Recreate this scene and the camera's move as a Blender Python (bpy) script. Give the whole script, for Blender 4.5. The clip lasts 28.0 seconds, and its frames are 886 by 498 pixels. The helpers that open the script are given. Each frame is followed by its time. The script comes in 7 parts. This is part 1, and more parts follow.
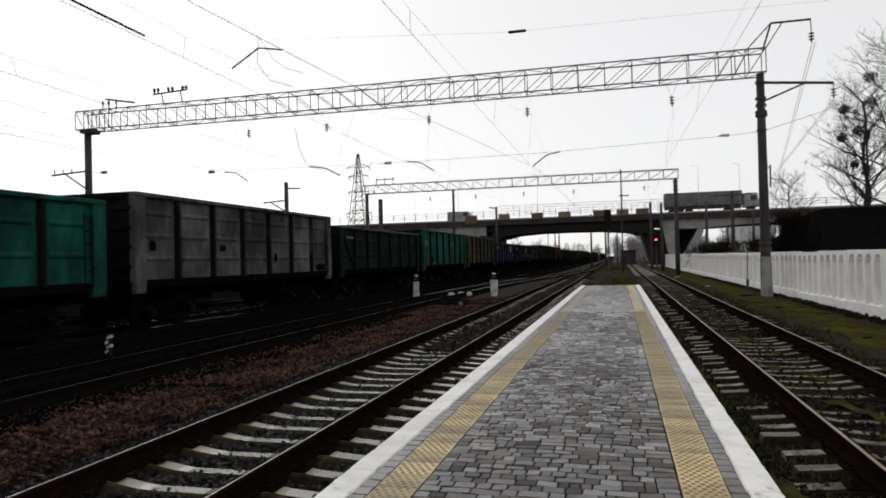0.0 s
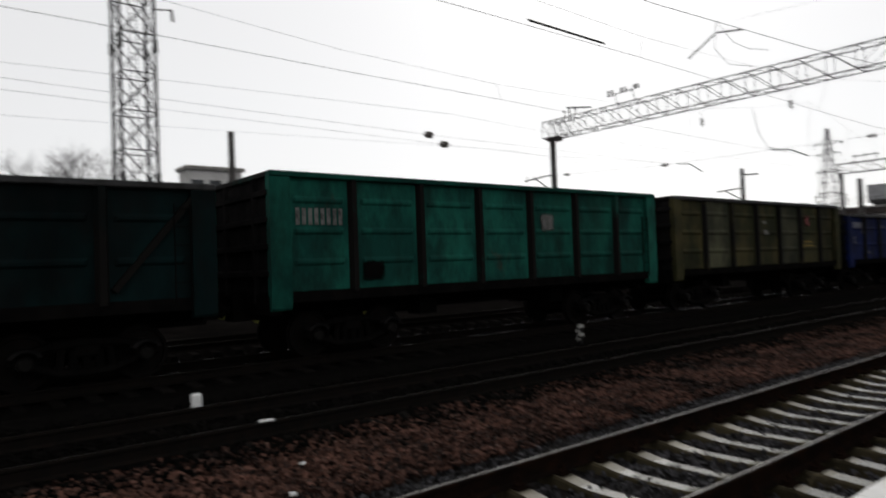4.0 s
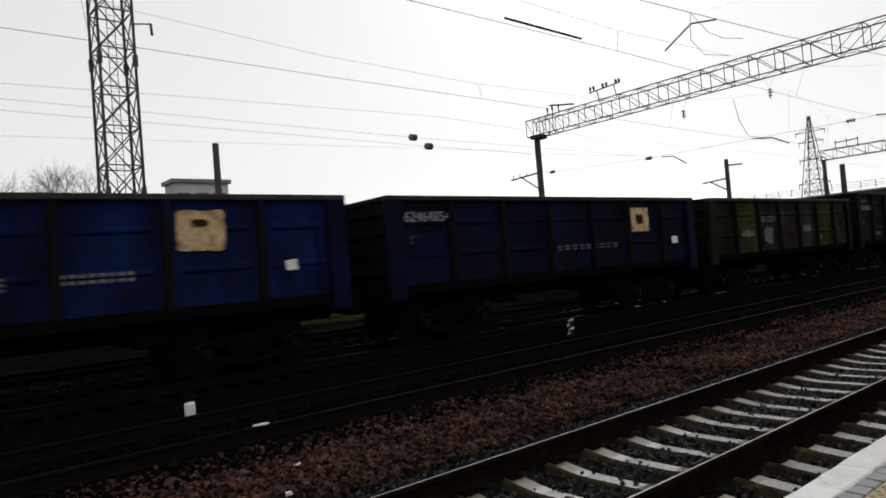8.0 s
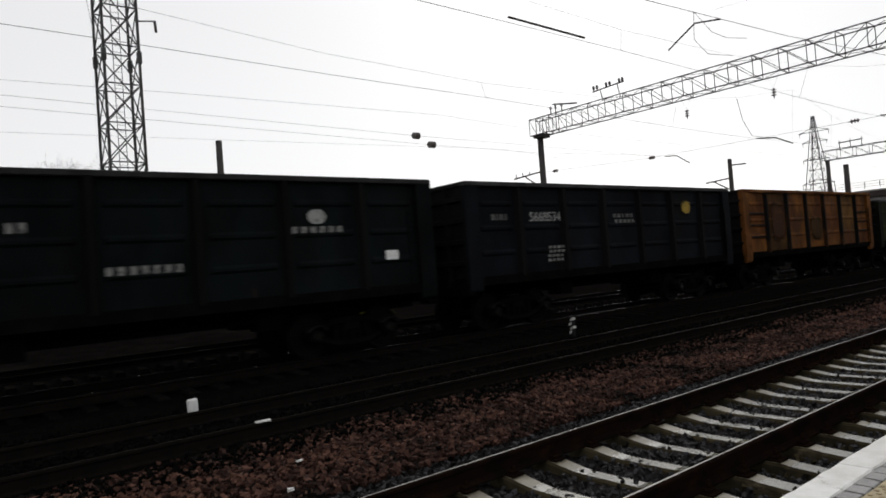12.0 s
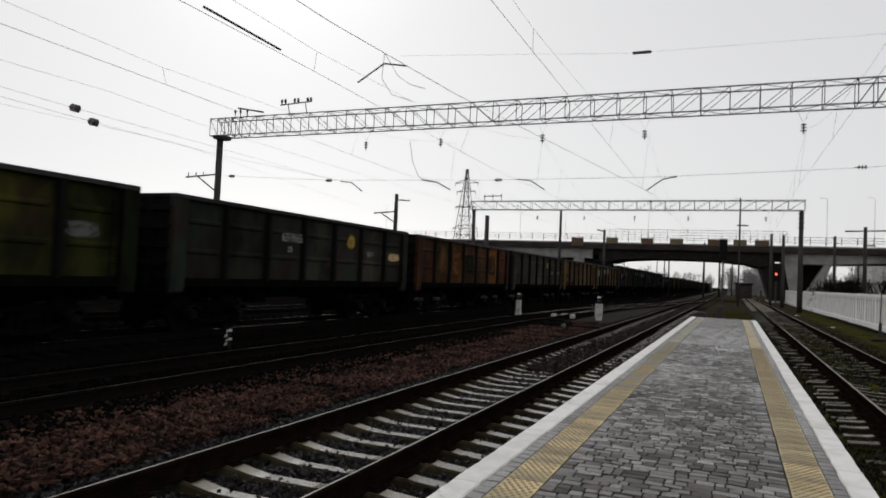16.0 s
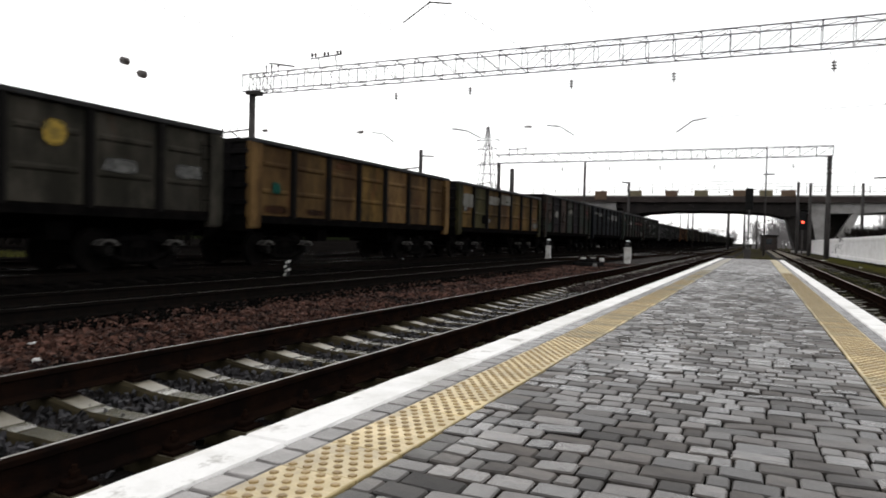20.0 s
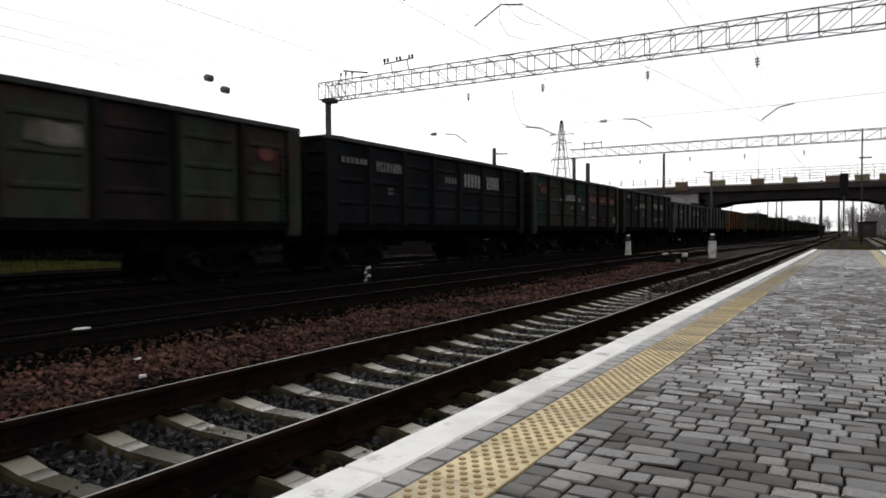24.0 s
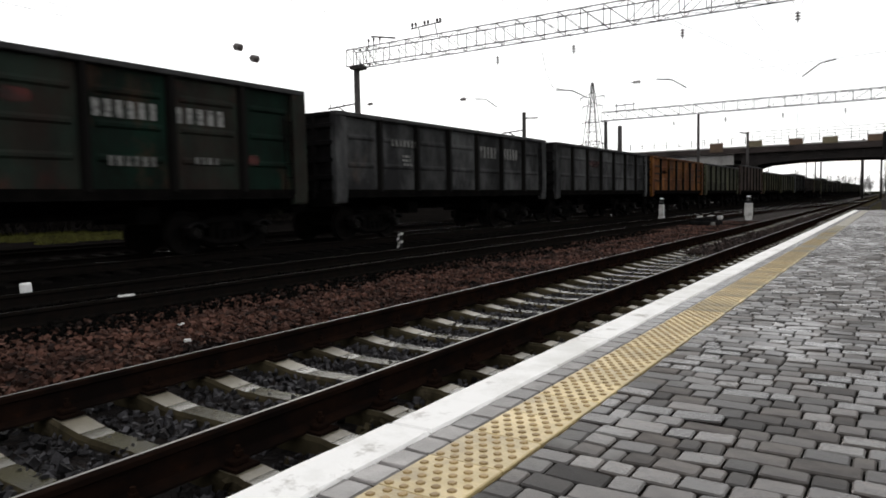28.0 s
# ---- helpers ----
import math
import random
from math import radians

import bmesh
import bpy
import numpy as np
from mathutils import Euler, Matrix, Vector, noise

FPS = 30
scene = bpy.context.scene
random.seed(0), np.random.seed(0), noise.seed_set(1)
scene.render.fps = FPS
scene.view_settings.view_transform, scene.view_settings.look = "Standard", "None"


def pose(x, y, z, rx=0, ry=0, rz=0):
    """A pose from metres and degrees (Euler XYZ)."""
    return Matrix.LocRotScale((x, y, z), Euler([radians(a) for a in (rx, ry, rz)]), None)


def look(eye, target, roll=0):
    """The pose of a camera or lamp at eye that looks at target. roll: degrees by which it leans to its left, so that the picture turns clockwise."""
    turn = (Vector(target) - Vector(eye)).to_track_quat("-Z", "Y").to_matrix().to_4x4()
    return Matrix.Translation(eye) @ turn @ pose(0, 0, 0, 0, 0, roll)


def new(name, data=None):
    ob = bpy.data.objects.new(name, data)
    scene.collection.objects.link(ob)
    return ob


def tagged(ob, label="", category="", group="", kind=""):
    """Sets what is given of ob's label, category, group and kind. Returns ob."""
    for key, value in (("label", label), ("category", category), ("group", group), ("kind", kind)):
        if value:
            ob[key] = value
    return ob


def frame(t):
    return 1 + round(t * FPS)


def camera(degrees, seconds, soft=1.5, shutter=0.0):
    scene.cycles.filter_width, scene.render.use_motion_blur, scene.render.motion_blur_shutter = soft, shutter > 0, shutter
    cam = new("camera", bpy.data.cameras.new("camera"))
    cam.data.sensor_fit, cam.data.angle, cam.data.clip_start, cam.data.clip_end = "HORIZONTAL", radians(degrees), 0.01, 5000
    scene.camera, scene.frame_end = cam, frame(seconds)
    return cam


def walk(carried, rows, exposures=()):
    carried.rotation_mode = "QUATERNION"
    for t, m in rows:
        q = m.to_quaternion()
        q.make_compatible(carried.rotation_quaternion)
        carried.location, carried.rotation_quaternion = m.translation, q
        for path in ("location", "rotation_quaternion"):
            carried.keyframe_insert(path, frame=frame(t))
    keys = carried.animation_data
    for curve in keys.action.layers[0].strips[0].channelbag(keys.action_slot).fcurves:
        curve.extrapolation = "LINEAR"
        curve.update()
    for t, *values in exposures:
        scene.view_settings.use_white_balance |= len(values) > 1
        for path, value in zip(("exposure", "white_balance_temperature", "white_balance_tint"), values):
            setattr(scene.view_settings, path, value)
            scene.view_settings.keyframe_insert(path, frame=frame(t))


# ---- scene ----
cam = camera(65.9, 28.0, soft=1.75, shutter=0.3)
PATH = [
    (0, (3.889, 0.378, 1.777), (3.39, 2.314, 1.808), -1.4),
    (0.5, (3.904, 0.561, 1.774), (3.357, 2.485, 1.78), -0.6),
    (1, (3.872, 0.631, 1.773), (3.392, 2.572, 1.786), 0.1),
    (1.5, (3.883, 0.628, 1.775), (3.388, 2.565, 1.727), -1.0),
    (2, (3.893, 0.621, 1.795), (3.407, 2.561, 1.776), -0.5),
    (2.5, (3.895, 0.626, 1.79), (3.413, 2.567, 1.794), -0.7),
    (3, (3.873, 0.623, 1.786), (3.284, 2.534, 1.78), -1.3),
    (3.5, (3.849, 0.479, 1.844), (2.868, 2.219, 1.942), -1.0),
    (3.7, (3.675, 0.383, 1.755), (2.464, 1.973, 1.824), -0.5),
    (4, (3.731, 0.272, 1.832), (2.177, 1.53, 1.88), -2.1),
    (4.2, (3.881, 0.354, 1.926), (2.257, 1.515, 2.043), -1.0),
    (4.5, (4.006, 0.383, 1.888), (2.578, 1.768, 2.1), -2.4),
    (6.5, (3.838, 0.254, 1.753), (2.286, 1.512, 1.853), -4.2),
    (7, (3.845, 0.249, 1.748), (2.285, 1.498, 1.834), -4.9),
    (7.5, (3.835, 0.261, 1.751), (2.27, 1.504, 1.827), -5.0),
    (8, (3.823, 0.265, 1.75), (2.287, 1.545, 1.806), -4.6),
    (8.5, (3.844, 0.258, 1.746), (2.312, 1.542, 1.802), -4.0),
    (9, (3.846, 0.258, 1.746), (2.311, 1.538, 1.805), -4.4),
    (9.5, (3.837, 0.267, 1.735), (2.301, 1.547, 1.787), -4.2),
    (10, (3.843, 0.253, 1.745), (2.308, 1.534, 1.794), -4.2),
    (10.5, (3.841, 0.248, 1.737), (2.305, 1.528, 1.795), -3.9),
    (11, (3.837, 0.254, 1.737), (2.293, 1.525, 1.786), -4.5),
    (11.5, (3.845, 0.252, 1.74), (2.305, 1.526, 1.791), -4.4),
    (12, (3.846, 0.252, 1.748), (2.305, 1.526, 1.8), -4.3),
    (12.5, (3.842, 0.27, 1.735), (2.305, 1.549, 1.795), -4.8),
    (13, (3.906, 0.364, 1.758), (2.56, 1.832, 1.942), -0.4),
    (13.2, (3.9, 0.28, 1.802), (2.793, 1.933, 2.009), 2.2),
    (13.5, (3.862, 0.44, 1.781), (2.954, 2.217, 1.902), 5.1),
    (15.5, (3.838, 0.386, 1.778), (2.964, 2.185, 1.813), 1.1),
    (16, (3.796, 0.286, 1.761), (3.012, 2.124, 1.838), 2.5),
    (16.5, (3.876, 0.14, 1.749), (3.075, 1.967, 1.895), 4.0),
    (17, (3.987, -0.13, 1.738), (3.004, 1.61, 1.824), 2.2),
    (17.5, (4.015, -0.409, 1.692), (3.111, 1.375, 1.71), 0.3),
    (18, (3.858, -0.584, 1.7), (3.063, 1.25, 1.67), 1.2),
    (18.5, (3.711, -0.612, 1.695), (2.828, 1.181, 1.609), 1.0),
    (19, (3.622, -0.732, 1.578), (2.848, 1.106, 1.429), 2.0),
    (19.2, (3.625, -0.747, 1.5), (2.884, 1.095, 1.259), 4.3),
    (19.5, (3.557, -0.811, 1.23), (2.695, 0.961, 0.885), 4.6),
    (19.7, (3.689, -0.884, 1.144), (2.777, 0.876, 0.886), 2.8),
    (20, (3.637, -0.834, 0.987), (2.802, 0.983, 0.948), 1.5),
    (20.5, (3.656, -0.797, 1.013), (2.964, 1.077, 0.939), 2.2),
    (21, (3.673, -0.795, 1.031), (3.088, 1.117, 0.98), 0.3),
    (21.5, (3.657, -0.798, 1.044), (3.08, 1.117, 1.061), -0.5),
    (22, (3.618, -0.838, 1.081), (2.739, 0.957, 1.153), 0.8),
    (22.5, (3.619, -0.874, 1.113), (2.581, 0.836, 1.119), -1.0),
    (24.5, (3.598, -0.877, 1.132), (2.572, 0.838, 1.044), -0.4),
    (25, (3.603, -0.856, 1.116), (2.59, 0.86, 0.953), -1.4),
    (25.5, (3.605, -0.853, 1.116), (2.646, 0.896, 0.97), -0.6),
    (26, (3.6, -0.859, 1.126), (2.602, 0.871, 1.027), 0.1),
    (26.5, (3.6, -0.88, 1.139), (2.582, 0.841, 1.11), 0.4),
    (27, (3.585, -0.895, 1.115), (2.542, 0.81, 1.055), 0.4),
    (27.5, (3.586, -0.907, 1.122), (2.488, 0.761, 1.014), -0.5),
    (28, (3.568, -0.923, 1.108), (2.465, 0.74, 0.963), -1.1),
]
EXPOSURES = [(0, -0.18), (3, -0.22), (4.5, -0.24), (7, -0.28), (12.5, -0.2), (13.5, -0.38), (16, -0.42), (17, -0.45), (18, -0.12), (19, -0.04), (19.5, 0.3), (20, 0.4), (21, -0.18), (22, -0.38), (25, 0.2), (26, 0.18), (27, -0.08), (28, 0.28)]
walk(cam, [(t, look(eye, target, roll)) for t, eye, target, roll in PATH], EXPOSURES)

# overcast daylight: bright hazy sky, broad weak sun behind the train
SUN_ELEV, SUN_AZ = 34.0, -38.0          # azimuth from +y, negative towards -x
world = bpy.data.worlds.new("overcast_sky")
scene.world = world
world.use_nodes = True
wn = world.node_tree.nodes
wl = world.node_tree.links
sky = wn.new("ShaderNodeTexSky")
sky.sky_type = "NISHITA"
sky.sun_disc = False
sky.sun_elevation = radians(SUN_ELEV)
sky.sun_rotation = radians(SUN_AZ)
sky.air_density = 1.0
sky.dust_density = 1.2
sky.ozone_density = 1.0
hue = wn.new("ShaderNodeHueSaturation")
hue.inputs["Saturation"].default_value = 0.16
bg = wn["Background"]
bg.inputs["Strength"].default_value = 0.115
# an even cloud layer under the clear sky's gradient
cloud = wn.new("ShaderNodeMix")
cloud.data_type = "RGBA"
cloud.inputs["Factor"].default_value = 0.65
cloud.inputs["B"].default_value = (9.6, 9.55, 9.6, 1.0)
wl.new(sky.outputs["Color"], hue.inputs["Color"])
wl.new(hue.outputs["Color"], cloud.inputs["A"])
wl.new(cloud.outputs["Result"], bg.inputs["Color"])
sun_data = bpy.data.lights.new("sun", "SUN")
sun_data.energy = 0.3
sun_data.angle = radians(35)
sun_data.color = (1.0, 0.97, 0.93)
sun = new("sun", sun_data)
_d = Vector((math.sin(radians(SUN_AZ)) * math.cos(radians(SUN_ELEV)), math.cos(radians(SUN_AZ)) * math.cos(radians(SUN_ELEV)), math.sin(radians(SUN_ELEV))))
sun.matrix_world = look(tuple(_d * 60), (0, 0, 0))


# ---- materials ----
def shifted(m, mapping):
    """Moves the pattern to another place on every object, so that no two wear alike."""
    n, l = m.node_tree.nodes, m.node_tree.links
    info = n.new("ShaderNodeObjectInfo")
    far = n.new("ShaderNodeMath")
    far.operation = "MULTIPLY"
    far.inputs[1].default_value = 53.0
    l.new(info.outputs["Random"], far.inputs[0])
    l.new(far.outputs[0], mapping.inputs["Location"])


def mat(name, base, alt=None, scale=3.0, rough=0.8, metal=0.0, bump=0.2, bump_scale=40.0, island=0.0, obj_random=0.0, alt_lo=0.42, alt_hi=0.62,
        stain=None, stain_scale=0.6, stain_lo=0.55, stain_hi=0.7, stretch=(1, 1, 1), rough_var=0.12, detail=6.0, dist=0.02, spec=0.3, shift=False):
    """Two-scale procedural surface: base and alt colours in grain, stains of a shape of their own, fine relief."""
    m = bpy.data.materials.new(name)
    m.use_nodes = True
    n, l = m.node_tree.nodes, m.node_tree.links
    b = n["Principled BSDF"]
    b.inputs["Metallic"].default_value = metal
    b.inputs["Specular IOR Level"].default_value = spec
    co = n.new("ShaderNodeTexCoord")
    mp = n.new("ShaderNodeMapping")
    mp.inputs["Scale"].default_value = stretch
    l.new(co.outputs["Object"], mp.inputs["Vector"])
    if shift:
        shifted(m, mp)
    n1 = n.new("ShaderNodeTexNoise")
    n1.inputs["Scale"].default_value = scale
    n1.inputs["Detail"].default_value = detail
    n1.inputs["Roughness"].default_value = 0.65
    l.new(mp.outputs["Vector"], n1.inputs["Vector"])
    ramp = n.new("ShaderNodeMapRange")
    ramp.inputs["From Min"].default_value = alt_lo
    ramp.inputs["From Max"].default_value = alt_hi
    l.new(n1.outputs["Fac"], ramp.inputs["Value"])
    mx = n.new("ShaderNodeMix")
    mx.data_type = "RGBA"
    mx.inputs["A"].default_value = (*base, 1)
    mx.inputs["B"].default_value = (*(alt or [c * 0.6 for c in base]), 1)
    l.new(ramp.outputs["Result"], mx.inputs["Factor"])
    out = mx.outputs["Result"]
    if stain:
        n2 = n.new("ShaderNodeTexNoise")
        n2.inputs["Scale"].default_value = stain_scale
        n2.inputs["Detail"].default_value = 8.0
        n2.inputs["Roughness"].default_value = 0.7
        l.new(mp.outputs["Vector"], n2.inputs["Vector"])
        r2 = n.new("ShaderNodeMapRange")
        r2.inputs["From Min"].default_value = stain_lo
        r2.inputs["From Max"].default_value = stain_hi
        l.new(n2.outputs["Fac"], r2.inputs["Value"])
        m2 = n.new("ShaderNodeMix")
        m2.data_type = "RGBA"
        l.new(r2.outputs["Result"], m2.inputs["Factor"])
        l.new(out, m2.inputs["A"])
        m2.inputs["B"].default_value = (*stain, 1)
        out = m2.outputs["Result"]
    for amount, kind in ((island, 0), (obj_random, 1)):
        if amount:
            src = n.new("ShaderNodeNewGeometry") if kind == 0 else n.new("ShaderNodeObjectInfo")
            r3 = n.new("ShaderNodeMapRange")
            r3.inputs["To Min"].default_value = 1 - amount
            r3.inputs["To Max"].default_value = 1 + amount
            l.new(src.outputs["Random Per Island" if kind == 0 else "Random"], r3.inputs["Value"])
            m3 = n.new("ShaderNodeMix")
            m3.data_type = "RGBA"
            m3.blend_type = "MULTIPLY"
            m3.inputs["Factor"].default_value = 1.0
            l.new(out, m3.inputs["A"])
            l.new(r3.outputs["Result"], m3.inputs["B"])
            out = m3.outputs["Result"]
    l.new(out, b.inputs["Base Color"])
    rr = n.new("ShaderNodeMapRange")
    rr.inputs["To Min"].default_value = max(0.02, rough - rough_var)
    rr.inputs["To Max"].default_value = min(1.0, rough + rough_var)
    l.new(n1.outputs["Fac"], rr.inputs["Value"])
    l.new(rr.outputs["Result"], b.inputs["Roughness"])
    if bump:
        n3 = n.new("ShaderNodeTexNoise")
        n3.inputs["Scale"].default_value = bump_scale
        n3.inputs["Detail"].default_value = 4.0
        l.new(mp.outputs["Vector"], n3.inputs["Vector"])
        bp = n.new("ShaderNodeBump")
        bp.inputs["Strength"].default_value = bump
        bp.inputs["Distance"].default_value = dist
        l.new(n3.outputs["Fac"], bp.inputs["Height"])
        l.new(bp.outputs["Normal"], b.inputs["Normal"])
    return m


def glow(name, colour, strength):
    m = bpy.data.materials.new(name)
    m.use_nodes = True
    b = m.node_tree.nodes["Principled BSDF"]
    b.inputs["Base Color"].default_value = (*[c * 0.5 for c in colour], 1)
    b.inputs["Emission Color"].default_value = (*colour, 1)
    b.inputs["Emission Strength"].default_value = strength
    return m


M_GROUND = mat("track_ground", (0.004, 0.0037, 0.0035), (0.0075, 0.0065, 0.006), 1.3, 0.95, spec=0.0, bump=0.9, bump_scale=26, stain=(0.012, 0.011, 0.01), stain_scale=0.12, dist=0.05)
M_VERGE = mat("mossy_verge", (0.042, 0.035, 0.029), (0.026, 0.022, 0.016), 0.9, 0.95, spec=0.0, bump=0.9, bump_scale=30, stain=(0.036, 0.038, 0.011), stain_scale=0.45, stain_lo=0.47, stain_hi=0.62, dist=0.05)
M_FIELD = mat("far_grass", (0.009, 0.013, 0.004), (0.008, 0.008, 0.006), 0.25, 0.95, spec=0.0, bump=0.6, bump_scale=8, dist=0.05)
M_BALLAST_FAR = mat("ballast_brown_grey", (0.034, 0.024, 0.021), (0.012, 0.0085, 0.0075), 5.0, 0.85, bump=0.35, bump_scale=60, island=0.7, spec=0.08)
M_BALLAST_FLECK = mat("ballast_pale_fleck", (0.1, 0.055, 0.04), (0.05, 0.034, 0.028), 6.0, 0.7, bump=0.3, bump_scale=60, island=0.6, spec=0.1)
M_BALLAST_MOSS = mat("ballast_mossy", (0.014, 0.014, 0.006), (0.023, 0.02, 0.016), 3.0, 0.9, bump=0.35, bump_scale=60, island=0.6, spec=0.05)
M_BALLAST = mat("ballast_grey", (0.036, 0.035, 0.038), (0.011, 0.01, 0.01), 9.0, 0.65, bump=0.35, bump_scale=60, island=0.85, spec=0.1)
M_BALLAST_RED = mat("ballast_brown", (0.06, 0.0295, 0.0215), (0.0068, 0.0045, 0.0039), 1.1, 0.8, spec=0.06, bump=0.35, bump_scale=60, island=0.95)
M_BED = mat("ballast_bed", (0.007, 0.0062, 0.006), (0.014, 0.011, 0.01), 14.0, 0.95, spec=0.05, bump=1.0, bump_scale=30, dist=0.04)
M_BED_RED = mat("ballast_bed_brown", (0.016, 0.01, 0.008), (0.008, 0.006, 0.005), 16.0, 0.95, spec=0.1, bump=1.0, bump_scale=28, dist=0.05)
M_SLEEPER = mat("sleeper_concrete", (0.17, 0.152, 0.112), (0.105, 0.092, 0.062), 4.0, 0.36, spec=0.5, bump=0.1, bump_scale=70, rough_var=0.07, stain=(0.11, 0.09, 0.05), stain_scale=3.2, stain_lo=0.56, stain_hi=0.66, obj_random=0.25, shift=True)
M_SLEEPER_DIM = mat("sleeper_side_dim", (0.048, 0.04, 0.024), (0.02, 0.017, 0.011), 3.0, 0.9, spec=0.0, bump=0.25, bump_scale=70, obj_random=0.3, stain=(0.085, 0.07, 0.045), stain_scale=3.0, stain_lo=0.56, stain_hi=0.68, shift=True)
M_SLEEPER_WAIST = mat("sleeper_waist_olive", (0.062, 0.056, 0.028), (0.04, 0.036, 0.019), 4.0, 0.17, spec=0.9, bump=0.04, bump_scale=70, rough_var=0.05, obj_random=0.3, stain=(0.16, 0.15, 0.11), stain_scale=2.5, stain_lo=0.62, stain_hi=0.72, shift=True)
M_SLEEPER_PALE = mat("sleeper_bleached", (0.19, 0.172, 0.142), (0.1, 0.09, 0.068), 3.0, 0.6, spec=0.25, bump=0.3, bump_scale=60, obj_random=0.4, stain=(0.045, 0.039, 0.02), stain_scale=2.2, stain_lo=0.46, stain_hi=0.56, shift=True)
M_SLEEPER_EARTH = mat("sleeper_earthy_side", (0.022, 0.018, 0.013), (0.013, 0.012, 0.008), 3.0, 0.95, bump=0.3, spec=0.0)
M_MOSS = mat("moss_cushion", (0.062, 0.062, 0.012), (0.034, 0.033, 0.01), 2.2, 0.95, bump=0.8, bump_scale=45, stain=(0.034, 0.027, 0.018), stain_scale=1.4, stain_lo=0.47, stain_hi=0.6, spec=0.0, dist=0.03)
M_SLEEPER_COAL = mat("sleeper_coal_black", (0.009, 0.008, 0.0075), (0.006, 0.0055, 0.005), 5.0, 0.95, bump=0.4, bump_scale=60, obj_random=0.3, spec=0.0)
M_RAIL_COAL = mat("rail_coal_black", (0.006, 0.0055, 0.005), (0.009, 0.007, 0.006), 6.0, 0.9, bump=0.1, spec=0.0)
M_SLEEPER_OLD = mat("sleeper_old", (0.24, 0.215, 0.18), (0.09, 0.08, 0.066), 3.0, 0.9, stain=(0.03, 0.03, 0.014), stain_scale=1.2, stain_lo=0.5, stain_hi=0.62, bump=0.4, bump_scale=60, obj_random=0.35, island=0.2, spec=0.1)
M_RAIL = mat("rail_rust", (0.0055, 0.004, 0.0035), (0.012, 0.0065, 0.0045), 6.0, 0.9, spec=0.0, bump=0.2, bump_scale=80, metal=0.0, stain=(0.045, 0.017, 0.009), stain_scale=3.0, stain_lo=0.62, stain_hi=0.74, stretch=(1, 0.6, 1))
M_RAILHEAD = mat("rail_worn_steel", (0.3, 0.29, 0.28), (0.2, 0.19, 0.18), 4.0, 0.45, metal=1.0, bump=0.03, stretch=(8, 0.3, 1))
M_RAILHEAD_DULL = mat("rail_dull_head", (0.012, 0.011, 0.01), (0.008, 0.0075, 0.007), 2.0, 0.16, spec=0.7, metal=0.0, bump=0.02, rough_var=0.05, stretch=(8, 0.3, 1))
M_RAILHEAD_LINE = mat("rail_narrow_polish", (0.16, 0.155, 0.15), (0.05, 0.048, 0.046), 1.2, 0.3, metal=1.0, bump=0.03, stretch=(8, 0.3, 1), alt_lo=0.4, alt_hi=0.7)
M_RAILHEAD_RUSTY = mat("rail_rusty_head", (0.26, 0.19, 0.15), (0.36, 0.31, 0.27), 4.0, 0.5, metal=0.6, bump=0.05, stretch=(8, 0.3, 1))
M_CONCRETE = mat("grey_concrete", (0.26, 0.25, 0.235), (0.17, 0.16, 0.15), 1.6, 0.9, bump=0.2, bump_scale=50, stain=(0.1, 0.095, 0.085), stain_scale=0.5)
M_POST = mat("post_concrete", (0.055, 0.05, 0.048), (0.028, 0.026, 0.025), 2.2, 0.9, bump=0.2, bump_scale=50, stretch=(1, 1, 0.25))
M_FOOT = mat("dusty_whitewash", (0.5, 0.49, 0.47), (0.33, 0.32, 0.3), 4.0, 0.9, bump=0.15, stain=(0.2, 0.19, 0.17), stain_scale=3.0)
M_POST_BASE = mat("post_base", (0.3, 0.295, 0.285), (0.2, 0.195, 0.185), 2.4, 0.9, bump=0.2)
M_STEEL = mat("galvanised_dull", (0.07, 0.07, 0.07), (0.04, 0.038, 0.035), 3.0, 0.7, metal=0.3, bump=0.1)
M_STEEL_DARK = mat("dark_steel", (0.035, 0.034, 0.033), (0.05, 0.04, 0.035), 3.0, 0.7, bump=0.1)
M_WIRE = mat("wire", (0.09, 0.088, 0.086), (0.07, 0.066, 0.062), 3.0, 0.6, bump=0)
M_INSUL = mat("insulator_glaze", (0.12, 0.105, 0.1), (0.16, 0.14, 0.13), 5.0, 0.3, bump=0)
M_WHITE = mat("edge_paint", (0.83, 0.82, 0.8), (0.68, 0.67, 0.64), 2.6, 0.75, bump=0.18, bump_scale=55, stain=(0.36, 0.34, 0.31), stain_scale=3.2, stain_lo=0.6, stain_hi=0.7)
M_YELLOW = mat("tactile_yellow", (0.58, 0.455, 0.22), (0.43, 0.335, 0.16), 3.5, 0.42, spec=0.5, bump=0.15, bump_scale=70, stain=(0.2, 0.16, 0.095), stain_scale=2.6, stain_lo=0.5, stain_hi=0.74, obj_random=0.16, shift=True)
# paler and greyer copies for farther tiles: dust, and grazing sheen in the colour
M_YELLOW_PALED = mat("tactile_paled", (0.43, 0.35, 0.19), (0.31, 0.26, 0.155), 2.6, 0.55, spec=0.35, bump=0.3, bump_scale=20, stain=(0.15, 0.14, 0.12), stain_scale=1.9, stain_lo=0.5, stain_hi=0.75, obj_random=0.28)
M_YELLOW_GREYED = mat("tactile_greyed", (0.27, 0.24, 0.165), (0.18, 0.163, 0.12), 1.6, 0.5, spec=0.4, bump=0.3, bump_scale=20, stain=(0.1, 0.095, 0.088), stain_scale=1.1, obj_random=0.2)
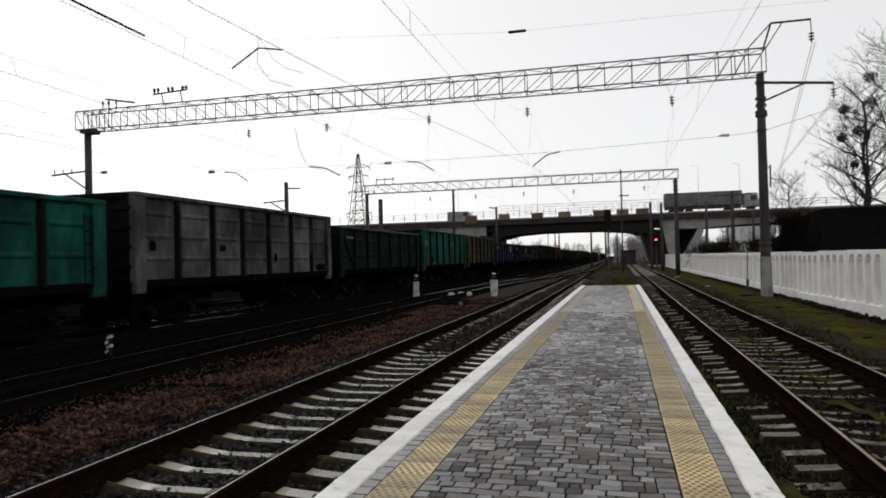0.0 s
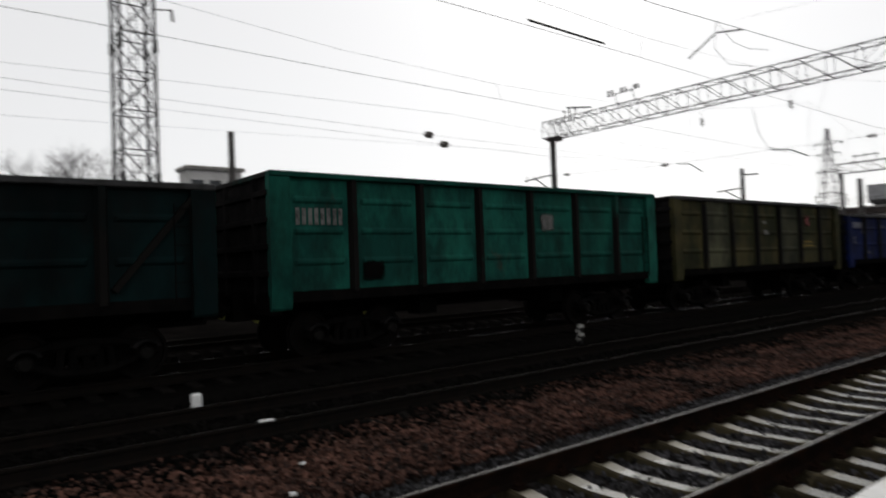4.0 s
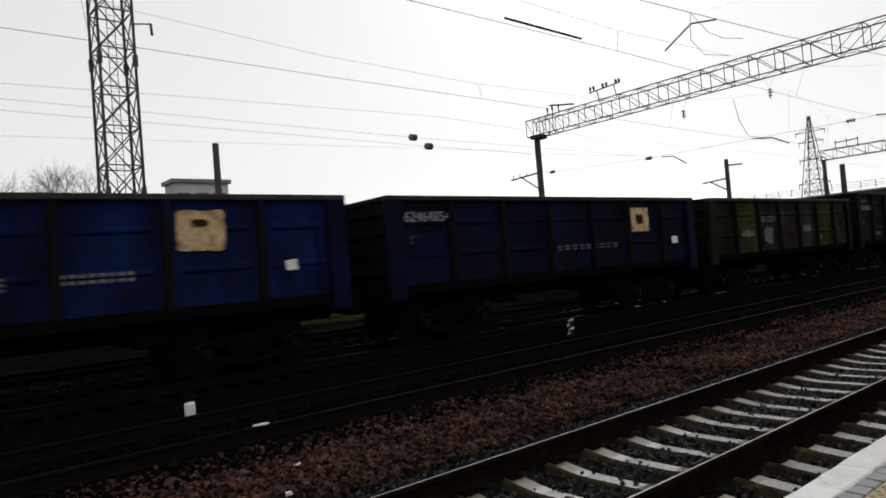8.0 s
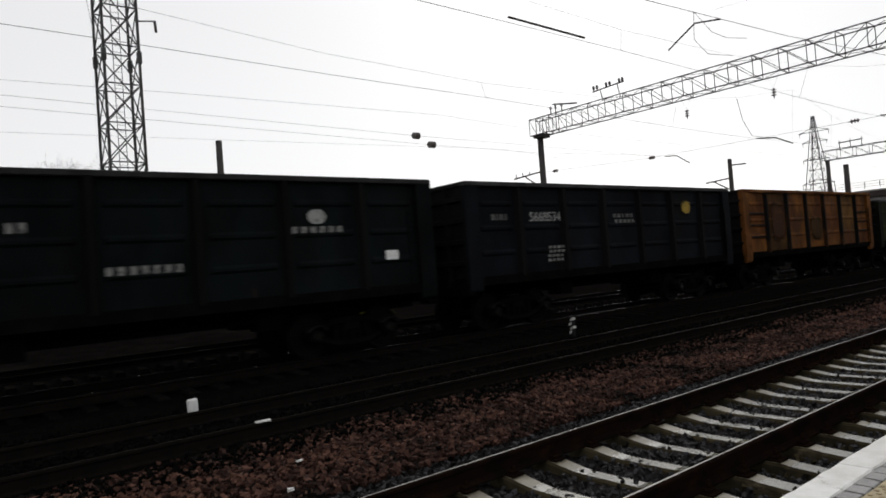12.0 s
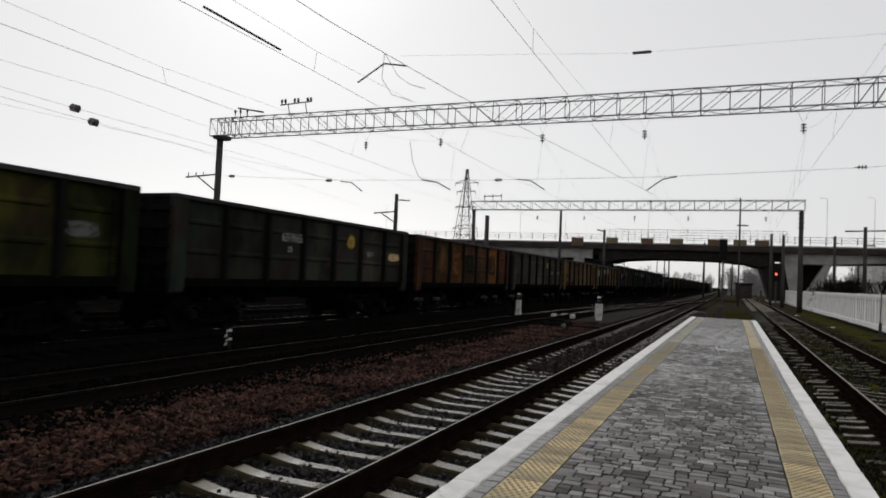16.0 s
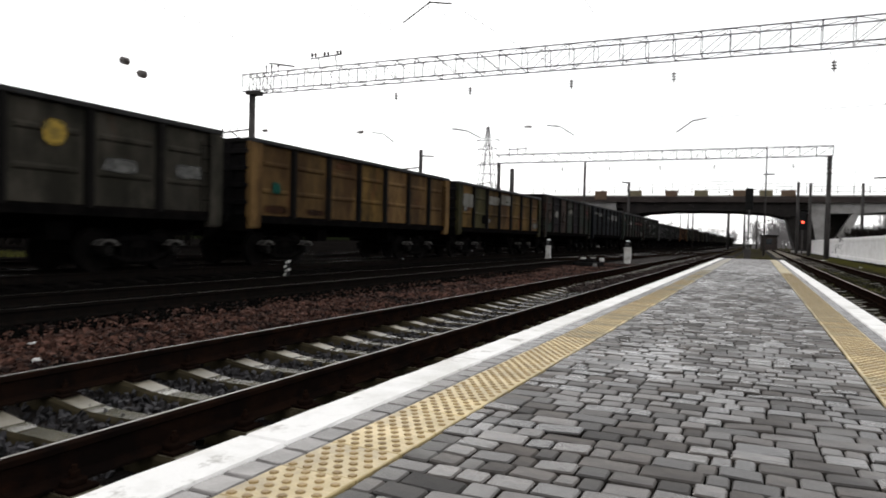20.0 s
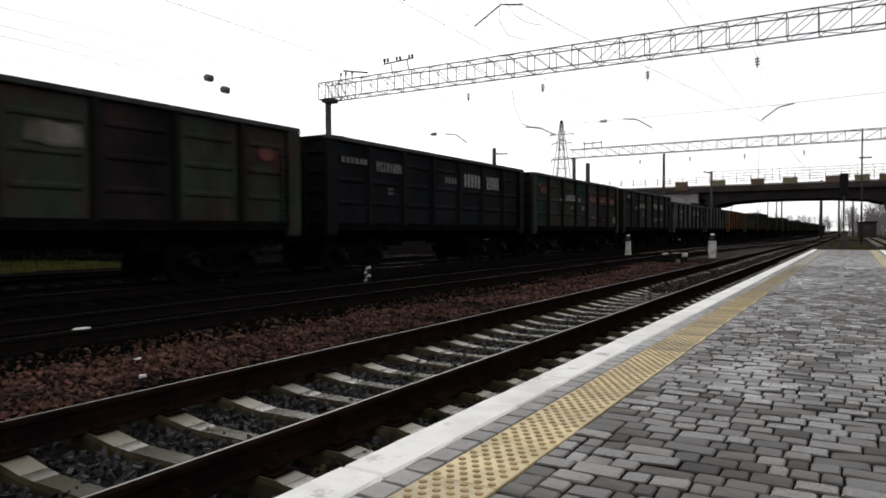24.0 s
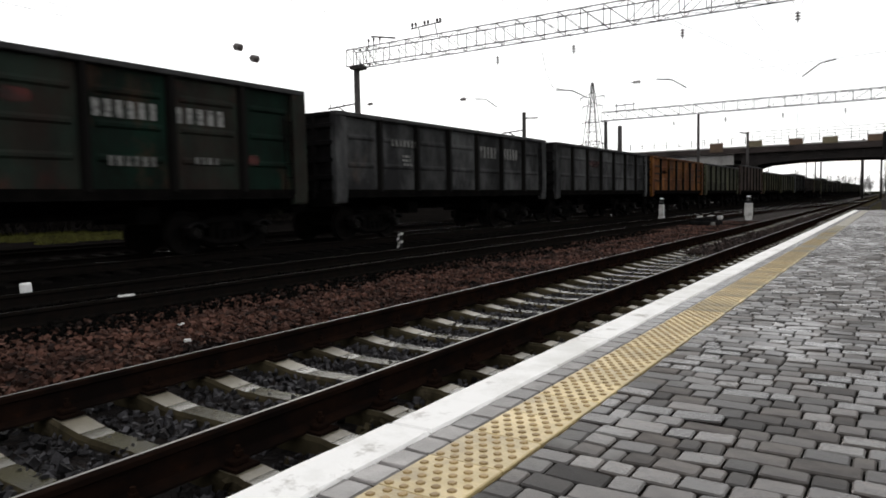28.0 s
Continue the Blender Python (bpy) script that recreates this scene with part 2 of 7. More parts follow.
M_STUD_PALED = mat("tactile_stud_paled", (0.29, 0.215, 0.1), (0.2, 0.155, 0.08), 4.0, 0.5, spec=0.35, bump=0.1)
M_YELLOW_DOT = mat("tactile_stud_worn", (0.3, 0.2, 0.07), (0.2, 0.13, 0.045), 4.0, 0.5, spec=0.4, bump=0.1)
M_PAVER = mat("paver", (0.054, 0.0455, 0.039), (0.03, 0.0252, 0.022), 9.0, 0.37, spec=0.6, bump=0.14, bump_scale=120, island=0.7, stain=(0.045, 0.039, 0.036), stain_scale=1.1, stain_lo=0.58, stain_hi=0.7, rough_var=0.2)
M_PAVER_OBJ = mat("paver_single", (0.054, 0.0455, 0.039), (0.03, 0.0252, 0.022), 9.0, 0.37, spec=0.6, bump=0.14, bump_scale=120, obj_random=0.7, stain=(0.045, 0.039, 0.036), stain_scale=1.1, stain_lo=0.58, stain_hi=0.7, rough_var=0.2)


def gloss_each(m, output, lo, hi):
    """Polishes each piece to a different degree."""
    n, l = m.node_tree.nodes, m.node_tree.links
    src = n.new("ShaderNodeNewGeometry") if output == "Random Per Island" else n.new("ShaderNodeObjectInfo")
    mul = n.new("ShaderNodeMath")
    mul.operation = "MULTIPLY"
    mul.inputs[1].default_value = 23.7
    fra = n.new("ShaderNodeMath")
    fra.operation = "FRACT"
    rg = n.new("ShaderNodeMapRange")
    rg.inputs["To Min"].default_value = lo
    rg.inputs["To Max"].default_value = hi
    l.new(src.outputs[output], mul.inputs[0])
    l.new(mul.outputs[0], fra.inputs[0])
    l.new(fra.outputs[0], rg.inputs["Value"])
    l.new(rg.outputs["Result"], n["Principled BSDF"].inputs["Roughness"])


def damp(m, scale, lo, hi, weight, across):
    """A thin film of damp that lies in patches and mirrors the sky."""
    n, l = m.node_tree.nodes, m.node_tree.links
    b = n["Principled BSDF"]
    geo = n.new("ShaderNodeNewGeometry")
    mp = n.new("ShaderNodeMapping")
    mp.inputs["Scale"].default_value = (1.0, across, 1.0)
    tex = n.new("ShaderNodeTexNoise")
    tex.inputs["Scale"].default_value = scale
    tex.inputs["Detail"].default_value = 5.0
    rg = n.new("ShaderNodeMapRange")
    rg.inputs["From Min"].default_value = lo
    rg.inputs["From Max"].default_value = hi
    rg.inputs["To Max"].default_value = weight
    l.new(geo.outputs["Position"], mp.inputs["Vector"])
    l.new(mp.outputs["Vector"], tex.inputs["Vector"])
    l.new(tex.outputs["Fac"], rg.inputs["Value"])
    l.new(rg.outputs["Result"], b.inputs["Coat Weight"])
    b.inputs["Coat Roughness"].default_value = 0.22


M_PAVER_FAR = mat("paver_far", (0.115, 0.105, 0.098), (0.07, 0.063, 0.058), 6.0, 0.45, spec=0.6, bump=0.14, bump_scale=120, island=0.4, stain=(0.06, 0.054, 0.05), stain_scale=0.8, stain_lo=0.56, stain_hi=0.7)
gloss_each(M_PAVER, "Random Per Island", 0.12, 0.8)
gloss_each(M_PAVER_OBJ, "Random", 0.12, 0.8)


def pale_some(m, output, share, colour):
    """Pales some stones in drifts: uneven tone, with sky glints put into the colour."""
    n, l = m.node_tree.nodes, m.node_tree.links
    base = n["Principled BSDF"].inputs["Base Color"]
    old = base.links[0].from_socket
    src = n.new("ShaderNodeNewGeometry") if output == "Random Per Island" else n.new("ShaderNodeObjectInfo")
    mul = n.new("ShaderNodeMath")
    mul.operation = "MULTIPLY"
    mul.inputs[1].default_value = 41.3
    fra = n.new("ShaderNodeMath")
    fra.operation = "FRACT"
    geo = n.new("ShaderNodeNewGeometry")
    tex = n.new("ShaderNodeTexNoise")
    tex.inputs["Scale"].default_value = 0.9
    tex.inputs["Detail"].default_value = 4.0
    l.new(geo.outputs["Position"], tex.inputs["Vector"])
    add = n.new("ShaderNodeMath")
    add.operation = "MULTIPLY_ADD"
    add.inputs[1].default_value = 2.2
    l.new(src.outputs[output], mul.inputs[0])
    l.new(mul.outputs[0], fra.inputs[0])
    l.new(tex.outputs["Fac"], add.inputs[0])
    l.new(fra.outputs[0], add.inputs[2])
    rg = n.new("ShaderNodeMapRange")
    rg.inputs["From Min"].default_value = 2.1 - share
    rg.inputs["From Max"].default_value = 2.45 - share
    l.new(add.outputs[0], rg.inputs["Value"])
    mx = n.new("ShaderNodeMix")
    mx.data_type = "RGBA"
    mx.inputs["B"].default_value = (*colour, 1)
    l.new(rg.outputs["Result"], mx.inputs["Factor"])
    l.new(old, mx.inputs["A"])
    l.new(mx.outputs["Result"], base)


for _m, _o in ((M_PAVER, "Random Per Island"), (M_PAVER_OBJ, "Random")):
    damp(_m, 0.75, 0.5, 0.66, 0.75, 0.5)
    pale_some(_m, _o, 0.22, (0.17, 0.168, 0.16))
damp(M_PAVER_FAR, 0.4, 0.4, 0.6, 0.7, 0.4)
M_JOINT = mat("paver_joint", (0.009, 0.0088, 0.008), (0.016, 0.015, 0.013), 20.0, 0.95, spec=0.0, bump=0.5, bump_scale=90)
M_FENCE = mat("whitewash", (0.84, 0.83, 0.82), (0.74, 0.725, 0.71), 1.2, 0.9, bump=0.15, bump_scale=30, stain=(0.4, 0.37, 0.33), stain_scale=1.1, stain_lo=0.63, stain_hi=0.76, shift=True)
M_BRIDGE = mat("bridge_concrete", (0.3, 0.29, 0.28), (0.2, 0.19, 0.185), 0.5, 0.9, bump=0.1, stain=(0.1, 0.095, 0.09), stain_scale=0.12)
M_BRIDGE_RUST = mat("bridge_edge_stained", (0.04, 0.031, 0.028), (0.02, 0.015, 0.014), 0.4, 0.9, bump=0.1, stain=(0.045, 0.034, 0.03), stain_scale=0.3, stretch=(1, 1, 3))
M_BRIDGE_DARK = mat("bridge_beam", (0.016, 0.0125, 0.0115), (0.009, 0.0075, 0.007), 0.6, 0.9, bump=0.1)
M_THICKET = mat("thicket_twigs", (0.014, 0.012, 0.01), (0.009, 0.008, 0.007), 3.0, 0.95, bump=0, spec=0.0)
M_MARK_DIM = mat("faded_white_marking", (0.2, 0.2, 0.19), (0.06, 0.06, 0.058), 12.0, 0.8, bump=0, alt_lo=0.42, alt_hi=0.62)
M_BARK = mat("bark", (0.035, 0.03, 0.026), (0.02, 0.017, 0.015), 6.0, 0.95, bump=0.4, bump_scale=30)
# pale grey twigs: the haze of distance is put into the colour
M_TWIG_HAZED = mat("hazed_far_twigs", (0.2, 0.19, 0.19), (0.16, 0.15, 0.15), 2.0, 0.95, bump=0)
M_CLUMP = mat("mistletoe", (0.035, 0.045, 0.015), (0.025, 0.03, 0.012), 4.0, 0.9, bump=0, island=0.3)
M_ROOF = mat("tar_roof", (0.0045, 0.0045, 0.0045), (0.007, 0.0065, 0.006), 1.5, 0.95, bump=0.2, spec=0.0)
M_BLACK_STEEL = mat("black_steel", (0.006, 0.006, 0.006), (0.012, 0.011, 0.011), 2.0, 0.95, bump=0.2, spec=0.0)
M_GRASS = mat("short_grass", (0.07, 0.07, 0.014), (0.036, 0.036, 0.01), 3.0, 0.9, bump=0, spec=0.1, island=0.4)
M_PLASTER = mat("pale_plaster", (0.55, 0.54, 0.53), (0.45, 0.44, 0.43), 0.6, 0.9, bump=0.1, stain=(0.35, 0.33, 0.31), stain_scale=0.3)
M_GLASS = mat("dark_window", (0.03, 0.035, 0.04), (0.02, 0.022, 0.025), 1.0, 0.12, bump=0)
M_BLACK = mat("black_paint", (0.01, 0.01, 0.01), (0.016, 0.016, 0.016), 5.0, 0.7, bump=0.05, spec=0.05)
M_MARK = mat("white_marking", (0.31, 0.31, 0.3), (0.09, 0.09, 0.087), 9.0, 0.8, bump=0, alt_lo=0.45, alt_hi=0.7)
M_PAPER = mat("white_litter", (0.75, 0.75, 0.74), (0.62, 0.62, 0.6), 8.0, 0.8, bump=0.1)
M_TARP = mat("trailer_tarp", (0.3, 0.3, 0.31), (0.22, 0.22, 0.225), 0.9, 0.6, bump=0.1)
M_TARP_DARK = mat("trailer_dark", (0.13, 0.13, 0.135), (0.09, 0.09, 0.095), 0.9, 0.6, bump=0.1)
M_TYRE = mat("tyre", (0.02, 0.02, 0.02), (0.03, 0.03, 0.03), 5.0, 0.9, bump=0.1)
M_RED = glow("red_signal", (1.0, 0.06, 0.03), 6.0)
# one near-black base colour for the wagons' undersides, the pylon and dark patches
M_UNDER = mat("near_black_underframe", (0.003, 0.0029, 0.0028), (0.0055, 0.005, 0.0047), 3.0, 0.95, bump=0.2, bump_scale=30, spec=0.0)
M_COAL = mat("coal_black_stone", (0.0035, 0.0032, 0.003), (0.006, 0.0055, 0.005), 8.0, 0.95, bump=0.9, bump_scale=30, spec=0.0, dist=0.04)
# paler than the sides: dust, plus the lit top edge put into colour
M_RIM = mat("lit_dusty_rim", (0.034, 0.034, 0.035), (0.017, 0.0165, 0.016), 2.0, 0.7, bump=0.2, bump_scale=12, spec=0.1, shift=True, obj_random=0.3)
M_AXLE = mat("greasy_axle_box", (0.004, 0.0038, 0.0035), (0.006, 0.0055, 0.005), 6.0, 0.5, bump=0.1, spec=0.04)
M_PALE_STEEL = mat("pale_steel", (0.1, 0.095, 0.09), (0.03, 0.028, 0.026), 6.0, 0.9, bump=0.1, spec=0.0)
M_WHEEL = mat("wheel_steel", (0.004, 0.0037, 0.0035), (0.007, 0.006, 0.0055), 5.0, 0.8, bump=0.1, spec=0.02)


def paint(name, a, b, rust=(0.045, 0.024, 0.016), amount=0.6, dirt=(0.014, 0.0135, 0.013)):
    """Faded, coal-dusted wagon paint with rust and dirt runs."""
    a, b = [c * 0.82 for c in a], [c * 0.7 for c in b]
    m = mat(name, a, b, 0.9, 0.7, bump=0.3, bump_scale=7, stain=rust, stain_scale=0.8, stain_lo=amount, stain_hi=amount + 0.16, stretch=(1, 1, 0.6), obj_random=0.32, alt_lo=0.4, alt_hi=0.6, spec=0.04, shift=True)
    # soot runs: tall narrow streaks over the paint
    n, l = m.node_tree.nodes, m.node_tree.links
    base = n["Principled BSDF"].inputs["Base Color"]
    co = n.new("ShaderNodeTexCoord")
    mp = n.new("ShaderNodeMapping")
    mp.inputs["Scale"].default_value = (1.0, 1.1, 0.45)
    shifted(m, mp)
    tex = n.new("ShaderNodeTexNoise")
    tex.inputs["Scale"].default_value = 1.5
    tex.inputs["Detail"].default_value = 7.0
    tex.inputs["Roughness"].default_value = 0.7
    rg = n.new("ShaderNodeMapRange")
    rg.inputs["From Min"].default_value = 0.44
    rg.inputs["From Max"].default_value = 0.72
    rg.inputs["To Max"].default_value = 0.7
    mx = n.new("ShaderNodeMix")
    mx.data_type = "RGBA"
    mx.inputs["B"].default_value = (*[c * 0.4 for c in dirt], 1)
    old = base.links[0].from_socket
    l.new(co.outputs["Object"], mp.inputs["Vector"])
    l.new(mp.outputs["Vector"], tex.inputs["Vector"])
    l.new(tex.outputs["Fac"], rg.inputs["Value"])
    l.new(rg.outputs["Result"], mx.inputs["Factor"])
    l.new(old, mx.inputs["A"])
    l.new(mx.outputs["Result"], base)
    return m


PAINT = {
    "green": paint("paint_green", (0.011, 0.1, 0.073), (0.007, 0.05, 0.04), amount=0.66),
    "grey": paint("paint_grey", (0.125, 0.122, 0.13), (0.055, 0.053, 0.058), amount=0.6),
    "dark_green": paint("paint_dark_green", (0.003, 0.013, 0.0135), (0.002, 0.006, 0.0065), amount=0.72),
    "olive_grey": paint("paint_olive_grey", (0.056, 0.048, 0.02), (0.024, 0.026, 0.012), amount=0.6),
    "blue": paint("paint_blue", (0.006, 0.016, 0.09), (0.005, 0.009, 0.04), amount=0.64),
    "dark_blue": paint("paint_dark_blue", (0.004, 0.007, 0.034), (0.004, 0.005, 0.014), amount=0.72),
    "olive": paint("paint_olive", (0.013, 0.018, 0.0055), (0.005, 0.0075, 0.004), amount=0.66),
    "lime": paint("paint_faded_lime", (0.04, 0.041, 0.0095), (0.011, 0.0135, 0.004), amount=0.6),
    "plum": paint("paint_dusky_plum", (0.016, 0.011, 0.014), (0.007, 0.006, 0.007), rust=(0.05, 0.02, 0.012), amount=0.54),
    "stone": paint("paint_stone_grey", (0.032, 0.033, 0.025), (0.01, 0.011, 0.008), amount=0.62),
    "black_green": paint("paint_black_green", (0.005, 0.008, 0.009), (0.003, 0.004, 0.0045), amount=0.66),
    "black": paint("paint_black", (0.007, 0.007, 0.009), (0.004, 0.004, 0.005), amount=0.66),
    "ochre": paint("paint_ochre", (0.17, 0.068, 0.016), (0.085, 0.03, 0.011), amount=0.58),
    "charcoal": paint("paint_charcoal", (0.068, 0.069, 0.069), (0.022, 0.022, 0.0225), rust=(0.055, 0.044, 0.037), amount=0.62),
    "ink": paint("paint_blue_black", (0.0065, 0.0082, 0.0115), (0.0038, 0.0045, 0.0065), amount=0.7),
    "sage": paint("paint_sage", (0.08, 0.08, 0.048), (0.038, 0.04, 0.026), amount=0.62),
    "brown": paint("paint_brown", (0.085, 0.032, 0.012), (0.026, 0.013, 0.008), amount=0.56),
    "grey_green": paint("paint_grey_green", (0.052, 0.047, 0.037), (0.025, 0.0235, 0.018), amount=0.6),
    "sand": paint("paint_sand", (0.105, 0.05, 0.015), (0.03, 0.02, 0.008), amount=0.54),
    "bronze": paint("paint_bronze", (0.118, 0.07, 0.02), (0.052, 0.033, 0.012), rust=(0.075, 0.024, 0.011), amount=0.54),
    "russet": paint("paint_russet", (0.14, 0.084, 0.032), (0.075, 0.042, 0.019), rust=(0.08, 0.028, 0.015), amount=0.56),
    "rust_sand": paint("paint_rust_sand", (0.125, 0.062, 0.018), (0.055, 0.028, 0.01), rust=(0.06, 0.018, 0.01), amount=0.52),
    "rust_grey": paint("paint_rust_grey", (0.07, 0.048, 0.04), (0.035, 0.026, 0.022), amount=0.52),
    "sprig": paint("paint_yellow_green", (0.075, 0.068, 0.014), (0.022, 0.024, 0.009), amount=0.5),
    "dark_teal": paint("paint_dark_teal", (0.0075, 0.024, 0.016), (0.008, 0.012, 0.009), amount=0.54),
    "moss": paint("paint_moss", (0.022, 0.033, 0.0255), (0.03, 0.023, 0.019), rust=(0.05, 0.016, 0.013), amount=0.56),
}
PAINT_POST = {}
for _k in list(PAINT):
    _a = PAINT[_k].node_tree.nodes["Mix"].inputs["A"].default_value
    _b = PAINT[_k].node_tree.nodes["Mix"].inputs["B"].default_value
    # posts get darkened paint: the shade on their sides is in the colour
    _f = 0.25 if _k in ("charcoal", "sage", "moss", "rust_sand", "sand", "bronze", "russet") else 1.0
    PAINT_POST[_k] = paint(_k + "_shaded_post", [_f * c for c in tuple(_a)[:3]], [_f * c for c in tuple(_b)[:3]], rust=(0.006, 0.0055, 0.005), amount=0.3)
M_MARK_RED = mat("red_marking", (0.12, 0.02, 0.018), (0.045, 0.012, 0.011), 5.0, 0.8, bump=0)
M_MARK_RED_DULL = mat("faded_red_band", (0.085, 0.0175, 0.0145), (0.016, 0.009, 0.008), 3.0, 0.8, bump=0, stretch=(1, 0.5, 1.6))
M_MARK_YELLOW = mat("yellow_marking", (0.32, 0.21, 0.03), (0.15, 0.105, 0.022), 4.0, 0.8, bump=0)
M_MARK_PALE = mat("pale_panel", (0.55, 0.4, 0.22), (0.3, 0.17, 0.08), 5.0, 0.8, bump=0)
M_MARK_BROWN = mat("faded_brown_print", (0.22, 0.11, 0.045), (0.35, 0.22, 0.11), 6.0, 0.8, bump=0)
M_MARK_FADED = mat("faded_pale_patch", (0.15, 0.145, 0.13), (0.06, 0.05, 0.035), 3.0, 0.8, bump=0)
M_BLEACHED = mat("bleached_flaking_paint", (0.125, 0.122, 0.108), (0.05, 0.042, 0.028), 1.6, 0.8, bump=0, stretch=(1, 1, 0.5), alt_lo=0.46, alt_hi=0.68)
M_MARK_GREY = mat("pale_grey_patch", (0.12, 0.12, 0.113), (0.035, 0.035, 0.033), 5.0, 0.8, bump=0)


WORN = {}


def worn(m):
    """The same paint, flaked away raggedly towards the rim of its patch."""
    if m.name not in WORN:
        w = m.copy()
        n, l = w.node_tree.nodes, w.node_tree.links
        co = n.new("ShaderNodeTexCoord")
        sep = n.new("ShaderNodeSeparateXYZ")
        l.new(co.outputs["Generated"], sep.inputs["Vector"])
        arch = []
        for axis in ("Y", "Z"):
            inv = n.new("ShaderNodeMath")
            inv.operation = "SUBTRACT"
            inv.inputs[0].default_value = 1.0
            l.new(sep.outputs[axis], inv.inputs[1])
            mul = n.new("ShaderNodeMath")
            mul.operation = "MULTIPLY"
            l.new(sep.outputs[axis], mul.inputs[0])
            l.new(inv.outputs[0], mul.inputs[1])
            arch.append(mul)
        both = n.new("ShaderNodeMath")
        both.operation = "MULTIPLY"
        l.new(arch[0].outputs[0], both.inputs[0])
        l.new(arch[1].outputs[0], both.inputs[1])
        tex = n.new("ShaderNodeTexNoise")
        tex.inputs["Scale"].default_value = 3.2
        tex.inputs["Detail"].default_value = 7.0
        tex.inputs["Roughness"].default_value = 0.7
        l.new(co.outputs["Object"], tex.inputs["Vector"])
        add = n.new("ShaderNodeMath")
        add.operation = "MULTIPLY_ADD"
        add.inputs[1].default_value = 26.0
        l.new(both.outputs[0], add.inputs[0])
        l.new(tex.outputs["Fac"], add.inputs[2])
        rg = n.new("ShaderNodeMapRange")
        rg.inputs["From Min"].default_value = 0.55
        rg.inputs["From Max"].default_value = 1.5
        rg.inputs["To Max"].default_value = 0.85
        l.new(add.outputs[0], rg.inputs["Value"])
        l.new(rg.outputs["Result"], n["Principled BSDF"].inputs["Alpha"])
        WORN[m.name] = w
    return WORN[m.name]


# ---- mesh helpers ----
def mesh_of(bm, name, material, smooth=False):
    me = bpy.data.meshes.new(name)
    bm.to_mesh(me)
    bm.free()
    me.materials.append(material)
    if smooth:
        me.polygons.foreach_set("use_smooth", [True] * len(me.polygons))
    return me


def part(name, bm, material, parent=None, label="", smooth=False):
    """Links a bmesh (or a mesh) as one object, under a thing or a part."""
    me = bm if isinstance(bm, bpy.types.Mesh) else mesh_of(bm, name, material, smooth)
    ob = new(name, me)
    if parent is not None:
        ob.parent = parent
    if label:
        ob["label"] = label
    return ob


def thing(name, label, category, at=(0, 0, 0), group="", kind=""):
    ob = new(name)
    ob.location = at
    return tagged(ob, label, category, group, kind)


def box(bm, x0, x1, y0, y1, z0, z1, bevel=0.0):
    vs = [bm.verts.new(p) for p in ((x0, y0, z0), (x1, y0, z0), (x1, y1, z0), (x0, y1, z0), (x0, y0, z1), (x1, y0, z1), (x1, y1, z1), (x0, y1, z1))]
    fs = [bm.faces.new([vs[i] for i in q]) for q in ((3, 2, 1, 0), (4, 5, 6, 7), (0, 1, 5, 4), (1, 2, 6, 5), (2, 3, 7, 6), (3, 0, 4, 7))]
    if bevel:
        es = list({e for f in fs for e in f.edges})
        bmesh.ops.bevel(bm, geom=es, offset=bevel, segments=1, affect="EDGES")
    return vs


def rod(bm, p, q, r, r2=None, n=6, caps=True):
    """A round bar from p to q."""
    p, q = Vector(p), Vector(q)
    d = q - p
    if d.length < 1e-6:
        return
    a = d.normalized().orthogonal().normalized()
    b = d.normalized().cross(a)
    r2 = r if r2 is None else r2
    rings = []
    for c, rr in ((p, r), (q, r2)):
        rings.append([bm.verts.new(c + (a * math.cos(2 * math.pi * i / n) + b * math.sin(2 * math.pi * i / n)) * rr) for i in range(n)])
    for i in range(n):
        j = (i + 1) % n
        bm.faces.new((rings[0][i], rings[0][j], rings[1][j], rings[1][i]))
    if caps:
        bm.faces.new(rings[0][::-1])
        bm.faces.new(rings[1])


def lathe(bm, profile, c=(0, 0, 0), axis="z", n=16):
    """Turns a profile of (radius, height) round an axis through c."""
    rings = []
    for r, h in profile:
        ring = []
        for i in range(n):
            u, v = r * math.cos(2 * math.pi * i / n), r * math.sin(2 * math.pi * i / n)
            p = {"z": (u, v, h), "x": (h, u, v), "y": (v, h, u)}[axis]
            ring.append(bm.verts.new(Vector(c) + Vector(p)))
        rings.append(ring)
    for a, b in zip(rings, rings[1:]):
        for i in range(n):
            j = (i + 1) % n
            bm.faces.new((a[i], a[j], b[j], b[i]))
    bm.faces.new(rings[0][::-1])
    bm.faces.new(rings[-1])


def prism(bm, outline, y0, y1):
    """An outline in x and z drawn along y."""
    a = [bm.verts.new((x, y0, z)) for x, z in outline]
    b = [bm.verts.new((x, y1, z)) for x, z in outline]
    n = len(outline)
    fs = [bm.faces.new((a[i], b[i], b[(i + 1) % n], a[(i + 1) % n])) for i in range(n)]
    bm.faces.new(a)
    bm.faces.new(b[::-1])
    return fs


def bulk(name, verts, faces, material, parent=None):
    """Many joined pieces, as stuff."""
    me = bpy.data.meshes.new(name)
    me.from_pydata(verts, [], faces)
    me.materials.append(material)
    ob = new(name, me)
    if parent is not None:
        ob.parent = parent
    ob["kind"] = "stuff"
    return ob


def wire(name, points, r, material, parent=None, label="", category="wire"):
    cu = bpy.data.curves.new(name, "CURVE")
    cu.dimensions = "3D"
    cu.bevel_depth = r
    cu.bevel_resolution = 1
    sp = cu.splines.new("POLY")
    sp.points.add(len(points) - 1)
    for p, c in zip(sp.points, points):
        p.co = (*c, 1)
    cu.materials.append(material)
    ob = new(name, cu)
    if parent is not None:
        ob.parent = parent
        if label:
            ob["label"] = label
    else:
        tagged(ob, label, category)
    return ob


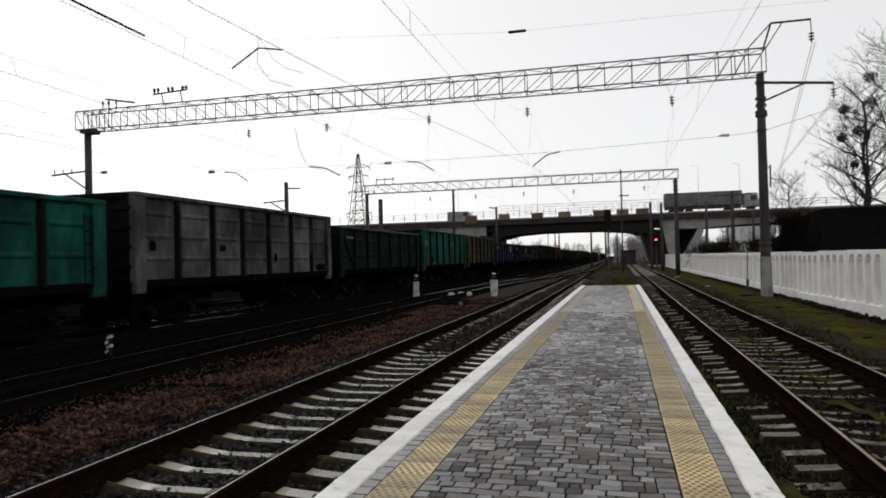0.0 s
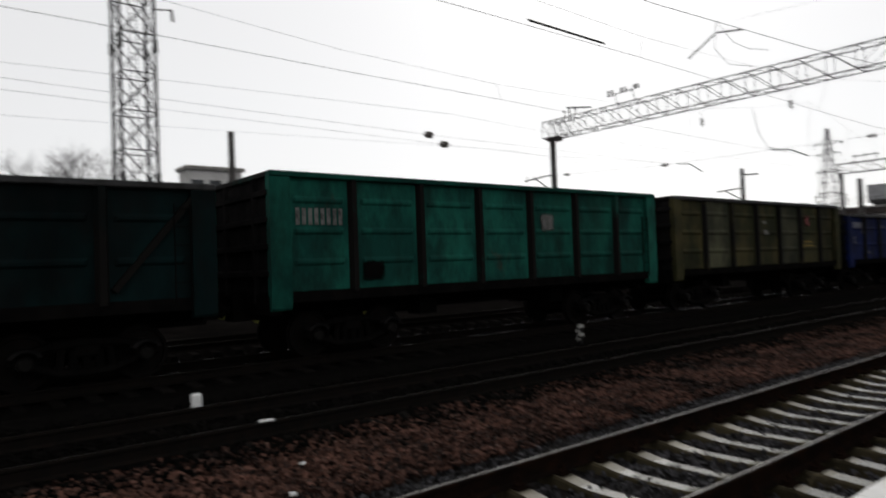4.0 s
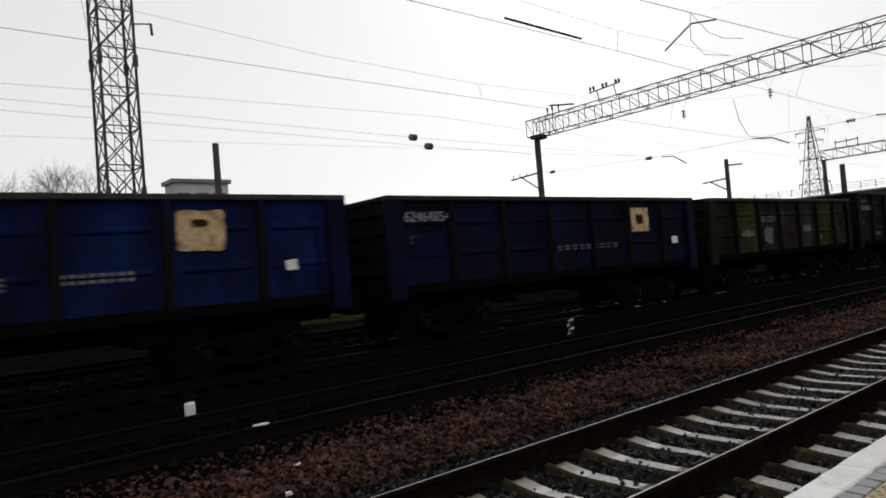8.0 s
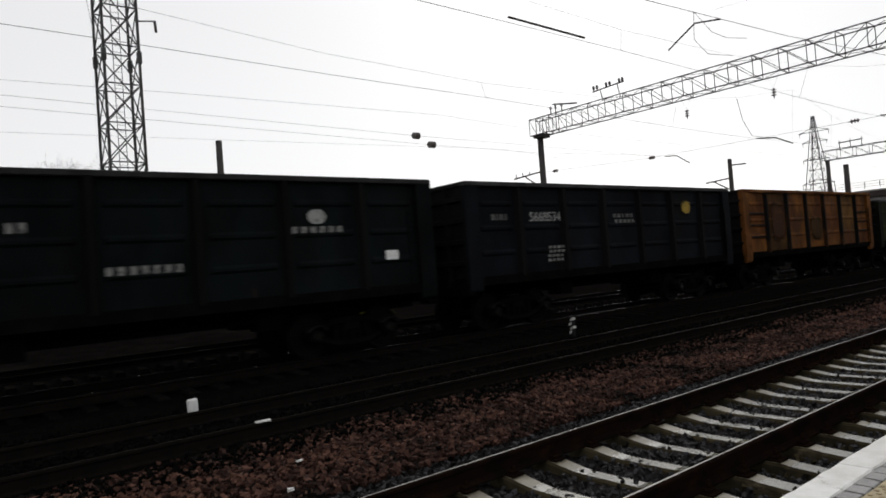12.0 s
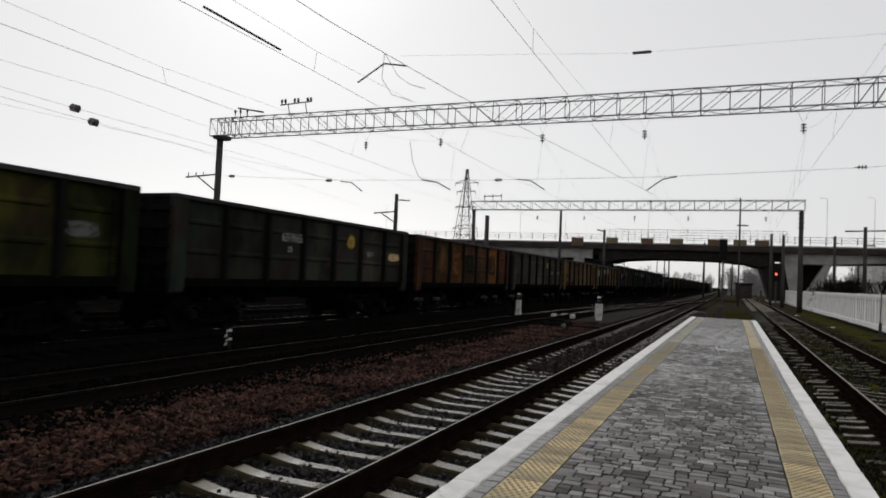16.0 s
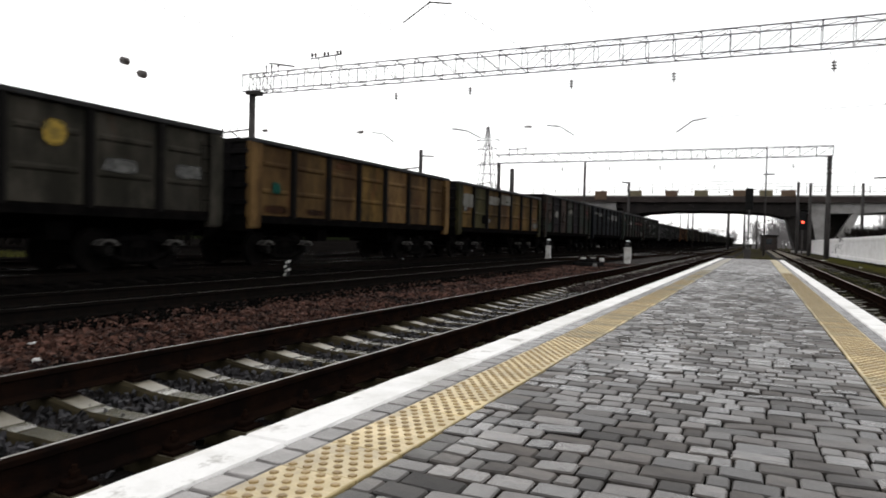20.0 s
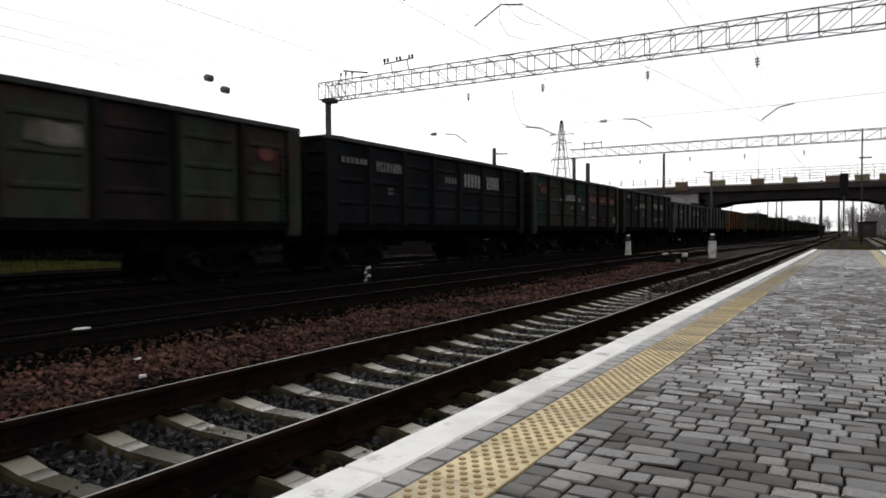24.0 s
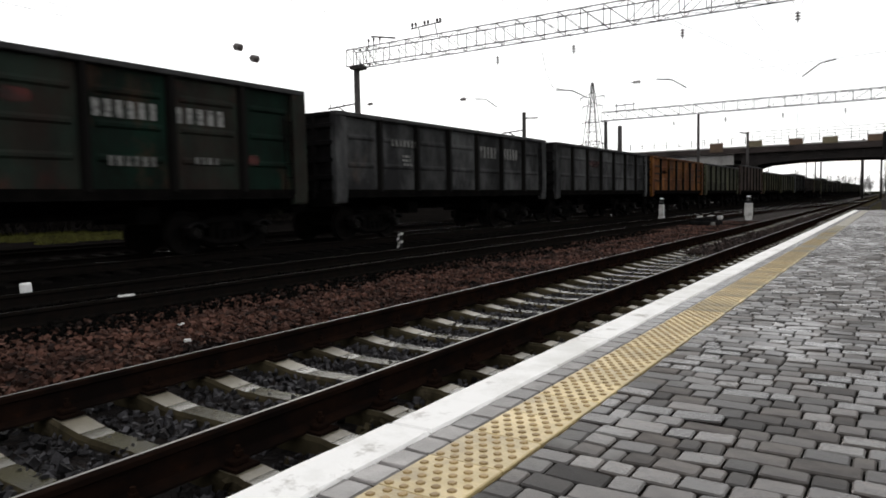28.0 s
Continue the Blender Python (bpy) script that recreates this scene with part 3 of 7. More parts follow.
# ---- ground, tracks, platform ----
PLAT_Z = 0.19
PL, PR, PEND = 1.83, 4.885, 38.1
TRACKS = {"near": 0.0, "second": -5.02, "train": -10.22, "fourth": -15.3, "siding": 6.695}


def ground_sheet():
    """One sheet to the horizon, with track beds a little proud of it and gentle unevenness."""
    xs = [-1500, -600, -250, -120, -70, -45, -30, -22] + [-19 + 0.5 * i for i in range(82)] + [24, 30, 45, 70, 120, 250, 600, 1500]
    ys = [-400, -120, -40, -20, -10] + [-6 + 0.75 * i for i in range(90)] + [64, 70, 80, 95, 115, 140, 180, 240, 330, 480, 800, 1500, 3000]
    verts, faces = [], []
    for y in ys:
        for x in xs:
            z = -0.36 + 0.05 * noise.noise((x * 0.35, y * 0.35, 0.0)) if -19 < x < 21 and -6 < y < 62 else -0.36
            if 1.5 < x < 5.2 and y < PEND + 0.5:
                z = -0.45
            if 8.3 < x < 21:
                z += 0.16
            verts.append((x, y, z))
    w = len(xs)
    for j in range(len(ys) - 1):
        for i in range(w - 1):
            faces.append((j * w + i, j * w + i + 1, (j + 1) * w + i + 1, (j + 1) * w + i))
    me = bpy.data.meshes.new("ground")
    me.from_pydata(verts, [], faces)
    me.materials.append(M_GROUND)
    me.materials.append(M_VERGE)
    me.materials.append(M_FIELD)
    for p in me.polygons:
        c = p.center
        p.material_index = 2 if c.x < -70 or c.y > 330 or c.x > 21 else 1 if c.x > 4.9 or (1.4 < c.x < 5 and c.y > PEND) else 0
    ob = new("ground", me)
    return tagged(ob, "gravelly railway ground with moss and grass patches", "ground", kind="structure")


ground_sheet()


def bed(name, x0, x1, top, material, label, y0=-12, y1=420):
    """A ballast bed with sloping shoulders and an uneven top."""
    xs = [x0 - 0.35, x0] + [x0 + (x1 - x0) * i / 8 for i in range(1, 8)] + [x1, x1 + 0.35]
    ys = [y0 + 0.4 * i for i in range(int((45 - y0) / 0.4))] + [46, 50, 56, 64, 75, 90, 120, 160, 230, y1]
    verts, faces = [], []
    for y in ys:
        for i, x in enumerate(xs):
            z = -0.42 if i in (0, len(xs) - 1) else top + 0.03 * noise.noise((x * 2.1, y * 2.1, 3.0))
            verts.append((x, y, z))
    w = len(xs)
    for j in range(len(ys) - 1):
        for i in range(w - 1):
            faces.append((j * w + i, j * w + i + 1, (j + 1) * w + i + 1, (j + 1) * w + i))
    me = bpy.data.meshes.new(name)
    me.from_pydata(verts, [], faces)
    me.materials.append(material)
    return tagged(new(name, me), label, "ballast bed", kind="structure")


bed("ballast_bed_near", -1.75, 1.5, -0.285, M_BED, "dark grey ballast bed under the platform track")
bed("ballast_bed_between", -4.0, -1.9, -0.24, M_BED_RED, "brown-red crushed stone strip between two tracks")
# the next two beds get one near-black base colour
bed("ballast_bed_second", -7.0, -4.15, -0.2, M_COAL, "black ballast under the second track")
bed("ballast_bed_train", -12.2, -8.3, -0.24, M_COAL, "black ballast under the goods train's track")
bed("ballast_bed_siding", 5.15, 8.0, -0.28, M_BED, "overgrown ballast bed of the siding")


def rail_mesh(name, y0, y1, head, web=None, worn=(-0.018, 0.0)):
    """Flat-bottomed rail: foot, web and worn head, drawn along y."""
    prof = [(-0.075, -0.18), (0.075, -0.18), (0.075, -0.168), (0.012, -0.145), (0.009, -0.05), (0.036, -0.035), (0.037, -0.008), (0.026, 0.0), (worn[1], 0.001), (worn[0], 0.001), (-0.026, 0.0), (-0.037, -0.008), (-0.036, -0.035), (-0.009, -0.05), (-0.012, -0.145), (-0.075, -0.168)]
    bm = bmesh.new()
    fs = prism(bm, prof, y0, y1)
    bmesh.ops.recalc_face_normals(bm, faces=bm.faces)
    # narrow pale strip left of centre: running polish, and the sky's glint coloured in
    fs[8].material_index = 1
    me = mesh_of(bm, name, web or M_RAIL)
    me.materials.append(head)
    return me


def sleeper_bm():
    """Pre-stressed concrete sleeper: high seats under the rails, low waist, chamfered edges."""
    bm = bmesh.new()
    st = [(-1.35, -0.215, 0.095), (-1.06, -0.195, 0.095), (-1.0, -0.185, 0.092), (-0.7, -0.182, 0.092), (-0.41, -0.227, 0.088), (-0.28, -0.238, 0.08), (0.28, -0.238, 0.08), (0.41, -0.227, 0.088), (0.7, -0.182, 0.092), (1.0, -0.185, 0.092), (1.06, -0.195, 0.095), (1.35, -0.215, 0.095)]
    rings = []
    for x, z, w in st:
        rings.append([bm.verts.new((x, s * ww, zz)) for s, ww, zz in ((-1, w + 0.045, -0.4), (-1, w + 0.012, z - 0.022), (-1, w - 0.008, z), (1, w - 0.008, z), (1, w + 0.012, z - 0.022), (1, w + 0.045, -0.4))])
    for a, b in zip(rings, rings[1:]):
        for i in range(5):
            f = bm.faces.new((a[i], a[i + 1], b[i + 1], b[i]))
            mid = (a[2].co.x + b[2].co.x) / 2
            # side faces take the dimmer material 1; tops are split by place
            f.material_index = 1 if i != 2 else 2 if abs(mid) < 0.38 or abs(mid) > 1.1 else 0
    bm.faces.new(rings[0])
    bm.faces.new(rings[-1][::-1])
    bmesh.ops.recalc_face_normals(bm, faces=bm.faces)
    return bm


def clip_bm(side):
    """Rail fastening: base plate, two bolts with nuts and clamps, on one seat."""
    bm = bmesh.new()
    c = side * 0.795
    box(bm, c - 0.18, c + 0.18, -0.075, 0.075, -0.186, -0.168)
    for s in (-1, 1):
        box(bm, c + s * 0.105 - 0.035, c + s * 0.105 + 0.035, -0.05, 0.05, -0.17, -0.135, 0.008)
        rod(bm, (c + s * 0.11, 0, -0.15), (c + s * 0.11, 0, -0.075), 0.013)
        rod(bm, (c + s * 0.11, 0, -0.125), (c + s * 0.11, 0, -0.1), 0.024)
    return bm


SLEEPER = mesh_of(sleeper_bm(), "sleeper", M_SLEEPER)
SLEEPER.materials.append(M_SLEEPER_DIM)
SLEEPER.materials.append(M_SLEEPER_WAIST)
SLEEPER_SIDING = mesh_of(sleeper_bm(), "sleeper", M_SLEEPER_PALE)
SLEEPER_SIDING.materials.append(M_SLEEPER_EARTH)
SLEEPER_SIDING.materials.append(M_SLEEPER_PALE)
SLEEPER_OLD = mesh_of(sleeper_bm(), "sleeper", M_SLEEPER_COAL)
CLIPS = {s: mesh_of(clip_bm(s), "fastening", M_RAIL) for s in (-1, 1)}
PITCH, PHASE = 0.565, 0.12


def chair_bm(side):
    """Dark base plate with spikes, added to darken the band beside a siding rail."""
    bm = bmesh.new()
    c = side * 0.785
    box(bm, c - 0.2, c + 0.2, -0.1, 0.1, -0.19, -0.174, 0.004)
    for dx, dy in ((-0.12, 0.05), (0.12, -0.05), (-0.12, -0.05), (0.12, 0.05)):
        box(bm, c + dx - 0.016, c + dx + 0.016, dy - 0.016, dy + 0.016, -0.175, -0.15)
    return bm


CHAIRS = {s: mesh_of(chair_bm(s), "rail_chair", M_RAIL) for s in (-1, 1)}


def joined(mesh, places, name, material, parent):
    """Far repeats of one mesh, joined into one part."""
    src = np.array([v.co[:] for v in mesh.vertices])
    polys = [tuple(p.vertices) for p in mesh.polygons]
    verts, faces = [], []
    for n, (x, y, z) in enumerate(places):
        verts += (src + (x, y, z)).tolist()
        faces += [tuple(i + n * len(src) for i in f) for f in polys]
    return bulk(name, verts, faces, material, parent)


def track(name, x, label, head, kind, near, y0=-8.0, far=300.0):
    t = thing(name, label, "track", (x, 0, 0), kind="structure")
    half = 0.765 if kind == "siding" else 0.785
    pitch, phase = (0.514, 0.13) if kind == "siding" else (PITCH, PHASE)
    for s in (-1, 1):
        part("rail", rail_mesh("rail", -15, 420, head, M_RAIL_COAL if kind == "old" else None, (-0.03, 0.004) if kind == "siding" else (-0.02, -0.006) if kind == "old" else (-0.018, 0.0)), None, t).location = (s * half, 0, 0)
    rng = random.Random(name)
    n0, n1 = int(y0 / pitch), int(near / pitch)
    variants = [SLEEPER_SIDING] if kind == "siding" else [SLEEPER if kind == "new" else SLEEPER_OLD]
    for n in range(n0, n1):
        me = variants[n % len(variants)]
        s = part("sleeper", me, None, t)
        s.location = (rng.uniform(-0.015, 0.015), n * pitch + phase + rng.uniform(-0.012, 0.012), rng.uniform(-0.006, 0.004))
        if kind == "siding":
            s.location.z += rng.choice((0.0, 0.0, -0.02, -0.045, -0.075))
            s.location.x += rng.uniform(-0.09, 0.09)
            s.rotation_euler = (rng.gauss(0, 0.012), rng.gauss(0, 0.012), rng.gauss(0, 0.022))
            if -2 < n * pitch < 40:
                for q in (-1, 1):
                    part("rail_chair", CHAIRS[q], None, s)
        if kind == "new" and -1 < n * pitch < 30:
            for q in (-1, 1):
                part("fastening", CLIPS[q], None, s)
    joined(variants[0], [(0, n * pitch + phase, -0.04 if kind == "new" else 0.0) for n in range(n1, int(far / pitch))], "far_sleepers", M_SLEEPER_DIM if kind == "new" else M_SLEEPER_OLD if kind == "siding" else M_SLEEPER_COAL, t)
    return t


track("track_near", TRACKS["near"], "railway track with pale concrete sleepers beside the platform", M_RAILHEAD, "new", 60)
track("track_second", TRACKS["second"], "blackened second railway track beside the goods train", M_RAILHEAD_LINE, "old", 50)
track("track_train", TRACKS["train"], "blackened railway track that carries the goods train", M_RAILHEAD_DULL, "old", 20)
track("track_fourth", TRACKS["fourth"], "dark railway track behind the goods train", M_RAILHEAD_DULL, "old", 16)
track("track_siding", TRACKS["siding"], "rusty siding with mossy weathered concrete sleepers", M_RAILHEAD_RUSTY, "siding", 70)


def turnout():
    """Diverging switch rails of a turnout between the near and second tracks."""
    t = thing("turnout", "dark turnout with curved switch rails between two tracks", "turnout", kind="structure")
    for off in (-0.76, 0.76):
        pts = []
        for i in range(28):
            y = 34 + i * 2.6
            u = min(1.0, max(0.0, (y - 34) / 66))
            pts.append((TRACKS["second"] + (TRACKS["near"] - TRACKS["second"]) * (3 * u * u - 2 * u ** 3) + off, y))
        bm = bmesh.new()
        for (xa, ya), (xb, yb) in zip(pts, pts[1:]):
            vs = [bm.verts.new(p) for p in ((xa - 0.035, ya, -0.18), (xa + 0.035, ya, -0.18), (xa + 0.035, ya, -0.004), (xa - 0.035, ya, -0.004), (xb - 0.035, yb, -0.18), (xb + 0.035, yb, -0.18), (xb + 0.035, yb, -0.004), (xb - 0.035, yb, -0.004))]
            for n, q in enumerate(((0, 1, 5, 4), (1, 2, 6, 5), (2, 3, 7, 6), (3, 0, 4, 7))):
                bm.faces.new([vs[k] for k in q]).material_index = 1 if n == 2 else 0
        part("switch_rail", bm, M_RAIL, t).data.materials.append(M_RAILHEAD)
    return t


turnout()


def stones(name, x0, x1, y0, y1, count, size, top, material, label, avoid=(), tilt=2.0):
    """Loose crushed stones, each an uneven little solid."""
    rng = np.random.default_rng(len(name) * 7 + count)
    block = np.array([(x, y, z) for z in (-0.6, 0.6) for x, y in ((-0.7, -0.7), (0.7, -0.7), (0.7, 0.7), (-0.7, 0.7))], float)
    of = [(3, 2, 1, 0), (4, 5, 6, 7), (0, 1, 5, 4), (1, 2, 6, 5), (2, 3, 7, 6), (3, 0, 4, 7)]
    verts, faces, k = [], [], 0
    tries = 0
    while k < count and tries < count * 4:
        tries += 1
        x = rng.uniform(x0, x1)
        y = y0 + (y1 - y0) * rng.random() ** 1.5
        if any(a < x < b for a, b in avoid):
            continue
        s = size * rng.uniform(0.6, 1.35)
        r = Euler((rng.normal(0, tilt), rng.normal(0, tilt), rng.uniform(0, 6.28))).to_matrix()
        pts = block * rng.uniform(0.55, 1.2, (8, 3)) * (s * 1.15, s * rng.uniform(0.55, 1.0), s * rng.uniform(0.45, 0.85))
        pts = pts @ np.array(r) + (x, y, top + rng.uniform(-0.3, 0.75) * s)
        verts += pts.tolist()
        faces += [tuple(i + 8 * k for i in f) for f in of]
        k += 1
    ob = bulk(name, verts, faces, material)
    return tagged(ob, label, "ballast")


RAILS_GAP = ((-0.87, -0.7), (0.7, 0.87))
stones("crushed_stone_tan", 0.95, 1.8, -4.0, 24, 1500, 0.03, -0.235, M_SLEEPER_DIM, "tan stones and earth between the rail and the platform edge")
stones("crushed_stone_grey", -1.75, 1.75, -6.0, 24, 32000, 0.031, -0.279, M_BALLAST, "dark grey crushed stone between the sleepers", RAILS_GAP)
stones("crushed_stone_far", -1.7, 1.6, 15, 70, 17000, 0.045, -0.252, M_BALLAST_FAR, "dark grey crushed stone along the platform track", RAILS_GAP)
stones("crushed_stone_brown", -4.15, -1.7, -6.0, 34, 40000, 0.037, -0.23, M_BALLAST_RED, "loose brown and grey crushed stone between the tracks", (), 0.45)
stones("crushed_stone_fleck", -4.0, -1.75, -2.0, 30, 1400, 0.022, -0.205, M_BALLAST_FLECK, "paler broken stones among the brown ballast")
# black stones added over the strip's left edge to deepen its darkness
stones("crushed_stone_sooty", -4.5, -3.3, -4.0, 24, 6000, 0.034, -0.205, M_COAL, "black stones beside the second track")
stones("crushed_stone_black", -7.2, -4.1, 1.0, 24, 5000, 0.034, -0.19, M_COAL, "black crushed stone on the second track", ((-5.9, -5.7), (-4.35, -4.15)))
stones("crushed_stone_siding", 4.95, 8.3, 2.0, 40, 11000, 0.036, -0.262, M_BALLAST_MOSS, "grey stones among moss on the siding")


# ---- platform ----
def platform():
    p = thing("platform", "low paved island platform with white edges and yellow tactile strips", "platform", kind="structure")
    bm = bmesh.new()
    box(bm, PL + 0.03, PR - 0.03, -25, PEND, -0.5, PLAT_Z - 0.035)
    part("slab", bm, M_CONCRETE, p)
    bm = bmesh.new()
    box(bm, PL + 0.2, PR - 0.2, -25, PEND - 0.2, PLAT_Z - 0.034, PLAT_Z - 0.016)
    part("bedding", bm, M_JOINT, p)
    rng = random.Random(5)
    for x0, x1 in ((PL, PL + 0.225), (PR - 0.215, PR)):
        y0 = -25.0
        while y0 < PEND:
            y1 = min(PEND, y0 + 2.02)
            bm = bmesh.new()
            box(bm, x0, x1, y0 + 0.004, y1 - 0.004, -0.12, PLAT_Z + 0.002, 0.012)
            bmesh.ops.subdivide_edges(bm, edges=[e for e in bm.edges if abs(e.verts[0].co.y - e.verts[1].co.y) > 0.5], cuts=14)
            for v in bm.verts:
                v.co.x += rng.uniform(-0.005, 0.005)
                v.co.z += rng.uniform(-0.001, 0.0005)
            part("edge_slab", bm, M_WHITE, p)
            y0 = y1
    return p


PLATFORM = platform()


PAVED = 20.3        # beyond this the platform was paved anew in paler stones


def tactile():
    """Yellow tactile tiles, 0.3 m square, with rows of studs."""
    bm = bmesh.new()
    box(bm, -0.149, 0.149, -0.149, 0.149, -0.04, 0.0, 0.004)
    tile = mesh_of(bm, "tactile_tile", M_YELLOW)
    bm = bmesh.new()
    for i in range(5):
        for j in range(6):
            x, y = -0.12 + 0.06 * i + (0.03 if j % 2 else 0.0) - 0.0, -0.125 + 0.05 * j
            if abs(x) < 0.14:
                lathe(bm, ((0.0175, 0.0), (0.014, 0.0045), (0.009, 0.0055)), (x, y, 0.0), "z", 7)
    studs = mesh_of(bm, "studs", M_YELLOW_DOT)
    paled = tile.copy()
    paled.materials[0] = M_YELLOW_PALED
    greyed = tile.copy()
    greyed.materials[0] = M_YELLOW_GREYED
    paled_studs, flat_studs = studs.copy(), studs.copy()
    paled_studs.materials[0], flat_studs.materials[0] = M_STUD_PALED, M_YELLOW_GREYED
    for x in (PL + 0.505, PR - 0.485):
        y = -6.0
        while y < PEND - 0.4:
            if y < PAVED:
                face, knobs = (greyed, flat_studs) if y > random.uniform(9.0, 20.0) + (30.0 if x > 3.0 else 0.0) else (paled, paled_studs) if y > random.uniform(3.0, 11.0) else (tile, studs)
                t = part("tactile_tile", face, None, PLATFORM)
                t.location = (x + random.uniform(-0.002, 0.002), y, PLAT_Z + random.uniform(0.0, 0.003))
                part("studs", knobs, None, t, "worn tactile studs")
            y += 0.3
        bm = bmesh.new()
        box(bm, x - 0.149, x + 0.149, PAVED, PEND - 0.3, PLAT_Z - 0.03, PLAT_Z, 0.003)
        part("far_tactile_strip", bm, M_YELLOW_PALED if x > 3.0 else M_YELLOW_GREYED, PLATFORM)


def rounded(bm, hx, hy, r, drop):
    """A paver with rounded corners and a soft upper edge."""
    ring = [(sx * (hx - r * a), sy * (hy - r * b)) for sx, sy, seq in ((1, 1, ((0, 1), (0.3, 0.3), (1, 0))), (-1, 1, ((1, 0), (0.3, 0.3), (0, 1))), (-1, -1, ((0, 1), (0.3, 0.3), (1, 0))), (1, -1, ((1, 0), (0.3, 0.3), (0, 1)))) for a, b in seq]
    low = [bm.verts.new((x, y, -0.035)) for x, y in ring]
    mid = [bm.verts.new((x, y, -drop)) for x, y in ring]
    top = [bm.verts.new((x * (1 - 0.006 / hx), y * (1 - 0.006 / hy), 0.0)) for x, y in ring]
    n = len(ring)
    for a, b in ((low, mid), (mid, top)):
        for i in range(n):
            bm.faces.new((a[i], a[(i + 1) % n], b[(i + 1) % n], b[i]))
    bm.faces.new(top)


def pavers():
    """Rows of tumbled grey pavers of three lengths; the nearest are pieces of their own."""
    rng = random.Random(11)
    shapes = {}
    for w in (0.08, 0.11, 0.155, 0.212):
        bm = bmesh.new()
        rounded(bm, w / 2 - 0.004, 0.0535, 0.011, 0.006)
        shapes[w] = mesh_of(bm, "paver", M_PAVER_OBJ)
    arrays = {w: (np.array([v.co[:] for v in m.vertices]), [tuple(p.vertices) for p in m.polygons]) for w, m in shapes.items()}
    verts, faces, singles = [], [], 0
    field = None
    x_lo, x_hi = PL + 0.66, PR - 0.642
    y, row = -6.0, 0
    while y < PEND - 0.1:
        if y > PAVED and field is None:
            field = bulk("paver_field", verts, faces, M_PAVER, PLATFORM)
            verts, faces = [], []
        widths = []
        while sum(widths) < x_hi - x_lo - 0.04:
            widths.append(rng.choice((0.08, 0.11, 0.11, 0.155, 0.155, 0.212)))
        fit_x = (x_hi - x_lo) / sum(widths)
        x = x_lo
        for w in widths:
            at = (x + w * fit_x / 2, y + rng.uniform(-0.003, 0.003), PLAT_Z + rng.uniform(-0.004, 0.003))
            turn = Euler((rng.gauss(0, 0.028), rng.gauss(0, 0.028), rng.gauss(0, 0.01)))
            if 1.0 < y < 3.6 and singles < 300:
                ob = part("paver", shapes[w], None, PLATFORM)
                ob.location, ob.rotation_euler, ob.scale = at, turn, (fit_x, 1, 1)
                singles += 1
            else:
                src, polys = arrays[w]
                k = len(verts)
                verts += ((src * (fit_x, 1, 1)) @ np.array(turn.to_matrix()).T + at).tolist()
                faces += [tuple(i + k for i in f) for f in polys]
            x += w * fit_x
        y += 0.1155
        row += 1
    # soldier courses between the white edge and the tactile strip
    for xa, xb in ((PL + 0.228, PL + 0.352), (PR - 0.333, PR - 0.218)):
        y = -6.0
        while y < PEND:
            src, polys = arrays[0.155]
            k = len(verts)
            s = np.array([(y_ * (xb - xa) / 0.113 + (xa + xb) / 2, x_ + y, z_ + PLAT_Z + rng.uniform(-0.003, 0.002)) for x_, y_, z_ in src.tolist()])
            verts += s.tolist()
            faces += [tuple(i + k for i in f) for f in polys]
            y += 0.155
    bulk("paver_field", verts, faces, M_PAVER_FAR, PLATFORM)


def fence():
    """White concrete fence: posts and panels with round-headed flutes sunk between ribs."""
    f = thing("concrete_fence", "whitewashed concrete panel fence with arched flutes", "fence", kind="structure")
    L, zb, zt = 3.13, -0.36, 1.74
    nfl = 4
    pitch = (L - 0.2) / nfl
    ys, deep = [0.0], []
    for i in range(nfl):
        c = 0.1 + pitch * (i + 0.5)
        ys += [c + pitch * k for k in (-0.4, -0.37, -0.32, -0.25, -0.13, 0.0, 0.13, 0.25, 0.32, 0.37, 0.4)]
        deep.append(c)
    ys.append(L)
    zs = [zb, -0.1, 0.1, 0.16, 0.6, 1.0, 1.24, 1.33, 1.4, 1.46, 1.51, 1.55, 1.58, 1.61, 1.66, zt]

    def sunk(y, z):
        for c in deep:
            u = abs(y - c) / (pitch * 0.385)
            if u < 1.0 and 0.14 < z < 1.27 + 0.33 * math.sqrt(1 - u * u):
                return 0.13
        return -0.03 if z < 0.13 else 0.0
    bm = bmesh.new()
    face = [[bm.verts.new((sunk(y, z), y, z)) for y in ys] for z in zs]
    rear = [[bm.verts.new((0.16, y, z)) for y in (0.0, L)] for z in (zb, zt)]
    for r in range(len(zs) - 1):
        for c in range(len(ys) - 1):
            bm.faces.new((face[r][c + 1], face[r][c], face[r + 1][c], face[r + 1][c + 1]))
    bm.faces.new((rear[0][0], rear[0][1], rear[1][1], rear[1][0]))
    bm.faces.new([*face[-1], rear[1][1], rear[1][0]])
    bm.faces.new([row[0] for row in face] + [rear[1][0], rear[0][0]])
    bm.faces.new([row[-1] for row in face][::-1] + [rear[0][1], rear[1][1]])
    panel = mesh_of(bm, "fence_panel", M_FENCE)
    bm = bmesh.new()
    box(bm, -0.035, 0.17, -0.07, 0.07, -0.45, 1.75, 0.015)
    post = mesh_of(bm, "fence_post", M_FENCE)
    for i in range(36):
        o = part("fence_panel", panel, None, f)
        o.location = (11.0 + random.uniform(-0.03, 0.03), 9.205 + i * 3.18, random.uniform(-0.02, 0.02))
        o.rotation_euler = (random.uniform(-0.006, 0.006), 0, random.uniform(-0.008, 0.008))
        q = part("fence_post", post, None, f)
        q.location = (11.02, 9.18 + i * 3.18, 0)


fence()


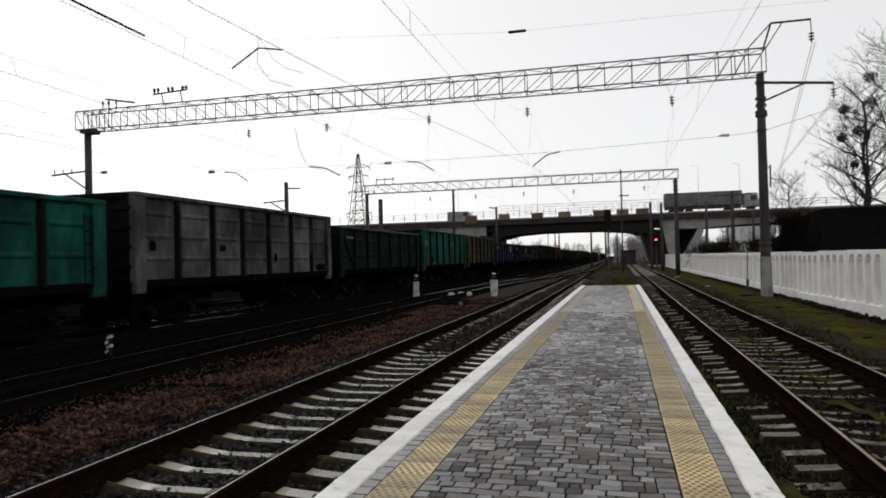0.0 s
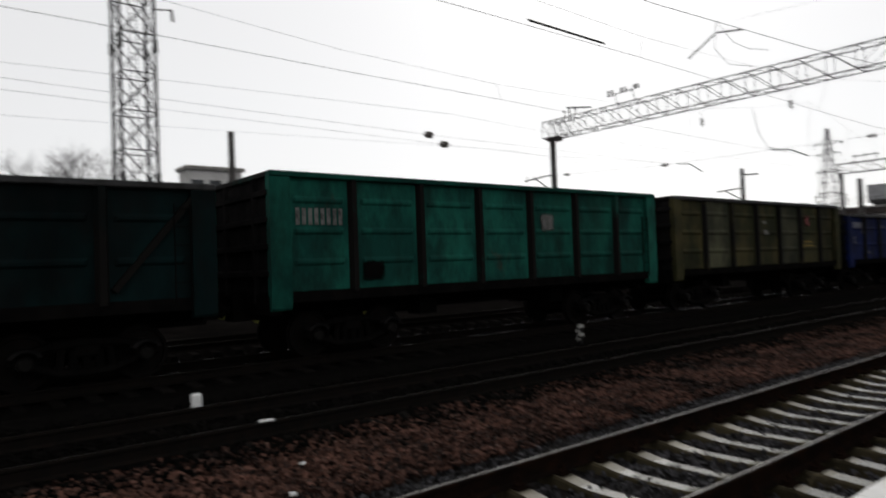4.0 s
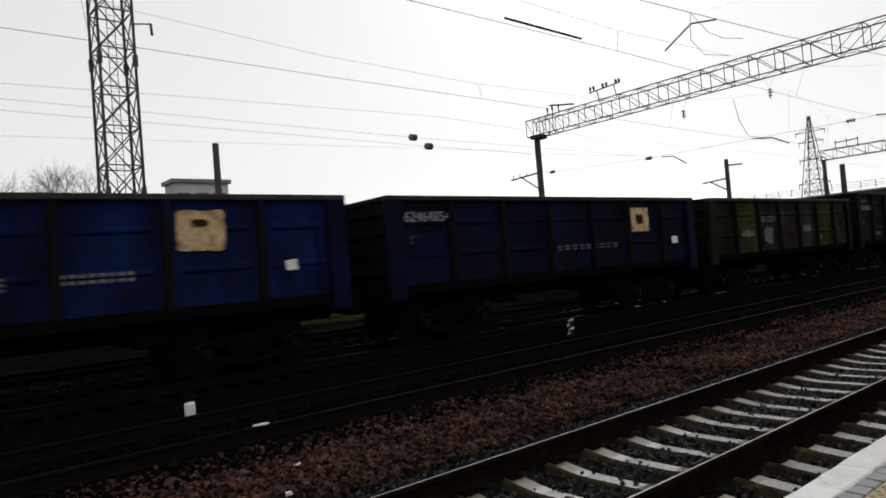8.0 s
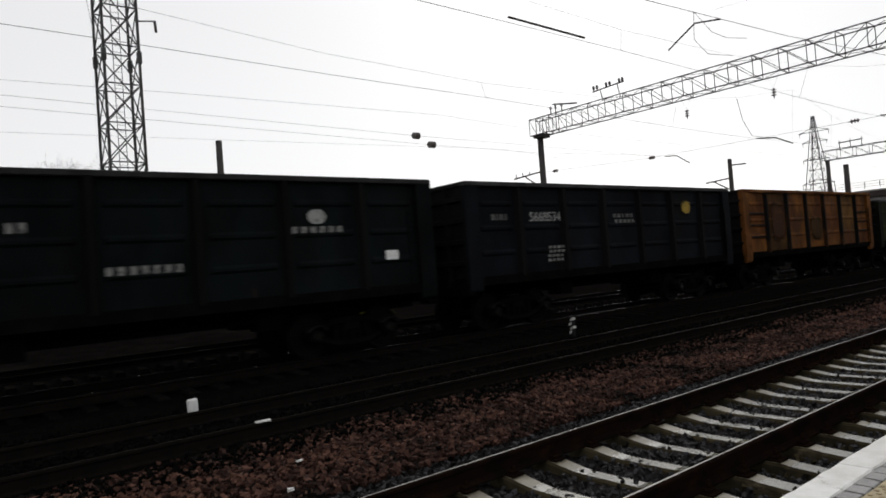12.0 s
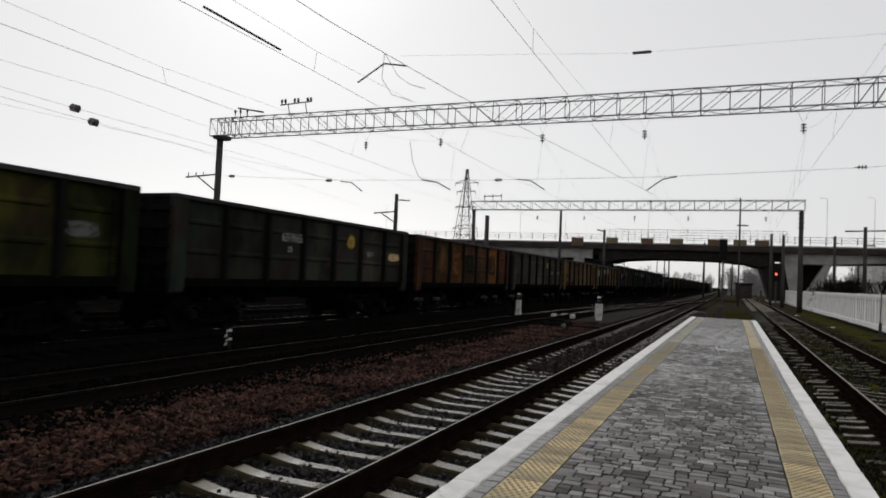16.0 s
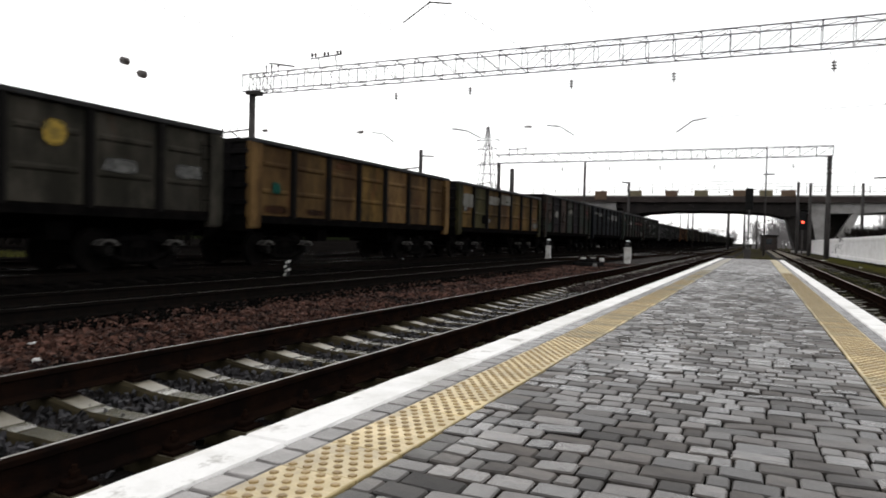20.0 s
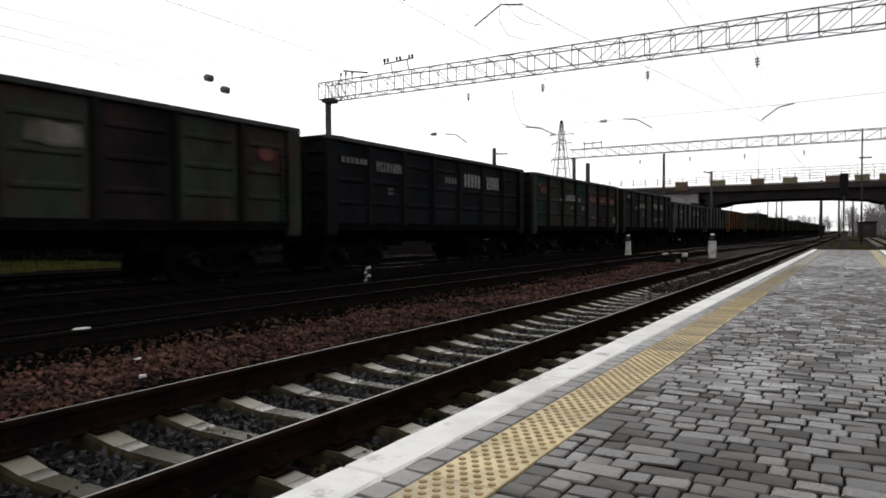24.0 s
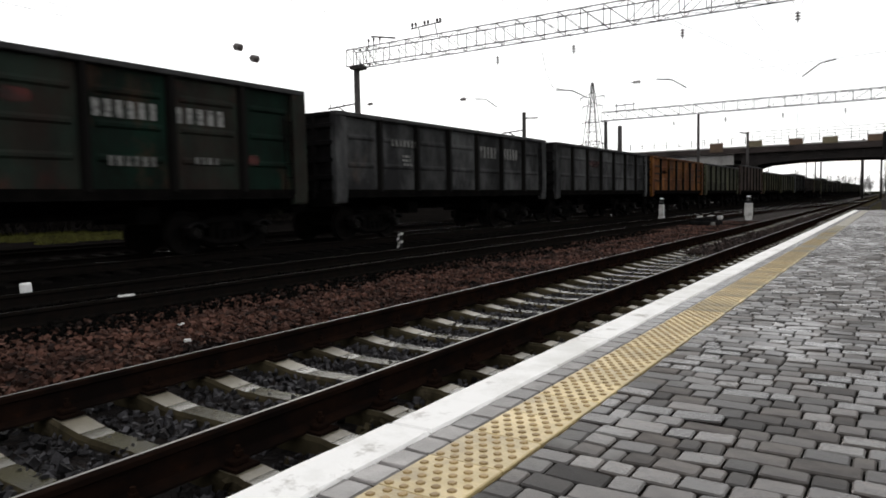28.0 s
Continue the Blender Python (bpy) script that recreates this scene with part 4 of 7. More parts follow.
def moss_strip(name, label, x0, x1, z, y0, y1, seed, gaps=-9.0):
    """A low uneven cushion of moss along the line, ragged at both edges and broken where it is thin."""
    verts, faces, nx = [], [], 9
    rows = [y0 + 0.3 * i for i in range(int((y1 - y0) / 0.3))]
    for y in rows:
        a = x0 + 0.3 * noise.noise((0.0, y * 0.35, seed)) * min(1.0, x1 - x0) + 0.15 * noise.noise((0.0, y * 1.4, seed + 1)) * min(1.0, x1 - x0)
        b = x1 + 0.25 * noise.noise((5.0, y * 0.5, seed)) * min(1.0, x1 - x0) + 0.15 * noise.noise((5.0, y * 1.6, seed + 1)) * min(1.0, x1 - x0)
        for i in range(nx):
            u = i / (nx - 1)
            x = a + (b - a) * u
            lump = math.sin(math.pi * u) * (0.05 + 0.035 * noise.noise((x * 2.5, y * 2.0, seed + 3)))
            verts.append((x, y, z + lump if 0 < i < nx - 1 else z - 0.11))
    for j in range(len(rows) - 1):
        for i in range(nx - 1):
            k = j * nx + i
            if noise.noise((verts[k][0] * 2.2, verts[k][1] * 1.1, seed + 7)) > gaps:
                faces.append((k, k + 1, k + nx + 1, k + nx))
    tagged(bulk(name, verts, faces, M_MOSS), label, "moss")


moss_strip("moss_bank", "yellow-green moss bank along the foot of the white fence", 8.62, 10.25, -0.19, 8, 67, 1.0, -0.42)
moss_strip("moss", "moss cushions between the platform edge and the siding", 4.97, 5.36, -0.29, 1, 38, 11.0, 0.05)
moss_strip("moss", "moss cushions in the middle of the siding", 6.1, 7.3, -0.275, 1, 45, 21.0, 0.3)
stones("earth_clods", 10.45, 10.98, 8, 62, 2600, 0.06, -0.22, M_SLEEPER_EARTH, "dark earth clods along the foot of the fence")
stones("crushed_stone_verge", 8.2, 9.5, 6, 50, 4500, 0.026, -0.215, M_VERGE, "fine brown stones beside the siding")


def grass(name, label, spots, seed):
    """Short tufts of blades over stretches of ground: (x0, x1, y0, y1, z, count, height)."""
    rng = random.Random(seed)
    verts, faces = [], []
    for x0, x1, y0, y1, z, count, height in spots:
        k = 0
        while k < count:
            x, y = rng.uniform(x0, x1), y0 + (y1 - y0) * rng.random() ** 1.4
            if noise.noise((x * 0.9, y * 0.45, seed)) < -0.05:
                k += 1
                continue
            for _ in range(5):
                k += 1
                a = rng.uniform(0, 6.28)
                hgt = height * rng.uniform(0.4, 1.3)
                px, py = x + rng.gauss(0, 0.05), y + rng.gauss(0, 0.05)
                w = rng.uniform(0.006, 0.014)
                lx, ly = math.cos(a) * hgt * 0.6, math.sin(a) * hgt * 0.6
                n = len(verts)
                verts += [(px - w * math.sin(a), py + w * math.cos(a), z - 0.03), (px + w * math.sin(a), py - w * math.cos(a), z - 0.03), (px + lx, py + ly, z + hgt)]
                faces.append((n, n + 1, n + 2))
    return tagged(bulk(name, verts, faces, M_GRASS), label, "grass")


grass("grass", "short green grass and moss along the white fence", [(8.5, 10.4, 8, 66, -0.2, 15000, 0.05), (10.6, 10.95, 8, 60, -0.2, 2500, 0.1)], 1)
grass("grass", "moss and weeds between the siding's sleepers", [(4.92, 5.5, 2, 38, -0.27, 9000, 0.045), (5.4, 8.3, 2, 40, -0.23, 9000, 0.04)], 2)
grass("grass", "yellow-green grass strip beyond the goods train", [(-37, -24, 12.5, 20, -0.36, 16000, 0.16)], 4)
grass("grass", "yellow-green weeds beyond the platform end", [(2.6, 5.0, 38.6, 62, -0.36, 9000, 0.26)], 3)


# ---- overhead line ----
def truss_bm(stations, y0, y1, z0, z1, r=0.045, thin=0.022):
    """Four-chord lattice girder along x, with a frame at each station."""
    bm = bmesh.new()
    x0, x1, mid = stations[0], stations[-1], (stations[0] + stations[-1]) / 2
    for y in (y0, y1):
        for z in (z0, z1):
            rod(bm, (x0, y, z), (x1, y, z), r, n=4)
    for x in stations:
        for y in (y0, y1):
            rod(bm, (x, y, z0), (x, y, z1), thin * 1.25, n=4)
        rod(bm, (x, y0, z0), (x, y1, z0), thin, n=4)
        rod(bm, (x, y0, z1), (x, y1, z1), thin, n=4)
    for i, (xa, xb) in enumerate(zip(stations, stations[1:])):
        za, zb = (z0, z1) if xa >= mid else (z1, z0)
        for y in (y0, y1):
            rod(bm, (xa, y, za), (xb, y, zb), thin, n=4)
        for z in (z0, z1):
            rod(bm, (xa, y0 if i % 2 else y1, z), (xb, y1 if i % 2 else y0, z), thin * 0.8, n=4)
    return bm


def post_bm(h, r0, r1, base=-0.5):
    bm = bmesh.new()
    lathe(bm, ((r0, base), (r1, h)), n=14)
    return bm


def insulator_bm(n=3, r=0.12, gap=0.13, axis="z"):
    """A string of cap-and-pin discs."""
    bm = bmesh.new()
    prof = [(0.02, 0.0)]
    for i in range(n):
        h = -0.06 - i * gap
        prof += [(0.03, h + 0.03), (r, h), (r * 0.95, h - 0.025), (0.03, h - 0.03)]
    prof += [(0.02, -0.1 - n * gap)]
    lathe(bm, prof[::-1], axis=axis, n=10)
    return bm


STRING = mesh_of(insulator_bm(3), "insulator", M_INSUL)
STRING_H = mesh_of(insulator_bm(3, 0.1, 0.12, "x"), "insulator", M_INSUL)
STRING_BIG = mesh_of(insulator_bm(3, 0.14, 0.11, "x"), "insulator", M_INSUL)


def hang(x, y, z, label="dark hanging insulator string under the gantry", mesh=None, group="hanging insulators"):
    t = tagged(new("insulator", mesh or STRING), label, "insulator", group)
    t.location = (x, y, z)
    return t


def gantry_near():
    g = thing("line_gantry", "grey lattice steel gantry across the tracks on two concrete posts", "gantry")
    stations = [-25.75, -25.18, -24.63, -24.13] + [-23.52 + 1.226 * i for i in range(27)] + [9.04, 9.6, 10.3]
    part("girder", truss_bm(stations, 32.62, 33.58, 9.62, 10.66, 0.036, 0.019), M_STEEL, g)
    o = part("post", post_bm(9.66, 0.225, 0.165), M_POST, g, smooth=True)
    o.location = (10.13, 33.1, 0)
    bm = bmesh.new()
    lathe(bm, ((0.25, -0.5), (0.24, 1.55), (0.22, 1.56)), n=14)
    part("post_base", bm, M_POST_BASE, g, "pale painted concrete foot").location = (10.13, 33.1, 0)
    for z, r, h in ((1.75, 0.265, 0.22), (2.1, 0.265, 0.12), (8.2, 0.23, 0.1), (8.5, 0.23, 0.1), (7.1, 0.22, 0.08), (9.2, 0.22, 0.1), (7.75, 0.25, 0.25)):
        bm = bmesh.new()
        lathe(bm, ((r, z), (r, z + h)), n=12)
        part("clamp_band", bm, M_STEEL_DARK, g).location = (10.13, 33.1, 0)
    bm = bmesh.new()
    rod(bm, (10.42, 33.1, 5.6), (10.42, 33.1, 4.6), 0.035)
    rod(bm, (10.2, 33.1, 5.5), (10.42, 33.1, 5.5), 0.02)
    part("cable_box", bm, M_STEEL_DARK, g)
    o = part("post", post_bm(9.66, 0.21, 0.19), M_POST, g, smooth=True)
    o.location = (-25.35, 33.1, 0)
    bm = bmesh.new()
    box(bm, -25.55, -24.85, 32.7, 33.5, 9.45, 9.68)
    part("post_cap", bm, M_STEEL_DARK, g)
    # arms on the right-hand post
    bm = bmesh.new()
    rod(bm, (10.25, 33.1, 10.6), (10.63, 33.1, 11.85), 0.04)
    rod(bm, (9.5, 33.1, 10.66), (10.63, 33.1, 11.85), 0.03)
    rod(bm, (10.63, 33.1, 11.85), (12.24, 33.1, 11.85), 0.045)
    rod(bm, (10.35, 33.1, 10.7), (11.1, 33.1, 11.84), 0.025)
    rod(bm, (12.22, 33.1, 11.85), (12.24, 33.1, 11.3), 0.02)
    part("feeder_arm", bm, M_STEEL_DARK, g)
    bm = bmesh.new()
    rod(bm, (10.25, 33.1, 9.25), (13.05, 33.1, 9.0), 0.06)
    rod(bm, (10.3, 33.1, 8.45), (11.9, 33.1, 9.08), 0.04)
    rod(bm, (13.03, 33.1, 9.0), (13.03, 33.1, 8.75), 0.02)
    part("bracket_arm", bm, M_STEEL_DARK, g)
    # left post arm
    bm = bmesh.new()
    rod(bm, (-25.2, 33.1, 7.35), (-27.9, 33.1, 7.2), 0.05)
    rod(bm, (-25.2, 33.1, 6.1), (-26.9, 33.1, 7.2), 0.045)
    for x in (-26.5, -27.1, -27.7):
        rod(bm, (x, 33.1, 7.25), (x, 33.1, 7.5), 0.03)
    part("bracket_arm", bm, M_STEEL_DARK, g)
    # pin-insulator bar on top
    bm = bmesh.new()
    rod(bm, (-20.3, 33.1, 10.66), (-20.45, 33.1, 11.4), 0.03)
    rod(bm, (-19.1, 33.1, 10.66), (-19.25, 33.1, 11.4), 0.03)
    rod(bm, (-21.0, 33.1, 11.35), (-18.8, 33.1, 11.45), 0.04)
    for x in (-20.9, -20.65, -20.0, -19.75, -19.1, -18.88):
        lathe(bm, ((0.02, 0.0), (0.07, 0.12), (0.08, 0.2), (0.05, 0.28)), (x, 33.1, 11.4), n=8)
    part("insulator_bar", bm, M_STEEL_DARK, g)
    bm = bmesh.new()
    rod(bm, (-24.1, 33.1, 11.35), (-22.2, 33.1, 11.0), 0.05)
    for x in (-24.3, -23.9, -23.4):
        rod(bm, (x, 33.1, 10.7), (x, 33.1, 11.1), 0.03)
        lathe(bm, ((0.02, 0.0), (0.07, 0.1), (0.05, 0.24)), (x, 33.1, 11.0), n=8)
    part("strain_bar", bm, M_STEEL_DARK, g)
    wire("earth_cable", [(10.13 - 0.27 + 0.012 * k + (0.02 if k % 2 else 0.0), 32.86, 0.3 + 0.72 * k) for k in range(13)], 0.014, M_STEEL_DARK, g, "thin earth cable")
    return g


gantry_near()
for gx in (-15.1, -10.6, -5.1, -0.2, 6.4):
    hang(gx, 33.1, 8.98)
    wire("hanger", [(gx - 0.3, 33.1, 9.66), (gx, 33.1, 8.98), (gx + 0.3, 33.1, 9.66)], 0.008, M_WIRE, None, "thin steel hanger of an insulator", "wire")
hang(13.03, 33.1, 8.78, "dark insulator on a bracket arm")
hang(12.24, 33.1, 11.3, "dark insulator on a feeder arm")

# lower cross-span rope with its insulators and steady arms
wire("cross_span_rope", [(-25.2, 33.1, 7.25), (-17.4, 33.1, 6.85), (-7.3, 33.1, 6.72), (0.5, 33.1, 6.75), (8.6, 33.1, 7.0), (10.1, 33.1, 7.1)], 0.008, M_WIRE, None, "thin steel cross-span rope between the gantry posts")
for gx, gz in ((-24.1, 7.2), (-17.2, 6.84), (-7.1, 6.72), (8.8, 7.02)):
    hang(gx, 33.1, gz, "dark insulator in the cross-span rope", STRING_H, "cross-span insulators")
for a in (((-16.6, 6.78), (-15.9, 6.7), (-15.2, 6.2)), ((-6.3, 6.75), (-5.6, 6.65), (-4.9, 6.2)), ((1.3, 6.75), (0.7, 6.65), (0.0, 6.15))):
    wire("steady_arm", [(x, 33.1, z) for x, z in a], 0.03, M_STEEL_DARK, None, "bent steel steady arm on the contact wire", "steady arm")
wire("steady_arm", [(-12.4, 33.1, 8.9), (-12.2, 33.1, 7.8), (-11.8, 33.1, 6.95), (-11.3, 33.1, 6.8)], 0.014, M_WIRE, None, "hanging cable loop by the gantry", "wire")
wire("steady_arm", [(-11.6, 33.1, 6.78), (-10.7, 33.1, 6.65), (-9.95, 33.1, 6.25)], 0.035, M_STEEL_DARK, None, "bent steel steady arm on the contact wire", "steady arm")


def contact_line(x, dx=0.0, z=6.3, messenger=7.6, low=6.75, label="contact wire and messenger over a track", r=0.0055, via=()):
    """Contact wire, sagging messenger and droppers, parts of one overhead line."""
    t = thing("overhead_line", label, "overhead line", group="overhead lines")
    spans = [(-45, -6.5), (-6.5, 33.1), (33.1, 67), (67, 118), (118, 170), (170, 230), (230, 300), (300, 380)]
    cw, mw = [], []
    for n, (a, b) in enumerate(spans):
        za, zb = (0.22, -0.22) if n % 2 else (-0.22, 0.22)
        for i in range(9):
            u = i / 8
            y = a + (b - a) * u
            xx = x + dx * (y - 20) / 40 + za + (zb - za) * u
            if via and -45 <= y < 33:
                xx = float(np.interp(y, [p[0] for p in via], [p[1] for p in via]))
            cw.append((xx, y, z))
            mz = messenger + 1.1 - (messenger + 1.1 - low) * 4 * u * (1 - u)
            mw.append((x + dx * (y - 20) / 40, y, mz))
    wire("contact_wire", cw, r, M_WIRE, t)
    wire("messenger_wire", mw, r * 0.6, M_WIRE, t)
    for n in range(9, 30):
        if n % 2:
            wire("dropper", [cw[n], mw[n]], 0.004, M_WIRE, t)
    return t


contact_line(-9.75, via=((-45, -8.6), (2, -9.2), (8.5, -9.5), (14, -9.62), (27, -10.2), (33.1, -9.95)))
contact_line(-5.1, via=((-45, -4.9), (10, -5.1), (16, -5.2), (21, -5.42), (30, -5.6), (33.1, -5.5)))
contact_line(0.0, r=0.005)
wire("contact_wire", [(-3.4, -10, 6.3), (-3.1, 10.8, 6.3), (-2.7, 16, 6.3), (-1.2, 27, 6.3), (0, 36, 6.3), (0.2, 67, 6.3)], 0.0065, M_WIRE, None, "second contact wire converging on the platform track")
contact_line(6.5, r=0.0045)
# thick parallel section on the second track's line and the jumper arm near it
wire("section_insulator", [(-5.05, 11.9, 6.33), (-5.02, 9.6, 6.36)], 0.022, M_STEEL_DARK, None, "long dark section insulator in the contact wire", "insulator")
wire("steady_arm", [(-4.4, 14.0, 6.18), (-3.4, 13.4, 6.36), (-2.9, 13.5, 6.3)], 0.018, M_STEEL_DARK, None, "bent steel arm between two contact wires", "steady arm")
wire("jumper_cable", [(-3.4, 13.4, 6.6), (-3.55, 13.6, 6.1), (-3.7, 14.4, 5.95), (-3.4, 14.9, 5.9)], 0.006, M_WIRE, None, "hanging jumper cable between wires", "cable")
wire("jumper_cable", [(-3.4, 13.4, 6.6), (-3.1, 13.5, 6.1), (-2.9, 13.7, 5.95), (-2.55, 13.8, 5.85)], 0.006, M_WIRE, None, "hanging jumper cable between wires", "cable")
wire("section_insulator", [(1.85, 14.0, 6.32), (2.2, 14.0, 6.32)], 0.03, M_STEEL_DARK, None, "dark insulator in a cross wire", "insulator")
wire("cross_wire", [(-3.0, 13.4, 6.5), (1.85, 14.0, 6.32), (2.2, 14.0, 6.32), (9.0, 15.0, 6.6), (13.0, 16, 6.8)], 0.0018, M_WIRE, None, "thin cross wire over the platform track")
# feeder wires behind the train and at the right-hand post
for r, pts in ((0.006, ((-23.6, -40, 8.6), (-23.6, 3.35, 9.32), (-23.6, 10, 9.5), (-23.6, 23.4, 9.76), (-25.3, 33.1, 9.95), (-26, 73.5, 10.2), (-28, 130, 10))),
               (0.005, ((-27.7, -40, 7.3), (-27.7, 3.74, 8.35), (-27.7, 14, 8.62), (-27.7, 32, 9.13), (-36, 73.5, 9.05)))):
    wire("feeder_wire", pts, r, M_WIRE, None, "thin feeder wire along the line")
for pts in (((12.27, 33.1, 10.85), (17.86, 67, 8.77), (22.5, 95, 8.9)), ((13.03, 33.1, 8.3), (17.36, 67, 8.57), (20.9, 95, 8.8))):
    for dy in (0.0, 0.12):
        wire("feeder_wire", [(x + dy, y, z) for x, y, z in pts], 0.012, M_WIRE, None, "feeder wire from a bracket insulator")
wire("cross_span_rope", [(10.2, 33.1, 7.12), (12.66, 33.1, 7.81), (15.15, 33.1, 9.08), (19.0, 33.1, 11.2)], 0.01, M_WIRE, None, "thin stay rope rising from the gantry post")
# slanted strain wires with large insulators over the train
for (ix, iy, iz) in ((-17.05, 16.56, 6.92), (-16.8, 17.11, 6.55)):
    w = wire("strain_wire", [(ix, -40, iz + 0.1), (ix, 2.6, iz + 0.2), (ix, iy, iz), (ix, iy + 6, iz - 0.02), (ix, 33.1, 6.848)], 0.005, M_WIRE, None, "slack strain wire with a large dark insulator")
    o = part("insulator", STRING_BIG, None, w, "large dark strain insulator")
    o.matrix_basis = pose(ix, iy + 0.22, iz, 0, 0, 90)


def gantry_far():
    g = thing("line_gantry", "smaller grey lattice gantry before the road bridge", "gantry")
    part("girder", truss_bm([-21.6 + 30.95 * i / 24 for i in range(25)], 66.6, 67.4, 8.75, 9.62, 0.036, 0.02), M_STEEL, g)
    for x in (9.1, -21.3):
        part("post", post_bm(8.75, 0.23, 0.17), M_POST, g, smooth=True).location = (x, 67, 0)
    for z in (7.2, 7.6, 8.0, 8.4):
        bm = bmesh.new()
        lathe(bm, ((0.24, z), (0.24, z + 0.12)), n=10)
        part("clamp_band", bm, M_STEEL_DARK, g).location = (9.1, 67, 0)
    bm = bmesh.new()
    rod(bm, (-20.3, 67, 10.15), (-18.3, 67, 10.2), 0.05)
    for x in (-20.2, -19.3, -18.4):
        rod(bm, (x, 67, 9.6), (x, 67, 10.4), 0.04)
    part("insulator_bar", bm, M_STEEL_DARK, g)
    for x in (-14.5, -9.8, -5, -0.2, 6.3):
        hang(x, 67, 8.2, "dark hanging insulator under the far gantry")
    return g


gantry_far()


def pole(x, y, h, r0, r1, label, arms=(), base=-0.5, name="line_pole"):
    t = thing(name, label, "pole", (x, y, 0), "line poles")
    part("shaft", post_bm(h, r0, r1, base), M_POST, t, smooth=True)
    if arms:
        bm = bmesh.new()
        for a, b in arms:
            rod(bm, a, b, 0.08)
        part("bracket_arm", bm, M_STEEL_DARK, t)
    return t


pole(-33.8, 73.5, 11.3, 0.3, 0.22, "concrete line pole with a bracket arm behind the train", (((0, 0, 9.2), (-3.0, 0, 9.0)), ((0, 0, 7.8), (-2.0, 0, 9.0)), ((0, 0, 10.6), (1.8, 0, 10.5))))
pole(-38.7, 17.43, 10.9, 0.26, 0.2, "plain concrete pole behind the goods train")
pole(-20.0, 67.5, 8.2, 0.28, 0.22, "short concrete pole beside the far gantry")
pole(-16.4, 85, 10.7, 0.2, 0.15, "slim pole before the road bridge")
pole(-10.9, 85, 8.2, 0.16, 0.13, "slim signal pole before the road bridge", (((0, 0, 8.0), (-0.9, 0, 8.2)),))
pole(7.6, 85, 8.0, 0.16, 0.14, "slim pole beside the bridge pier")
pole(8.75, 84, 7.8, 0.19, 0.15, "slim concrete pole beside the bridge pier")
pole(14.4, 90, 8.2, 0.18, 0.15, "slim pole behind the white fence")
pole(17.4, 90, 9.3, 0.24, 0.18, "pole with a cross arm behind the white fence", (((-2.0, 0, 8.8), (2.2, 0, 8.9)), ((0.2, 0, 7.2), (1.0, 0, 7.2))))
pole(4.3, 86, 12.2, 0.1, 0.07, "tall thin mast by the platform's far end", (((-0.3, 0, 9.0), (0.9, 0, 9.0)),))
pole(21.5, 100, 7.5, 0.2, 0.16, "dark pole behind the white fence")


def lattice_tower(name, label, at, w0, w1, h, bays, r, material, arms=(), curve=1.0):
    """Square lattice mast with X bracing."""
    t = thing(name, label, "tower", at)
    bm = bmesh.new()
    step = h / bays

    def corner(i, z):
        w = (w1 + (w0 - w1) * max(0.0, 1 - z / h) ** curve) / 2
        return Vector(((-w, w, w, -w)[i], (-w, -w, w, w)[i], z))
    bm.free()
    for i in range(4):
        bm = bmesh.new()
        rod(bm, corner(i, -0.4), corner(i, h), r * 1.5, r * 1.2, n=4)
        part("leg", bm, material, t)
    for k in range(bays):
        a, b = k * step, (k + 1) * step
        for i in range(4):
            j = (i + 1) % 4
            bm = bmesh.new()
            rod(bm, corner(i, a), corner(j, b), r * 0.62, n=4, caps=False)
            rod(bm, corner(j, a), corner(i, b), r * 0.62, n=4, caps=False)
            rod(bm, corner(i, a), corner(j, a), r * 0.7, n=4, caps=False)
            part("bracing", bm, material, t)
    for z, span in arms:
        bm = bmesh.new()
        for s in (-1, 1):
            rod(bm, (0, 0, z), (s * span, 0, z), r * 1.3, n=4)
            rod(bm, (0, 0, z + span * 0.3), (s * span, 0, z), r, n=4)
            rod(bm, (s * span * 0.95, 0, z), (s * span * 0.95, 0, z - 1.0), r, n=4)
        part("crossarm", bm, material, t)
    return t


TOWER = lattice_tower("floodlight_mast", "tall grey lattice floodlight mast behind the train", (-39.2, 11.75, 0), 2.02, 1.9, 30, 13, 0.07, M_STEEL)
bm = bmesh.new()
for s in (-0.22, 0.22):
    rod(bm, (0.0, s, 0), (0.0, s, 30), 0.025, n=4)
for k in range(75):
    rod(bm, (0, -0.22, 0.4 * k), (0, 0.22, 0.4 * k), 0.014, n=4, caps=False)
part("ladder", bm, M_STEEL, TOWER)
for z in (7.6, 15.5, 22.5):
    for sx in (-0.98, 0.98):
        for sy in (-0.98, 0.98):
            bm = bmesh.new()
            box(bm, sx - 0.12, sx + 0.12, sy - 0.12, sy + 0.12, z - 0.35, z + 0.35)
            part("splice_plate", bm, M_STEEL, TOWER)
bm = bmesh.new()
rod(bm, (0.2, 1.1, 18.0), (0.2, 2.3, 18.2), 0.05)
rod(bm, (0.2, 2.25, 18.2), (0.2, 2.3, 17.5), 0.09)
part("side_bracket", bm, M_STEEL_DARK, TOWER)
lattice_tower("power_pylon", "distant steel power pylon with crossarms", (-67.2, 182, 0), 7.4, 0.45, 32.5, 12, 0.085, M_UNDER, ((15.5, 3.9), (21.5, 3.2), (26.0, 3.0), (28.5, 3.6)), 1.35)


# ---- road bridge ----
BY0, BY1 = 114.0, 125.0
DECK = 8.15


